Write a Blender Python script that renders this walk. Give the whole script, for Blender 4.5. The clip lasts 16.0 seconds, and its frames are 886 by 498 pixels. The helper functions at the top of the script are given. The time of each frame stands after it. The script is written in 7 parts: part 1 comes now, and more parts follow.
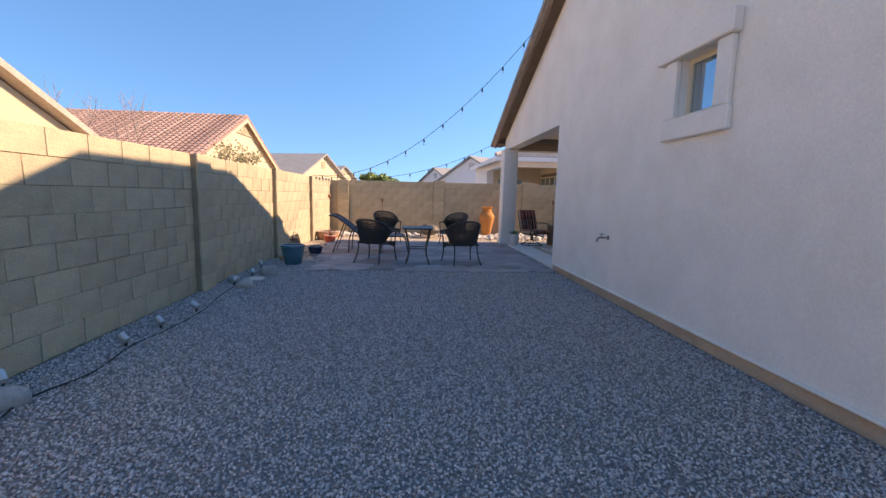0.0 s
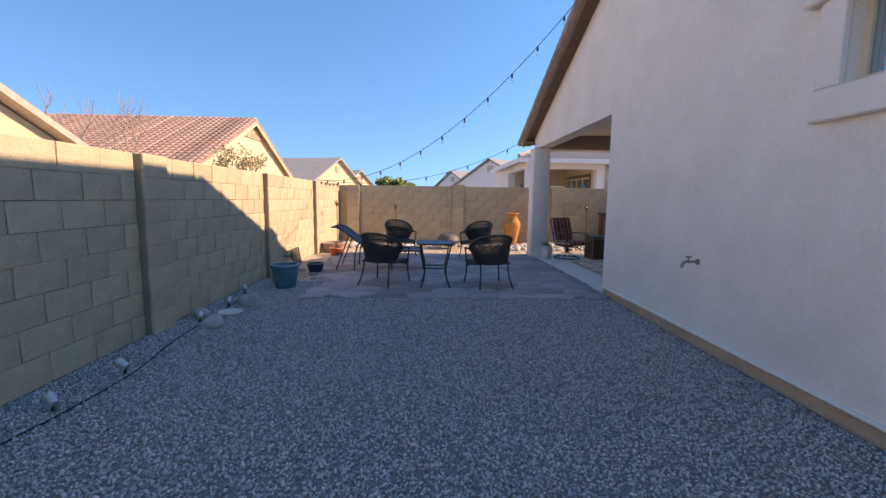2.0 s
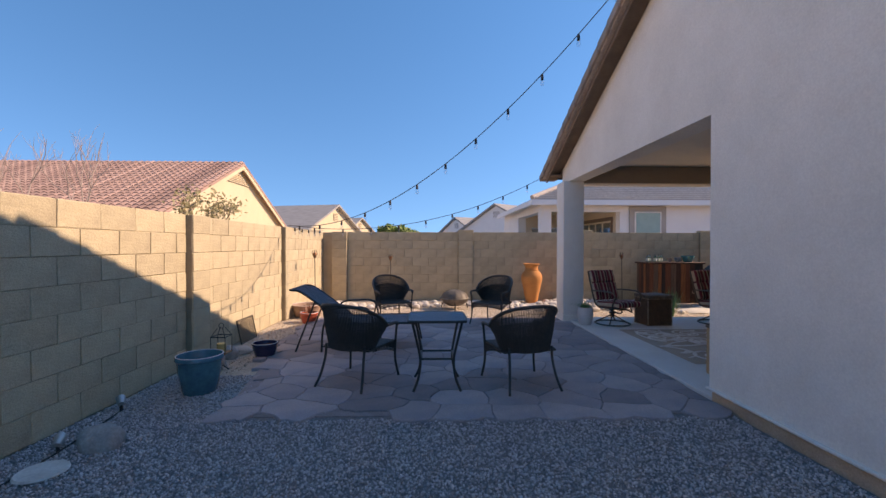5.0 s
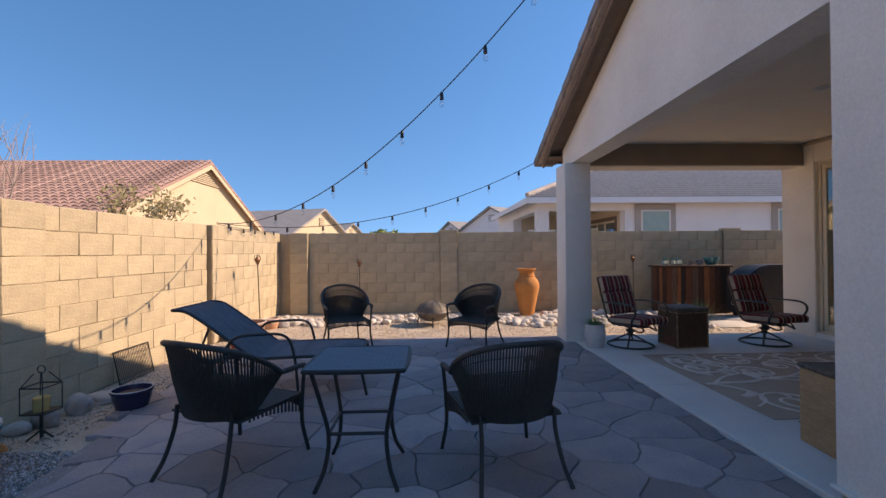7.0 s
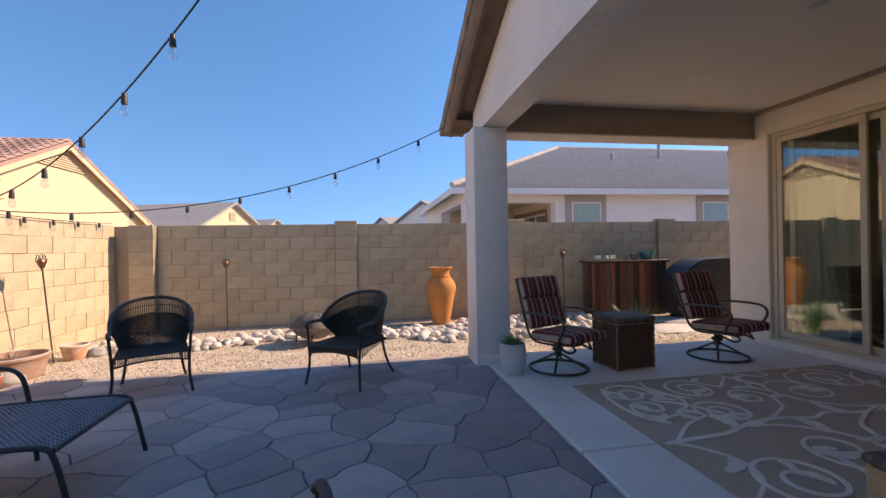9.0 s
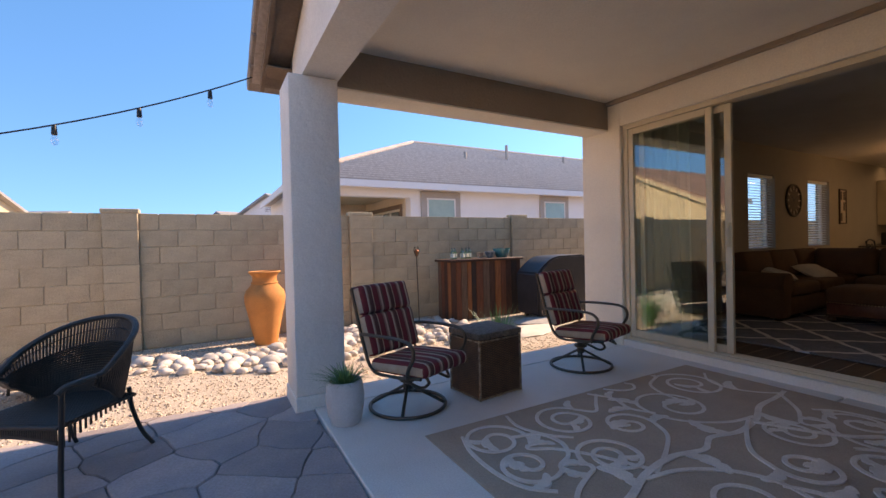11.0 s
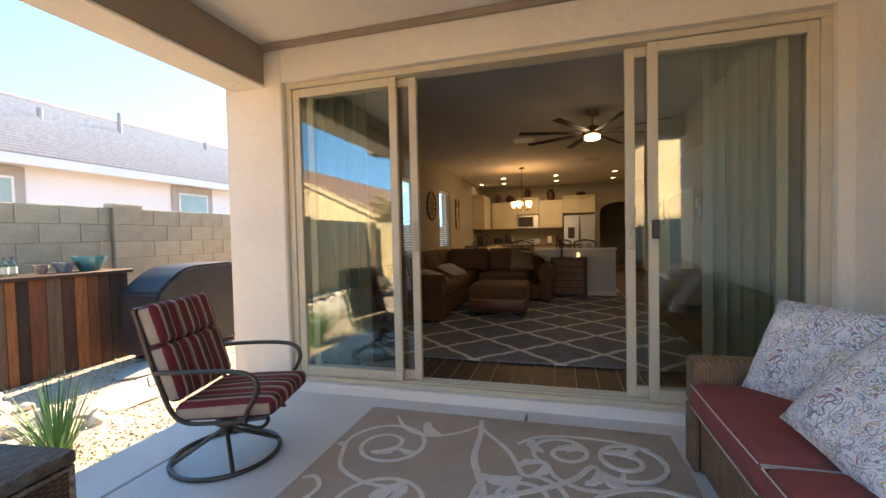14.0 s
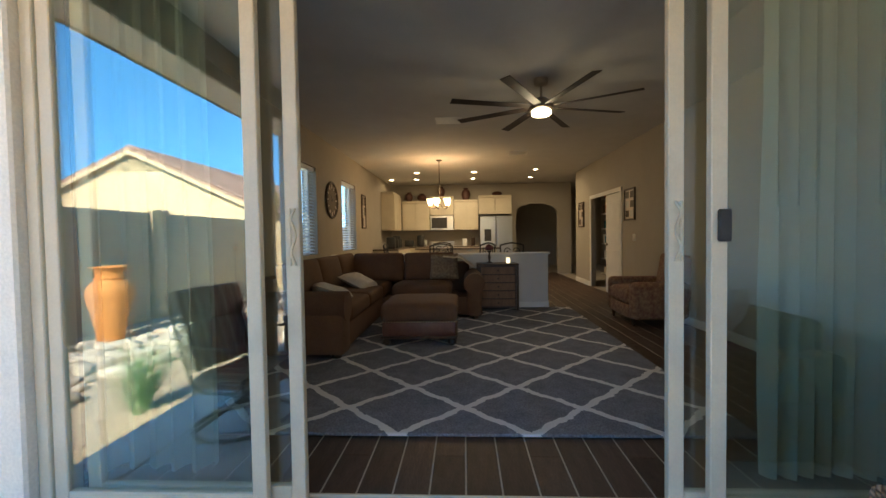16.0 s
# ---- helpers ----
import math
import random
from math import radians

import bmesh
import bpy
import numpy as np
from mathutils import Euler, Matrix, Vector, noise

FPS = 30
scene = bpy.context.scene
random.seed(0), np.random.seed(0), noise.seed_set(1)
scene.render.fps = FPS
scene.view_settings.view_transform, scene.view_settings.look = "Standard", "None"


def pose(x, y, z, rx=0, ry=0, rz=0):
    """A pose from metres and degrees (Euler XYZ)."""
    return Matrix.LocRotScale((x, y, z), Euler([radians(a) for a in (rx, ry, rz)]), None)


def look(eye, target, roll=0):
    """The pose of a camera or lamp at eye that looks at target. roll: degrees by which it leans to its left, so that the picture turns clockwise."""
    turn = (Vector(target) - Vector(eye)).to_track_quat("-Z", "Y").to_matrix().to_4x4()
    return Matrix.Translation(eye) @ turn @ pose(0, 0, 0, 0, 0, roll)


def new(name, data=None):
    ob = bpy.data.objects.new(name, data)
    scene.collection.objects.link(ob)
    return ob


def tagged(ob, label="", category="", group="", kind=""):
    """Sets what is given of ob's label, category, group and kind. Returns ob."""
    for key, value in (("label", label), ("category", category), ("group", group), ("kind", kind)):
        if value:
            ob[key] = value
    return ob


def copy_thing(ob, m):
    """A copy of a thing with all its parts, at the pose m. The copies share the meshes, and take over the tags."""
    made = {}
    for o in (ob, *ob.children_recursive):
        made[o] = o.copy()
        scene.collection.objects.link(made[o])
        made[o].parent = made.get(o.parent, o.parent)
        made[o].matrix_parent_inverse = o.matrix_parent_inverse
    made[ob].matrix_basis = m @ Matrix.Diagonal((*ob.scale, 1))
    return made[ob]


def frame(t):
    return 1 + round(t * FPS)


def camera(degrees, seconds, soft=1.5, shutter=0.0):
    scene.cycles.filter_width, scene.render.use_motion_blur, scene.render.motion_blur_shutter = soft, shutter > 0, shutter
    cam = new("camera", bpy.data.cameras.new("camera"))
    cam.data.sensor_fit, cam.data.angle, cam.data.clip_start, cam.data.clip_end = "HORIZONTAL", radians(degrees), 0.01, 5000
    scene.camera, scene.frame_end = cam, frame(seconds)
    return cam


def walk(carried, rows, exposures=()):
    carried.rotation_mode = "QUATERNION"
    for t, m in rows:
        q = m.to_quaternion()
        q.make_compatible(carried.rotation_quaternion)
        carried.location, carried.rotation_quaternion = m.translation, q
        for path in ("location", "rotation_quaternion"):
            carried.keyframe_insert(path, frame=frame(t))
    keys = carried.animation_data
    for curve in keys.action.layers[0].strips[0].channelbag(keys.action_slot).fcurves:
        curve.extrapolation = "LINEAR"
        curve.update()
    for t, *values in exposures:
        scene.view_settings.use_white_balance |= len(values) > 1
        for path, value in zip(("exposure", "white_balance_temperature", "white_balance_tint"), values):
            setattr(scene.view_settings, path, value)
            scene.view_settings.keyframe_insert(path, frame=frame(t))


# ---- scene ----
# ---- camera ----
cam = camera(93.2, 16.0)
PATH = [
    (0, (0.295, 0.403, 1.395), (0.451, 2.381, 1.141), 1.3),
    (0.5, (0.293, 0.709, 1.425), (0.422, 2.689, 1.175), 1.1),
    (1, (0.305, 1.095, 1.448), (0.412, 3.076, 1.199), 1.0),
    (1.5, (0.313, 1.488, 1.439), (0.402, 3.471, 1.197), 0.9),
    (2, (0.308, 1.927, 1.461), (0.383, 3.911, 1.222), 0.8),
    (2.5, (0.312, 2.389, 1.493), (0.378, 4.375, 1.262), 0.7),
    (3, (0.317, 2.836, 1.488), (0.377, 4.824, 1.279), 0.6),
    (3.5, (0.305, 3.233, 1.484), (0.363, 5.225, 1.314), 0.5),
    (4, (0.285, 3.589, 1.502), (0.342, 5.585, 1.392), 0.4),
    (6.5, (0.742, 5.640, 1.441), (0.797, 7.639, 1.473), -0.4),
    (7, (0.876, 6.100, 1.412), (0.939, 8.099, 1.425), -0.5),
    (7.5, (1.060, 6.546, 1.397), (1.143, 8.544, 1.399), -0.7),
    (8, (1.304, 6.965, 1.387), (1.438, 8.960, 1.387), -0.8),
    (8.5, (1.575, 7.410, 1.377), (1.797, 9.398, 1.374), -0.9),
    (9, (1.755, 7.786, 1.370), (2.100, 9.756, 1.366), -1.1),
    (9.5, (1.908, 8.138, 1.349), (2.403, 10.075, 1.342), -1.2),
    (12, (2.709, 9.322, 1.365), (3.951, 10.889, 1.333), -1.5),
    (12.5, (2.914, 9.523, 1.363), (4.310, 10.955, 1.331), -1.6),
    (13, (3.159, 9.656, 1.362), (4.824, 10.763, 1.313), -1.6),
    (13.5, (3.348, 9.851, 1.373), (5.200, 10.602, 1.313), -1.5),
    (14, (3.619, 10.016, 1.381), (5.542, 10.562, 1.318), -1.3),
    (14.5, (3.935, 10.150, 1.380), (5.891, 10.563, 1.316), -1.2),
    (15, (4.316, 10.302, 1.378), (6.293, 10.597, 1.310), -1.1),
    (15.5, (4.705, 10.357, 1.384), (6.694, 10.554, 1.317), -1.1),
    (16, (5.088, 10.430, 1.368), (7.085, 10.530, 1.308), -0.9),
]
EXPOSURES = [(0.0, 1.5, 9900, 24), (4.0, 1.27, 9500, 24), (6.5, 1.03, 9100, 23), (9.5, 1.38, 9500, 25), (12.0, 1.95, 10100, 24), (12.6, 2.15, 10500, 23), (13.2, 2.5, 10900, 21), (14.0, 2.9, 10700, 15), (15.0, 3.08, 9500, 9), (16.0, 3.35, 7500, 3)]
walk(cam, [(t, look(eye, target, roll)) for t, eye, target, roll in PATH], EXPOSURES)

# ---- sky and sun ----
SUN_DIR = Vector((-1.0, -0.105, -0.67)).normalized()
SUN_EL = math.asin(-SUN_DIR.z)
world = bpy.data.worlds.new("sky")
scene.world = world
world.use_nodes = True
wn = world.node_tree
sky = wn.nodes.new("ShaderNodeTexSky")
sky.sky_type, sky.sun_disc = "NISHITA", False
sky.sun_elevation, sky.sun_rotation = SUN_EL, math.atan2(-SUN_DIR.x, -SUN_DIR.y)
sky.altitude, sky.air_density, sky.dust_density, sky.ozone_density = 400, 0.9, 0.1, 2.5
deep = wn.nodes.new("ShaderNodeHueSaturation")
deep.inputs["Saturation"].default_value = 1.3
way, lift = wn.nodes.new("ShaderNodeTexCoord"), wn.nodes.new("ShaderNodeVectorMath")
lift.operation = "ADD"
lift.inputs[1].default_value = (0, 0, 0.25)
unit = wn.nodes.new("ShaderNodeVectorMath")
unit.operation = "NORMALIZE"
wn.links.new(way.outputs["Generated"], lift.inputs[0])
wn.links.new(lift.outputs[0], unit.inputs[0])
wn.links.new(unit.outputs[0], sky.inputs["Vector"])
wn.links.new(sky.outputs[0], deep.inputs["Color"])
wn.links.new(deep.outputs[0], wn.nodes["Background"].inputs[0])
wn.nodes["Background"].inputs[1].default_value = 0.15
sun = new("sun", bpy.data.lights.new("sun", "SUN"))
sun.data.energy, sun.data.angle, sun.data.color = 2.7, radians(0.5), (1.0, 0.94, 0.86)
sun.matrix_world = look((0, 0, 30), Vector((0, 0, 30)) + SUN_DIR)


# ---- mesh helpers ----
def link(name, bm, mat, parent=None, label="", smooth=False):
    me = bpy.data.meshes.new(name)
    bm.to_mesh(me)
    bm.free()
    if smooth:
        me.polygons.foreach_set("use_smooth", [True] * len(me.polygons))
        me.set_sharp_from_angle(angle=radians(40))
    for m in mat if isinstance(mat, (list, tuple)) else (mat,):
        me.materials.append(m)
    ob = new(name, me)
    if parent is not None:
        ob.parent = parent
    if label:
        ob["label"] = label
    return ob


def part(name, bm, mat, parent, label="", smooth=True):
    return link(name, bm, mat, parent, label, smooth)


def thing(name, label, category, group="", m=None):
    ob = new(name)
    ob.empty_display_size = 0.1
    if m is not None:
        ob.matrix_basis = m
    return tagged(ob, label, category, group)


def structure(name, bm, mat, label="", smooth=False):
    return tagged(link(name, bm, mat, None, "", smooth), label, "", "", "structure")


def box(bm, a, b, bevel=0.0, m=None, seg=1):
    r = bmesh.ops.create_cube(bm, size=1)
    vs = r["verts"]
    for v in vs:
        v.co = Vector([a[i] + (v.co[i] + 0.5) * (b[i] - a[i]) for i in range(3)])
    if bevel:
        es = list({e for v in vs for e in v.link_edges})
        out = bmesh.ops.bevel(bm, geom=es, offset=bevel, segments=seg, affect="EDGES", profile=0.5)
        vs = list({v for f in out["faces"] for v in f.verts} | {v for v in vs if v.is_valid})
    if m is not None:
        bmesh.ops.transform(bm, matrix=m, verts=vs)
    return bm


def boxes(*pairs, bevel=0.0, seg=1):
    bm = bmesh.new()
    for a, b in pairs:
        box(bm, a, b, bevel, None, seg)
    return bm


def tube(pts, r, n=8, closed=False, bm=None, ends=True):
    """A round bar along points; r may be a list."""
    bm = bm or bmesh.new()
    pts = [Vector(p) for p in pts]
    k = len(pts)
    rs = r if isinstance(r, (list, tuple)) else [r] * k
    rings, up = [], None
    for i, p in enumerate(pts):
        a = pts[(i - 1) % k] if closed or i else p
        b = pts[(i + 1) % k] if closed or i < k - 1 else p
        d = (b - a).normalized()
        if up is None:
            up = d.orthogonal().normalized()
        up = (up - d * up.dot(d))
        up = up.normalized() if up.length > 1e-6 else d.orthogonal().normalized()
        side = d.cross(up)
        rings.append([bm.verts.new(p + rs[i] * (math.cos(2 * math.pi * j / n) * up + math.sin(2 * math.pi * j / n) * side)) for j in range(n)])
    for i in range(k if closed else k - 1):
        a, b = rings[i], rings[(i + 1) % k]
        for j in range(n):
            bm.faces.new((a[j], a[(j + 1) % n], b[(j + 1) % n], b[j]))
    if ends and not closed:
        bm.faces.new(rings[0][::-1])
        bm.faces.new(rings[-1])
    return bm


def arc(pts, n=6):
    """A smooth line through points (Catmull-Rom)."""
    p = [Vector(v) for v in pts]
    p = [2 * p[0] - p[1]] + p + [2 * p[-1] - p[-2]]
    out = []
    for i in range(1, len(p) - 2):
        for j in range(n):
            t = j / n
            out.append(0.5 * ((2 * p[i]) + (p[i + 1] - p[i - 1]) * t + (2 * p[i - 1] - 5 * p[i] + 4 * p[i + 1] - p[i + 2]) * t * t + (3 * p[i] - p[i - 1] - 3 * p[i + 1] + p[i + 2]) * t ** 3))
    return out + [p[-2]]


def lathe(profile, n=32, bm=None, at=(0, 0, 0)):
    bm = bm or bmesh.new()
    at = Vector(at)
    rings = []
    for r, z in profile:
        if r < 1e-5:
            rings.append([bm.verts.new(at + Vector((0, 0, z)))])
        else:
            rings.append([bm.verts.new(at + Vector((r * math.cos(2 * math.pi * j / n), r * math.sin(2 * math.pi * j / n), z))) for j in range(n)])
    for a, b in zip(rings, rings[1:]):
        for j in range(n):
            q = [a[j % len(a)], a[(j + 1) % len(a)], b[(j + 1) % len(b)], b[j % len(b)]]
            u = list(dict.fromkeys(q))
            if len(u) > 2:
                bm.faces.new(u)
    bmesh.ops.recalc_face_normals(bm, faces=bm.faces)
    return bm


def prism(outline, a, b, axis="x"):
    """An outline in the two other axes, drawn out along an axis from a to b."""
    bm = bmesh.new()
    put = {"x": lambda u, v, w: (w, u, v), "y": lambda u, v, w: (u, w, v), "z": lambda u, v, w: (u, v, w)}[axis]
    lo = [bm.verts.new(put(u, v, a)) for u, v in outline]
    hi = [bm.verts.new(put(u, v, b)) for u, v in outline]
    n = len(lo)
    bm.faces.new(lo)
    bm.faces.new(hi[::-1])
    for i in range(n):
        bm.faces.new((lo[i], hi[i], hi[(i + 1) % n], lo[(i + 1) % n]))
    bmesh.ops.recalc_face_normals(bm, faces=bm.faces)
    return bm


# ---- materials ----
def mat(name, colour, rough=0.7, metal=0.0, colour2=None, scale=3.0, grain=0.0, grain_scale=120.0, bump=0.0, bump_scale=60.0, piece=0.0, stretch=(1, 1, 1), spec=0.5, coat=0.0, rough_var=0.08):
    """Paint with stains (colour2 at scale), grain, relief, and a shift of tone from piece to piece."""
    m = bpy.data.materials.new(name)
    m.use_nodes = True
    nt = m.node_tree
    b = nt.nodes["Principled BSDF"]
    N, L = nt.nodes.new, nt.links.new
    b.inputs["Roughness"].default_value, b.inputs["Metallic"].default_value = rough, metal
    b.inputs["Specular IOR Level"].default_value = spec
    b.inputs["Coat Weight"].default_value = coat
    tc = N("ShaderNodeTexCoord")
    mp = N("ShaderNodeMapping")
    mp.inputs["Scale"].default_value = stretch
    L(tc.outputs["Object"], mp.inputs["Vector"])
    n1 = N("ShaderNodeTexNoise")
    n1.inputs["Scale"].default_value, n1.inputs["Detail"].default_value, n1.inputs["Roughness"].default_value = scale, 6, 0.62
    L(mp.outputs[0], n1.inputs["Vector"])
    ramp = N("ShaderNodeMapRange")
    ramp.inputs["From Min"].default_value, ramp.inputs["From Max"].default_value = 0.35, 0.68
    L(n1.outputs["Fac"], ramp.inputs["Value"])
    mix = N("ShaderNodeMix")
    mix.data_type = "RGBA"
    mix.inputs["A"].default_value = (*colour, 1)
    mix.inputs["B"].default_value = (*(colour2 or [c * 0.82 for c in colour]), 1)
    L(ramp.outputs[0], mix.inputs["Factor"])
    out = mix.outputs["Result"]
    if grain:
        n2 = N("ShaderNodeTexNoise")
        n2.inputs["Scale"].default_value, n2.inputs["Detail"].default_value = grain_scale, 3
        L(mp.outputs[0], n2.inputs["Vector"])
        g = N("ShaderNodeMapRange")
        g.inputs["From Min"].default_value, g.inputs["From Max"].default_value = 0.3, 0.7
        g.inputs["To Min"].default_value, g.inputs["To Max"].default_value = 1 - grain, 1 + grain
        L(n2.outputs["Fac"], g.inputs["Value"])
        h = N("ShaderNodeHueSaturation")
        L(g.outputs[0], h.inputs["Value"])
        L(out, h.inputs["Color"])
        out = h.outputs[0]
    if piece:
        oi = N("ShaderNodeObjectInfo")
        g = N("ShaderNodeMapRange")
        g.inputs["To Min"].default_value, g.inputs["To Max"].default_value = 1 - piece, 1 + piece
        L(oi.outputs["Random"], g.inputs["Value"])
        h = N("ShaderNodeHueSaturation")
        L(g.outputs[0], h.inputs["Value"])
        L(out, h.inputs["Color"])
        out = h.outputs[0]
    L(out, b.inputs["Base Color"])
    if rough_var:
        g = N("ShaderNodeMapRange")
        g.inputs["To Min"].default_value, g.inputs["To Max"].default_value = max(0.02, rough - rough_var), min(1, rough + rough_var)
        L(n1.outputs["Fac"], g.inputs["Value"])
        L(g.outputs[0], b.inputs["Roughness"])
    if bump:
        n3 = N("ShaderNodeTexNoise")
        n3.inputs["Scale"].default_value, n3.inputs["Detail"].default_value = bump_scale, 5
        L(mp.outputs[0], n3.inputs["Vector"])
        bp = N("ShaderNodeBump")
        bp.inputs["Strength"].default_value, bp.inputs["Distance"].default_value = bump, 0.01
        L(n3.outputs["Fac"], bp.inputs["Height"])
        L(bp.outputs[0], b.inputs["Normal"])
    return m


def island_tone(m, spread):
    """Lets each joined piece of a mesh take its own tone."""
    nt = m.node_tree
    b = nt.nodes["Principled BSDF"]
    src = b.inputs["Base Color"].links[0].from_socket
    geo, g, h = nt.nodes.new("ShaderNodeNewGeometry"), nt.nodes.new("ShaderNodeMapRange"), nt.nodes.new("ShaderNodeHueSaturation")
    g.inputs["To Min"].default_value, g.inputs["To Max"].default_value = 1 - spread, 1 + spread
    nt.links.new(geo.outputs["Random Per Island"], g.inputs["Value"])
    nt.links.new(g.outputs[0], h.inputs["Value"])
    nt.links.new(src, h.inputs["Color"])
    nt.links.new(h.outputs[0], b.inputs["Base Color"])
    return m


def glass(name, tint=(0.92, 0.97, 0.95), rough=0.0, gloss=0.08):
    """A thin pane: clear, with a mirror that grows from gloss towards grazing."""
    m = bpy.data.materials.new(name)
    m.use_nodes = True
    nt = m.node_tree
    nt.nodes.remove(nt.nodes["Principled BSDF"])
    N, L = nt.nodes.new, nt.links.new
    t, g, f, mx = N("ShaderNodeBsdfTransparent"), N("ShaderNodeBsdfGlossy"), N("ShaderNodeLayerWeight"), N("ShaderNodeMixShader")
    power, mul = N("ShaderNodeMath"), N("ShaderNodeMath")
    power.operation, mul.operation, mul.use_clamp = "POWER", "MULTIPLY_ADD", True
    power.inputs[1].default_value = 4.0
    mul.inputs[1].default_value, mul.inputs[2].default_value = 0.8, gloss
    f.inputs["Blend"].default_value = 0.5
    t.inputs[0].default_value = (*tint, 1)
    g.inputs["Roughness"].default_value = rough
    L(f.outputs["Facing"], power.inputs[0])
    L(power.outputs[0], mul.inputs[0])
    L(mul.outputs[0], mx.inputs[0])
    L(t.outputs[0], mx.inputs[1])
    L(g.outputs[0], mx.inputs[2])
    L(mx.outputs[0], nt.nodes["Material Output"].inputs[0])
    return m


def glow(name, colour, strength):
    m = mat(name, colour, 0.4)
    b = m.node_tree.nodes["Principled BSDF"]
    b.inputs["Emission Color"].default_value, b.inputs["Emission Strength"].default_value = (*colour, 1), strength
    return m


STUCCO = mat("stucco", (0.85, 0.80, 0.73), 0.9, 0, (0.77, 0.72, 0.65), 1.6, 0.06, 70, 1.0, 12)
STUCCO_TRIM = mat("stucco_trim", (0.84, 0.80, 0.74), 0.9, 0, (0.78, 0.74, 0.68), 2, 0.05, 90, 0.4, 60)
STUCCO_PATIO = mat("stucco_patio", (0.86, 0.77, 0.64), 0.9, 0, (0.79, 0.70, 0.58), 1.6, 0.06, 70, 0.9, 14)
CEILING_PAINT = mat("ceiling_paint", (0.85, 0.76, 0.63), 0.9, 0, (0.80, 0.71, 0.59), 2, 0.04, 90, 0.3, 60)
STEM = mat("foundation", (0.58, 0.44, 0.32), 0.95, 0, (0.48, 0.36, 0.26), 4, 0.12, 80, 0.6, 40)
BLOCK = mat("fence_block", (0.54, 0.435, 0.285), 0.95, 0, (0.44, 0.35, 0.235), 4, 0.16, 110, 0.9, 34, piece=0.09)
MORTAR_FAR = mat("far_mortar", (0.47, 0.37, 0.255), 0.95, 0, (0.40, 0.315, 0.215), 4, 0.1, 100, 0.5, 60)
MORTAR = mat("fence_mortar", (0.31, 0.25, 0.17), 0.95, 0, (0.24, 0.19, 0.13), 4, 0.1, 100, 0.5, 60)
GRAVEL_BASE = mat("gravel_base", (0.30, 0.27, 0.26), 0.95, 0, (0.15, 0.137, 0.13), 60, 0.3, 150, 0.8, 70)
DIRT = mat("dirt", (0.56, 0.46, 0.36), 0.95, 0, (0.42, 0.34, 0.265), 2.5, 0.3, 120, 0.8, 60)
SLAB = mat("slab_concrete", (0.74, 0.71, 0.67), 0.85, 0, (0.66, 0.63, 0.59), 1.5, 0.08, 100, 0.3, 80)
STONE = mat("flagstone", (0.38, 0.31, 0.295), 0.75, 0, (0.26, 0.245, 0.26), 2.2, 0.14, 70, 0.6, 14, piece=0.26)
JOINT = mat("flag_joint", (0.35, 0.29, 0.275), 0.95, 0, (0.25, 0.21, 0.20), 6, 0.2, 90, 0.6, 50)
ROOF_GREY = mat("roof_tile_grey", (0.53, 0.44, 0.38), 0.9, 0, (0.42, 0.35, 0.30), 1.5, 0.15, 30, 0.4, 20)
ROOF_RED = mat("roof_tile_red", (0.42, 0.26, 0.205), 0.9, 0, (0.31, 0.185, 0.15), 1.2, 0.15, 20, 0.4, 20)
FASCIA = mat("fascia", (0.20, 0.14, 0.10), 0.8, 0, (0.15, 0.10, 0.07), 4, 0.1, 60, 0.2, 40)
FRAME = mat("door_frame", (0.66, 0.57, 0.42), 0.5, 0, (0.60, 0.52, 0.38), 6, 0.03, 80, 0.05, 60)
WHITE = mat("white_paint", (0.78, 0.76, 0.72), 0.6, 0, (0.72, 0.70, 0.66), 4, 0.03, 80, 0.1, 60)
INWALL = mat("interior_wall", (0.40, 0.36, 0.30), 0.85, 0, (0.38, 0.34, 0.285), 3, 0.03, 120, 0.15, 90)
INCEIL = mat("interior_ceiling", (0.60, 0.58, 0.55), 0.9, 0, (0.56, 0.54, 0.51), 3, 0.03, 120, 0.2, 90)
PANE = glass("pane", (0.90, 0.95, 0.92), gloss=0.13)
NB_WHITE = mat("neighbour_stucco_white", (0.80, 0.79, 0.78), 0.9, 0, (0.75, 0.74, 0.73), 1, 0.04, 60, 0.3, 40)
NB_TAN = mat("neighbour_stucco_tan", (0.62, 0.49, 0.32), 0.9, 0, (0.57, 0.45, 0.29), 1, 0.05, 60, 0.3, 40)
NB_TRIM = mat("neighbour_trim", (0.42, 0.38, 0.34), 0.9, 0, (0.38, 0.34, 0.30), 2, 0.04, 60, 0.2, 40)

# ---- plan ----
XL, YF, XH, XD = -2.6, 15.94, 3.05, 6.77
YC, YP0, YP1, YE = 8.29, 12.40, 12.84, 13.25
FENCE_H, BEAM_Z, CEIL_Z, FLOOR_Z, SLAB_Z, IN_CEIL = 1.862, 2.71, 3.06, 0.16, 0.05, 2.98

# ---- ground ----
structure("ground", boxes(((-400, -300, -0.5), (400, 500, -0.012))), DIRT, "sandy desert soil reaching to the horizon")
structure("gravel_bed", boxes(((XL, -3.0, -0.05), (XH, 8.1, 0.0))), GRAVEL_BASE, "grey crushed gravel yard between fence and house")
structure("patio_slab", boxes(((XH + 0.02, YC, -0.1), (XD + 0.1, 10.27, SLAB_Z)), ((XH + 0.02, 10.285, -0.1), (XD + 0.1, 12.35, SLAB_Z)), ((XH + 0.02, 12.365, -0.1), (XD + 0.02, 12.76, SLAB_Z)), bevel=0.006), SLAB, "pale grey concrete patio slab with joints")

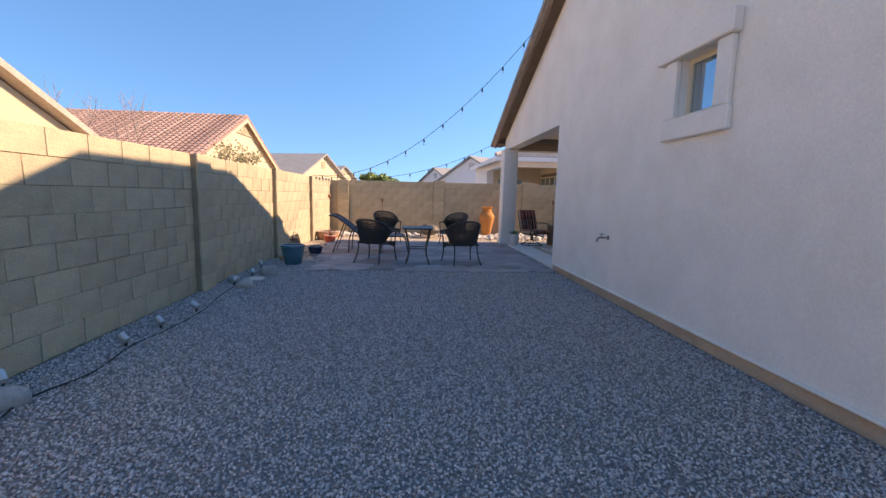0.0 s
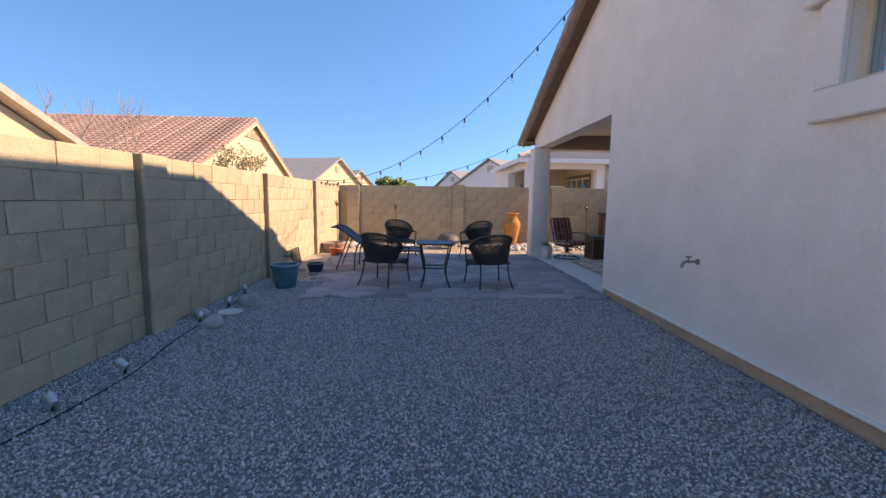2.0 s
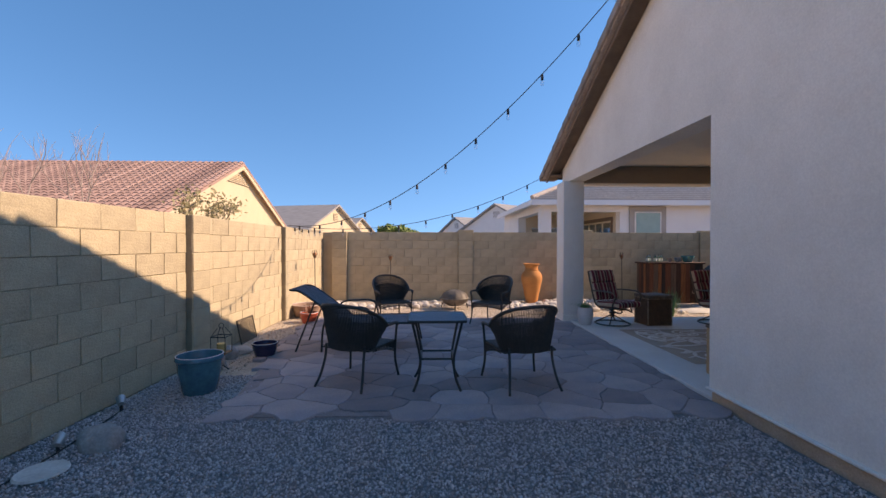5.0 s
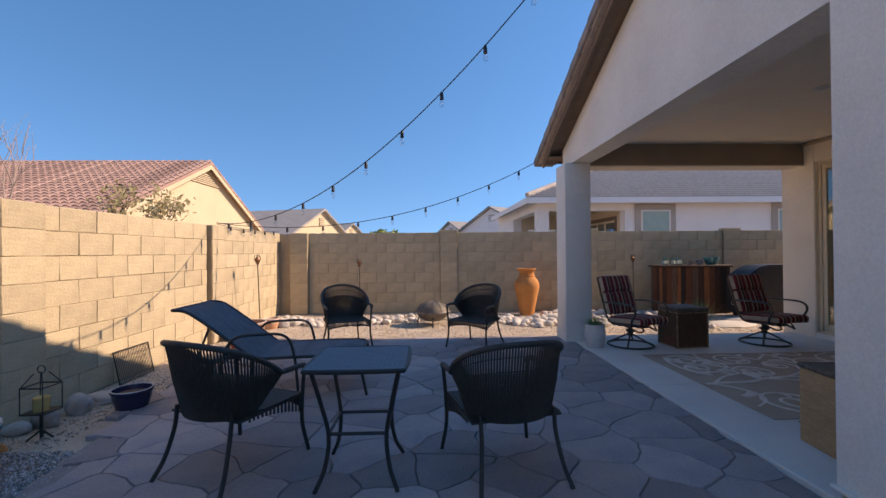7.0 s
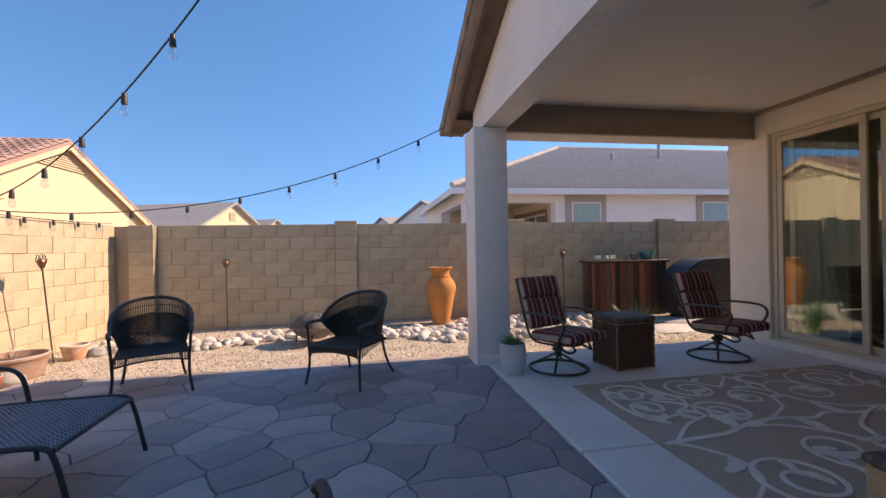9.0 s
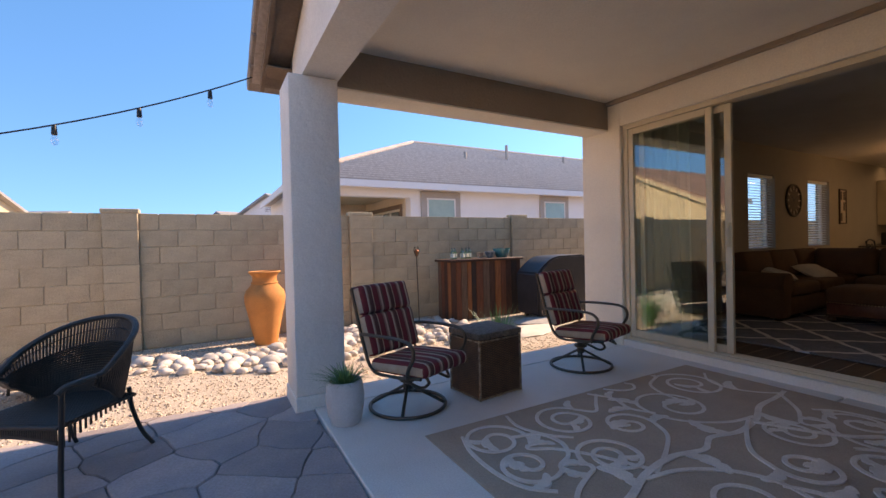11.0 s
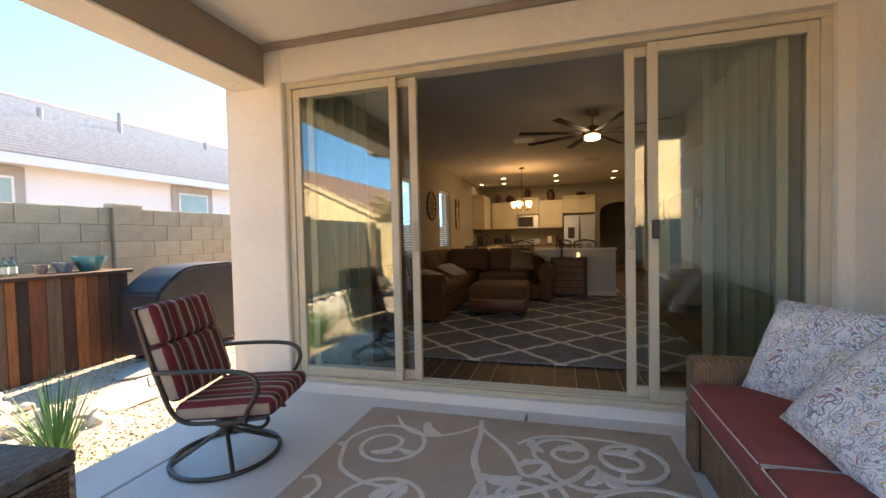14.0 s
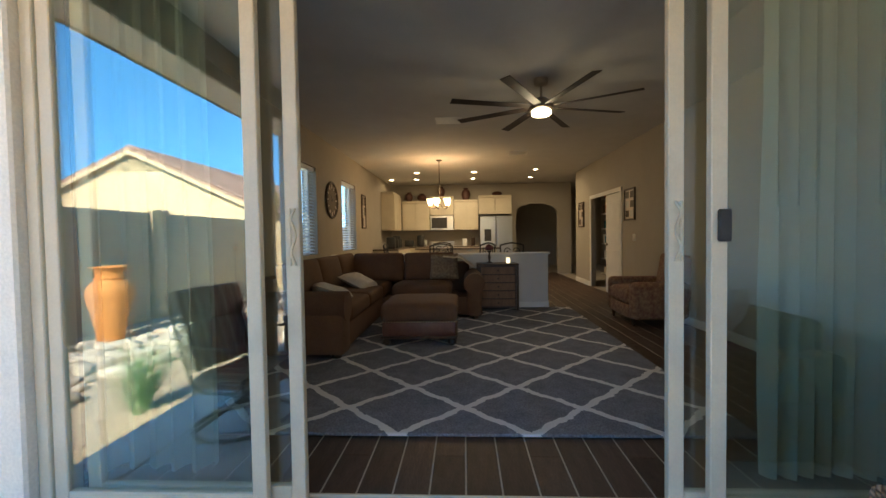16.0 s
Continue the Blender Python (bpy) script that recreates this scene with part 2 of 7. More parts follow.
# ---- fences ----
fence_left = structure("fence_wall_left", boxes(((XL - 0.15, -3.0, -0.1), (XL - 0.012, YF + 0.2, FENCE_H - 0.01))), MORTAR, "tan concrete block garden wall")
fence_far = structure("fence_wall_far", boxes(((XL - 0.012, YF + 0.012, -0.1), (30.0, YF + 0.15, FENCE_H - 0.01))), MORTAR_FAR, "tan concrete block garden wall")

# ---- house ----
BEAM_PAINT = mat("beam_paint", (0.36, 0.28, 0.21), 0.9, 0, (0.32, 0.25, 0.185), 2, 0.05, 90, 0.5, 45)
ROOF_TOP, ROOF_Y0, ROOF_Y1, SLOPE = 5.3, 4.95, 7.9, 0.427


def roof_z(y):
    """The roof's upper face along the gable."""
    return min(ROOF_TOP, ROOF_TOP - SLOPE * (y - ROOF_Y1), ROOF_TOP - SLOPE * (ROOF_Y0 - y))


win = (4.13, 4.70, 2.24, 2.82)
gable = prism([(-0.2, 0.125), (win[0], 0.125), (win[0], roof_z(win[0]) - 0.16), (-0.2, roof_z(-0.2) - 0.16)], XH, XH + 0.25)
structure("wall_gable_south", gable, STUCCO)
structure("wall_gable_window_low", boxes(((XH, win[0], 0.125), (XH + 0.25, win[1], win[2]))), STUCCO)
structure("wall_gable_window_high", prism([(win[0], win[3]), (win[1], win[3]), (win[1], roof_z(win[1]) - 0.16), (win[0], roof_z(win[0]) - 0.16)], XH, XH + 0.25), STUCCO)
structure("wall_gable_north", prism([(win[1], 0.125), (YC, 0.125), (YC, BEAM_Z + 0.04), (YP1, BEAM_Z + 0.04), (YP1, roof_z(YP1) - 0.16), (ROOF_Y1, ROOF_TOP - 0.16), (ROOF_Y0, ROOF_TOP - 0.16), (win[1], roof_z(win[1]) - 0.16)], XH, XH + 0.3), STUCCO, "off-white stucco gable wall of the house")
structure("wall_patio_side", boxes(((XH + 0.3, YC - 0.25, -0.1), (XD, YC, CEIL_Z))), STUCCO_PATIO)
structure("beam_patio", boxes(((XH + 0.3, YP0 + 0.1, BEAM_Z + 0.02), (XD, YP1, CEIL_Z + 0.2)), bevel=0.006), BEAM_PAINT, "stucco covered patio beam")
# thin strip, paler than the beam: light bounced off the ground, as colour
structure("beam_underside_lit", boxes(((XH + 0.3, YP0 + 0.098, BEAM_Z - 0.002), (XD, YP1 + 0.002, BEAM_Z + 0.019)), bevel=0.008), STUCCO_PATIO, "underside of the patio beam, bounced ground light put into its paler colour")
structure("trim_ceiling_patio", boxes(((XD - 0.055, YC, CEIL_Z - 0.05), (XD - 0.001, YP0 + 0.1, CEIL_Z - 0.001)), bevel=0.008), BEAM_PAINT, "brown painted trim where wall and ceiling meet")
structure("ceiling_patio", boxes(((XH + 0.3, YC - 0.2, CEIL_Z), (XD, YP0 + 0.1, CEIL_Z + 0.1))), CEILING_PAINT, "beige painted patio ceiling")
post = thing("patio_post", "square stucco patio post with a plinth at the slab corner", "post", m=pose(2.935, YP0, 0))
part("shaft", boxes(((0.0, 0.0, 0.15), (0.40, YP1 - YP0, BEAM_Z + 0.037)), bevel=0.015, seg=2), STUCCO, post)
part("plinth", boxes(((-0.01, -0.01, -0.05), (0.41, YP1 - YP0 + 0.01, 0.15)), bevel=0.01), STUCCO, post)

DY0, DY1, DZ0, DZ1 = 8.38, 12.33, 0.13, 2.74
structure("wall_door_south", boxes(((XD, YC - 0.25, -0.1), (XD + 0.22, DY0, CEIL_Z + 0.3))), STUCCO_PATIO)
structure("wall_door_north", boxes(((XD, DY1, -0.1), (XD + 0.22, 12.93, CEIL_Z + 0.3)), bevel=0.012), STUCCO_PATIO)
structure("wall_door_head", boxes(((XD, DY0, DZ1), (XD + 0.22, DY1, CEIL_Z + 0.3))), STUCCO_PATIO)
structure("door_sill", boxes(((XD, DY0, -0.1), (XD + 0.22, DY1, DZ0)), bevel=0.006), STUCCO_TRIM, "painted stucco step under the sliding door")

roof = prism([(-0.75, roof_z(-0.75)), (ROOF_Y0, ROOF_TOP), (ROOF_Y1, ROOF_TOP), (YE, roof_z(YE)), (YE, roof_z(YE) - 0.1), (ROOF_Y1, ROOF_TOP - 0.1), (ROOF_Y0, ROOF_TOP - 0.1), (-0.75, roof_z(-0.75) - 0.1)], 2.755, 20.0)
house_roof = structure("roof_house", roof, ROOF_GREY, "brown-grey concrete tile roof of the house")
fas = prism([(ROOF_Y1, ROOF_TOP - 0.11), (YE - 0.02, roof_z(YE - 0.02) - 0.11), (YE - 0.02, roof_z(YE - 0.02) - 0.19), (ROOF_Y1, ROOF_TOP - 0.19)], 2.82, 2.855)
structure("fascia_rake", fas, FASCIA, "dark brown painted rake board")
structure("soffit_eave", boxes(((2.84, YP1, 2.935), (20.0, YE - 0.06, 2.95))), FASCIA)
structure("fascia_eave", boxes(((2.84, YE - 0.06, 2.90), (20.0, YE - 0.02, 2.95))), FASCIA)

# ---- interior shell ----
IX1, IY0, IY1 = 18.2, 7.5, 12.7
structure("floor_interior", boxes(((XD + 0.22, 5.0, -0.1), (22.0, IY1, FLOOR_Z))), mat("dark_floor", (0.05, 0.035, 0.028), 0.35, 0, (0.035, 0.025, 0.02), 3, 0.1, 60), "dark wood-look plank tile floor")
structure("ceiling_interior", boxes(((XD + 0.22, 5.0, IN_CEIL), (22.0, IY1, IN_CEIL + 0.1))), INCEIL, "white painted ceiling")
W1, W2, WZ0, WZ1 = (10.55, 11.5), (12.85, 13.85), 1.12, 2.46
YO = 12.93
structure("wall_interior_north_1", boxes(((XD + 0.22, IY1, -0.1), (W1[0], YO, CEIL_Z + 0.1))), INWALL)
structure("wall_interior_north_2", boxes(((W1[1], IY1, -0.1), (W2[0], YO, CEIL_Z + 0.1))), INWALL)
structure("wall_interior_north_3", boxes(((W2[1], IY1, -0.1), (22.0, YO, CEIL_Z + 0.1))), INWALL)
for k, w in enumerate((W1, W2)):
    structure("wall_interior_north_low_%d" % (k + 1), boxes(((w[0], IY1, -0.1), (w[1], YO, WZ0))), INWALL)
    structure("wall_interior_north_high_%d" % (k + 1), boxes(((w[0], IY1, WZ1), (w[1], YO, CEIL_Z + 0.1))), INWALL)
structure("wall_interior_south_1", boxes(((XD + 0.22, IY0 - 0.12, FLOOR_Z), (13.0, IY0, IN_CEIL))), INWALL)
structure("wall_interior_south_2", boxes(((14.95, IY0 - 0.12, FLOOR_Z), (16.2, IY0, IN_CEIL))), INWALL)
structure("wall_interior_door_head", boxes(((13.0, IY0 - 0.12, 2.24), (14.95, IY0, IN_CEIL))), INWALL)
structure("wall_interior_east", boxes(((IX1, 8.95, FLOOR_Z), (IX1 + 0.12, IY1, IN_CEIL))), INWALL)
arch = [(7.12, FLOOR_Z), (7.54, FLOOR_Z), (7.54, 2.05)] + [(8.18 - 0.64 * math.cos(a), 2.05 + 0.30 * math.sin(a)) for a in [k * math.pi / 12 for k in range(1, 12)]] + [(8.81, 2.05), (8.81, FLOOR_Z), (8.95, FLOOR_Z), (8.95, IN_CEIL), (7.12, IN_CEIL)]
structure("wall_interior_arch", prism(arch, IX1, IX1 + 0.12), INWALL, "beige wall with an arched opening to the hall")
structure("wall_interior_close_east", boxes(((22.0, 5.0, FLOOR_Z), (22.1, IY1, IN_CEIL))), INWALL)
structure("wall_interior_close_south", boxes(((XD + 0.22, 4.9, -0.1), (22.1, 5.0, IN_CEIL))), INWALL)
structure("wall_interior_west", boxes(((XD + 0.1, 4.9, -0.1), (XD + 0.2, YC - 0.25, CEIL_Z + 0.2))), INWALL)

structure("soffit_rake", prism([(ROOF_Y1, ROOF_TOP - 0.11), (YE - 0.02, roof_z(YE - 0.02) - 0.11), (YE - 0.02, roof_z(YE - 0.02) - 0.14), (ROOF_Y1, ROOF_TOP - 0.14)], 2.855, XH), FASCIA)
structure("foundation_stem", boxes(((XH + 0.022, -0.19, -0.05), (XH + 0.24, YC - 0.004, 0.14)), bevel=0.006), STEM, "tan concrete foundation strip under the stucco")
structure("weep_screed", boxes(((XH - 0.035, -0.2, 0.125), (XH - 0.001, YC + 0.01, 0.15)), bevel=0.006), STUCCO_TRIM)
structure("weep_screed", boxes(((XH - 0.006, -0.2, 0.118), (XH + 0.03, YC, 0.1235))), mat("rusty_screed", (0.20, 0.12, 0.07), 0.8, 0.2, (0.33, 0.22, 0.14), 12), "rusty metal drip edge under the stucco")

# ---- window in the gable wall ----
wy0, wy1, wz0, wz1 = win
window_1 = thing("window_1", "small tinted window with a beige frame and raised stucco surround", "window")
tagged(window_1, kind="structure")
part("sill", boxes(((XH - 0.06, wy0 - 0.20, wz0 - 0.22), (XH - 0.001, wy1 + 0.20, wz0)), bevel=0.012), STUCCO_TRIM, window_1, smooth=False)
part("lintel", boxes(((XH - 0.10, wy0 - 0.22, wz1), (XH - 0.001, wy1 + 0.30, wz1 + 0.20)), bevel=0.012), STUCCO_TRIM, window_1, smooth=False)
for y0, y1 in ((wy0 - 0.18, wy0), (wy1, wy1 + 0.18)):
    part("jamb", boxes(((XH - 0.06, y0, wz0 + 0.002), (XH - 0.001, y1, wz1 - 0.002)), bevel=0.01), STUCCO_TRIM, window_1, smooth=False)
bm = boxes(((XH + 0.08, wy0, wz0), (XH + 0.14, wy0 + 0.05, wz1)), ((XH + 0.08, wy1 - 0.05, wz0), (XH + 0.14, wy1, wz1)), ((XH + 0.08, wy0 + 0.05, wz0), (XH + 0.14, wy1 - 0.05, wz0 + 0.05)), ((XH + 0.08, wy0 + 0.05, wz1 - 0.05), (XH + 0.14, wy1 - 0.05, wz1)))
part("window_frame", bm, FRAME, window_1, smooth=False)
MIRROR_PANE = mat("tinted_pane", (0.42, 0.52, 0.58), 0.04, 0.95, (0.42, 0.52, 0.58), rough_var=0)
part("pane", boxes(((XH + 0.10, wy0 + 0.05, wz0 + 0.05), (XH + 0.11, wy1 - 0.05, wz1 - 0.05))), MIRROR_PANE, window_1, smooth=False)

# hose tap on the wall
METAL_OLD = mat("old_brass", (0.38, 0.33, 0.25), 0.45, 0.9, (0.28, 0.25, 0.2), 20)
tap = thing("hose_tap", "weathered brass hose tap on the stucco wall", "tap", m=pose(XH, 6.03, 0.86))
part("pipe", tube([(0, 0, 0), (-0.09, 0, 0)], 0.012), METAL_OLD, tap)
part("spout", tube(arc([(-0.08, 0, 0), (-0.13, 0, 0), (-0.16, 0, -0.03), (-0.165, 0, -0.06)]), 0.015), METAL_OLD, tap)
bm = tube([(-0.10, 0, 0), (-0.10, 0, 0.045)], 0.007)
tube([(-0.10 + 0.028 * math.cos(a), 0.028 * math.sin(a), 0.05) for a in [i * math.pi / 6 for i in range(12)]], 0.006, 6, True, bm)
part("handle", bm, METAL_OLD, tap)
part("flange", tube([(0.002, 0, 0), (-0.012, 0, 0)], 0.03, 14), METAL_OLD, tap)

# rake tiles along the gable edge
TILE = mat("rake_tile", (0.33, 0.27, 0.23), 0.9, 0, (0.24, 0.19, 0.165), 6, 0.15, 60, 0.5, 40, piece=0.15)
ang = math.degrees(math.atan(SLOPE))
tile_me = None
for i in range(17):
    y = ROOF_Y1 + 0.1 + i * 0.318
    m = pose(2.755, y, roof_z(y) + 0.012, -ang + 3.5, 0, 0)
    if tile_me is None:
        bm = bmesh.new()
        box(bm, (-0.035, 0, -0.10), (0.30, 0.36, 0.03), 0.012)
        o = link("rake_tile", bm, TILE, house_roof)
        tile_me = o.data
    else:
        o = new("rake_tile", tile_me)
        o.parent = house_roof
    o.matrix_basis = m

# ---- block fences ----
def stone_block(w, d, h, seed):
    rnd = random.Random(seed)
    bm = bmesh.new()
    box(bm, (0, 0, 0), (w, d, h), 0.006)
    for v in bm.verts:
        v.co += Vector([rnd.uniform(-0.004, 0.004) for _ in range(3)])
    me = bpy.data.meshes.new("block")
    bm.to_mesh(me)
    bm.free()
    me.materials.append(BLOCK)
    return me


COURSE, BL, GAP = 0.233, 0.446, 0.008
full = [stone_block(BL - GAP, 0.03, COURSE - 0.0035, i) for i in range(4)]
half = [stone_block(BL / 2 - GAP, 0.03, COURSE - 0.0035, 9 + i) for i in range(2)]
pil = [stone_block(0.40 - GAP, 0.03, COURSE - 0.0035, 20 + i) for i in range(2)]


def lay(parent, run0, run1, put, stops):
    """Lays courses in running bond between pilasters; put(u, z) gives the pose of a block's near low corner."""
    edges = [run0] + [e for s in stops for e in (s, s + 0.40)] + [run1]
    for a, b in zip(edges[0::2], edges[1::2]):
        for c in range(8):
            z = c * COURSE + 0.004
            u = a + 0.003
            if c % 2:
                u -= BL / 2
            while u < b - 0.03:
                lo, hi = max(u, a), min(u + BL, b)
                w = hi - lo
                if w > 0.05:
                    me = full[(c * 7 + int(u * 10)) % 4] if w > BL * 0.75 else half[c % 2]
                    o = new("block", me)
                    o.parent = parent
                    nominal = BL if w > BL * 0.75 else BL / 2
                    o.matrix_basis = put(lo + 0.003, z) @ Matrix.Diagonal(((w - GAP) / (nominal - GAP), 1, 1, 1))
                u += BL


def left_at(u, z):
    return pose(XL, u, z, 0, 0, 90)


def far_at(u, z):
    return pose(u, YF, z)


LEFT_STOPS = (2.97, 6.25, 9.52, 12.75)
FAR_STOPS = (1.12, 4.44, 7.90)


def pilaster(parent, put, u, depth, cap):
    bm = boxes(((0.004, -depth + 0.02, -0.05), (0.396, 0.03, 8 * COURSE - 0.004 + cap)))
    bm.transform(put(u, 0.0))
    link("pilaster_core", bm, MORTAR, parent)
    for c in range(8):
        o = new("pilaster_block", pil[c % 2])
        o.parent = parent
        o.matrix_basis = put(u + 0.0035, c * COURSE + 0.004) @ pose(0, -depth, 0)
    if cap:
        bm = boxes(((-0.01, -depth - 0.01, 8 * COURSE + 0.001), (0.41, 0.12, 8 * COURSE + cap)), bevel=0.008)
        bm.transform(put(u, 0.0))
        link("pilaster_cap", bm, BLOCK, parent)


# ---- neighbouring houses ----
def gable_roof(x0, x1, y_mid, half_w, z_eave, z_ridge, over, material, thick=0.12):
    """A gabled roof with its ridge along x."""
    k = (z_ridge - z_eave) / half_w
    a, b = half_w + over, z_eave - k * over
    return prism([(y_mid - a, b), (y_mid, z_ridge), (y_mid + a, b), (y_mid + a, b - thick), (y_mid, z_ridge - thick), (y_mid - a, b - thick)], x0, x1)


def tile_rows(parent, x0, x1, ya, za, yb, zb, rows, cols, material):
    """Courses of barrel tiles on one slope, from the eave (ya, za) to the ridge (yb, zb)."""
    n = 6
    dy, dz = (yb - ya) / rows, (zb - za) / rows
    ln = math.hypot(dy, dz)
    up = Vector((0, -dz / ln, dy / ln))
    w = (x1 - x0) / cols
    verts, faces = [], []
    for c in range(cols):
        base = len(verts)
        for f, lift in ((0.0, 0.05), (1.08, 0.015)):
            for i in range(n + 1):
                v = Vector((0, dy * f, dz * f)) + up * (lift + 0.07 * math.sin(math.pi * i / n))
                verts.append((c * w + i / n * w, v.y, v.z))
        low = len(verts)
        verts += [(x, y, z - 0.05) for x, y, z in verts[base:base + n + 1]]
        for i in range(n):
            faces.append((base + i, base + i + 1, base + n + 2 + i, base + n + 1 + i))
            faces.append((low + i, low + i + 1, base + i + 1, base + i))
    me = bpy.data.meshes.new("tile_course")
    me.from_pydata(verts, [], faces)
    me.materials.append(material)
    for r in range(rows):
        o = new("tile_course", me)
        o.parent = parent
        o.location = (x0, ya + dy * r, za + dz * r)


island_tone(ROOF_RED, 0.25)
island_tone(ROOF_GREY, 0.12)
SHADE_GREEN = mat("window_blind_green", (0.32, 0.48, 0.45), 0.25, 0, (0.26, 0.4, 0.38), 3)

# red-tiled house behind the left wall
nb1 = thing("house", "tan stucco house with a red clay tile gable roof", "house")
gx, gy, gz = -8.9, 24.7, 5.43
part("wall", prism([(18.7, -0.1), (30.7, -0.1), (30.7, 2.55), (gy, gz - 0.15), (18.7, 2.55)], gx - 16, gx), NB_TAN, nb1, smooth=False)
r1 = part("roof", gable_roof(gx - 16.2, gx + 0.3, gy, 6.0, 2.62, gz, 0.45, ROOF_RED), ROOF_RED, nb1, "red clay barrel tile roof", smooth=False)
tile_rows(r1, gx - 16.2, gx + 0.3, gy - 6.45, 2.41, gy, gz, 22, 60, ROOF_RED)
part("rake_board", prism([(gy - 6.4, 2.30), (gy, gz - 0.12), (gy + 6.4, 2.30), (gy + 6.4, 2.12), (gy, gz - 0.32), (gy - 6.4, 2.12)], gx + 0.24, gx + 0.28), NB_TAN, nb1, smooth=False)
v1 = part("gable_vent", prism([(gy - 1.25, 4.42), (gy + 1.25, 4.42), (gy, 4.95)], gx + 0.005, gx + 0.03), FASCIA, nb1, smooth=False)
for i in range(6):
    z = 4.44 + i * 0.08
    h = 1.25 * (4.95 - z) / 0.53 - 0.04
    part("vent_slat", boxes(((gx + 0.03, gy - h, z), (gx + 0.06, gy + h, z + 0.045))), NB_TAN, v1, smooth=False)

# house beside it, its gable close to the wall
nb2 = thing("house", "pale yellow stucco house with a tan tile roof behind the wall", "house")
nx = -8.0
part("wall", prism([(-2.0, -0.1), (12.0, -0.1), (12.0, 2.55), (5.0, 5.75), (-2.0, 2.55)], nx - 14, nx), NB_TAN, nb2, smooth=False)
part("roof", gable_roof(nx - 14.2, nx + 0.3, 5.0, 7.0, 2.75, 6.0, 0.45, ROOF_GREY, 0.16), mat("roof_tile_tan", (0.52, 0.42, 0.33), 0.9, 0, (0.42, 0.33, 0.26), 2, 0.12, 20, 0.4, 15), nb2, smooth=False)

# grey-roofed houses further off
def far_house(x, y, half_w, z_eave, z_ridge, depth, wall, roof_mat, label, side=1):
    h = thing("house", label, "house")
    a = half_w
    part("wall", prism([(-a, -0.1), (a, -0.1), (a, z_eave), (0, z_ridge - 0.2), (-a, z_eave)], 0, depth, "y"), wall, h, smooth=False)
    k = (z_ridge - z_eave) / a
    o = a + 0.4
    b = z_eave - k * 0.4
    part("roof", prism([(-o, b), (0, z_ridge), (o, b), (o, b - 0.15), (0, z_ridge - 0.15), (-o, b - 0.15)], -0.35, depth + 0.35, "y"), roof_mat, h, smooth=False)
    v = part("gable_vent", boxes(((-0.35, -0.03, z_ridge - 1.3), (0.35, 0.0, z_ridge - 0.75))), FASCIA, h, smooth=False)
    for i in range(4):
        part("vent_slat", boxes(((-0.33, -0.05, z_ridge - 1.28 + i * 0.13), (0.33, -0.031, z_ridge - 1.2 + i * 0.13))), wall, v, smooth=False)
    h.matrix_basis = pose(x, y, 0, 0, 0, side)
    return h


FLAT_GREY = mat("roof_flat_grey", (0.34, 0.32, 0.30), 0.9, 0, (0.27, 0.25, 0.235), 1.5, 0.1, 12, 0.5, 8, stretch=(1, 1, 6))
far_house(-7.3, 38, 5.0, 2.4, 4.75, 14, NB_TAN, FLAT_GREY, "tan house with a grey tile roof beyond the far wall", 75)
far_house(-8.4, 56, 5.0, 2.4, 4.9, 14, NB_TAN, FLAT_GREY, "distant tan house with a grey roof", 70)
far_house(3.2, 52, 4.5, 2.6, 4.75, 14, NB_WHITE, FLAT_GREY, "distant white house with a grey roof", -60)
far_house(6.2, 42, 5.0, 2.8, 5.3, 12, NB_WHITE, FLAT_GREY, "white stucco house with a grey tile roof", -50)
far_house(-40, 18, 6.0, 2.5, 5.2, 14, NB_TAN, FLAT_GREY, "tan house across the lots to the west", 85)

# white house behind the far wall
# pale colour that stands in for sunlight on the front edges of the tiles
TILE_EDGE_LIT = mat("lit_tile_edge", (0.66, 0.60, 0.54), 0.9, 0, (0.52, 0.46, 0.41), 9, 0.15, 60)
nb3 = thing("house", "white stucco house with a grey tile hip roof behind the wall", "house")
wy, wx0, wx1, ez, rz, ry = 22.0, 5.0, 30.0, 3.40, 5.95, 26.4
bm = boxes(((wx0, wy + 4.6, -0.1), (wx1, wy + 9.0, ez)), ((wx0 + 3.4, wy, -0.1), (wx1, wy + 4.6, ez)))
part("wall", bm, NB_WHITE, nb3, smooth=False)
part("porch_post", boxes(((wx0, wy, -0.1), (wx0 + 0.45, wy + 0.45, ez))), NB_WHITE, nb3, smooth=False)
part("porch_beam", boxes(((wx0 + 0.45, wy, 2.95), (wx0 + 3.4, wy + 0.4, ez)), ((wx0, wy + 0.45, 2.95), (wx0 + 0.4, wy + 4.6, ez))), NB_WHITE, nb3, smooth=False)
part("porch_ceiling", boxes(((wx0 + 0.4, wy + 0.4, 3.1), (wx0 + 3.4, wy + 4.6, 3.2))), NB_TAN, nb3, smooth=False)
PORCH_TAN = mat("porch_stucco", (0.60, 0.49, 0.36), 0.9, 0, (0.54, 0.44, 0.32), 2, 0.05, 60, 0.3, 40)
part("porch_wall", boxes(((wx0 + 3.36, wy + 0.42, -0.1), (wx0 + 3.399, wy + 4.6, 3.099)), ((wx0 + 0.4, wy + 4.56, -0.1), (wx0 + 3.36, wy + 4.599, 3.099))), PORCH_TAN, nb3, "tan stucco wall inside the porch", smooth=False)
d3 = part("porch_door", boxes(((wx0 + 3.30, wy + 0.62, 0.1), (wx0 + 3.359, wy + 4.1, 2.78))), FASCIA, nb3, "brown framed sliding door", smooth=False)
for k in range(4):
    y = wy + 0.78 + k * 0.82
    part("pane", boxes(((wx0 + 3.285, y, 0.2), (wx0 + 3.299, y + 0.70, 2.52))), MIRROR_PANE, d3, smooth=False)
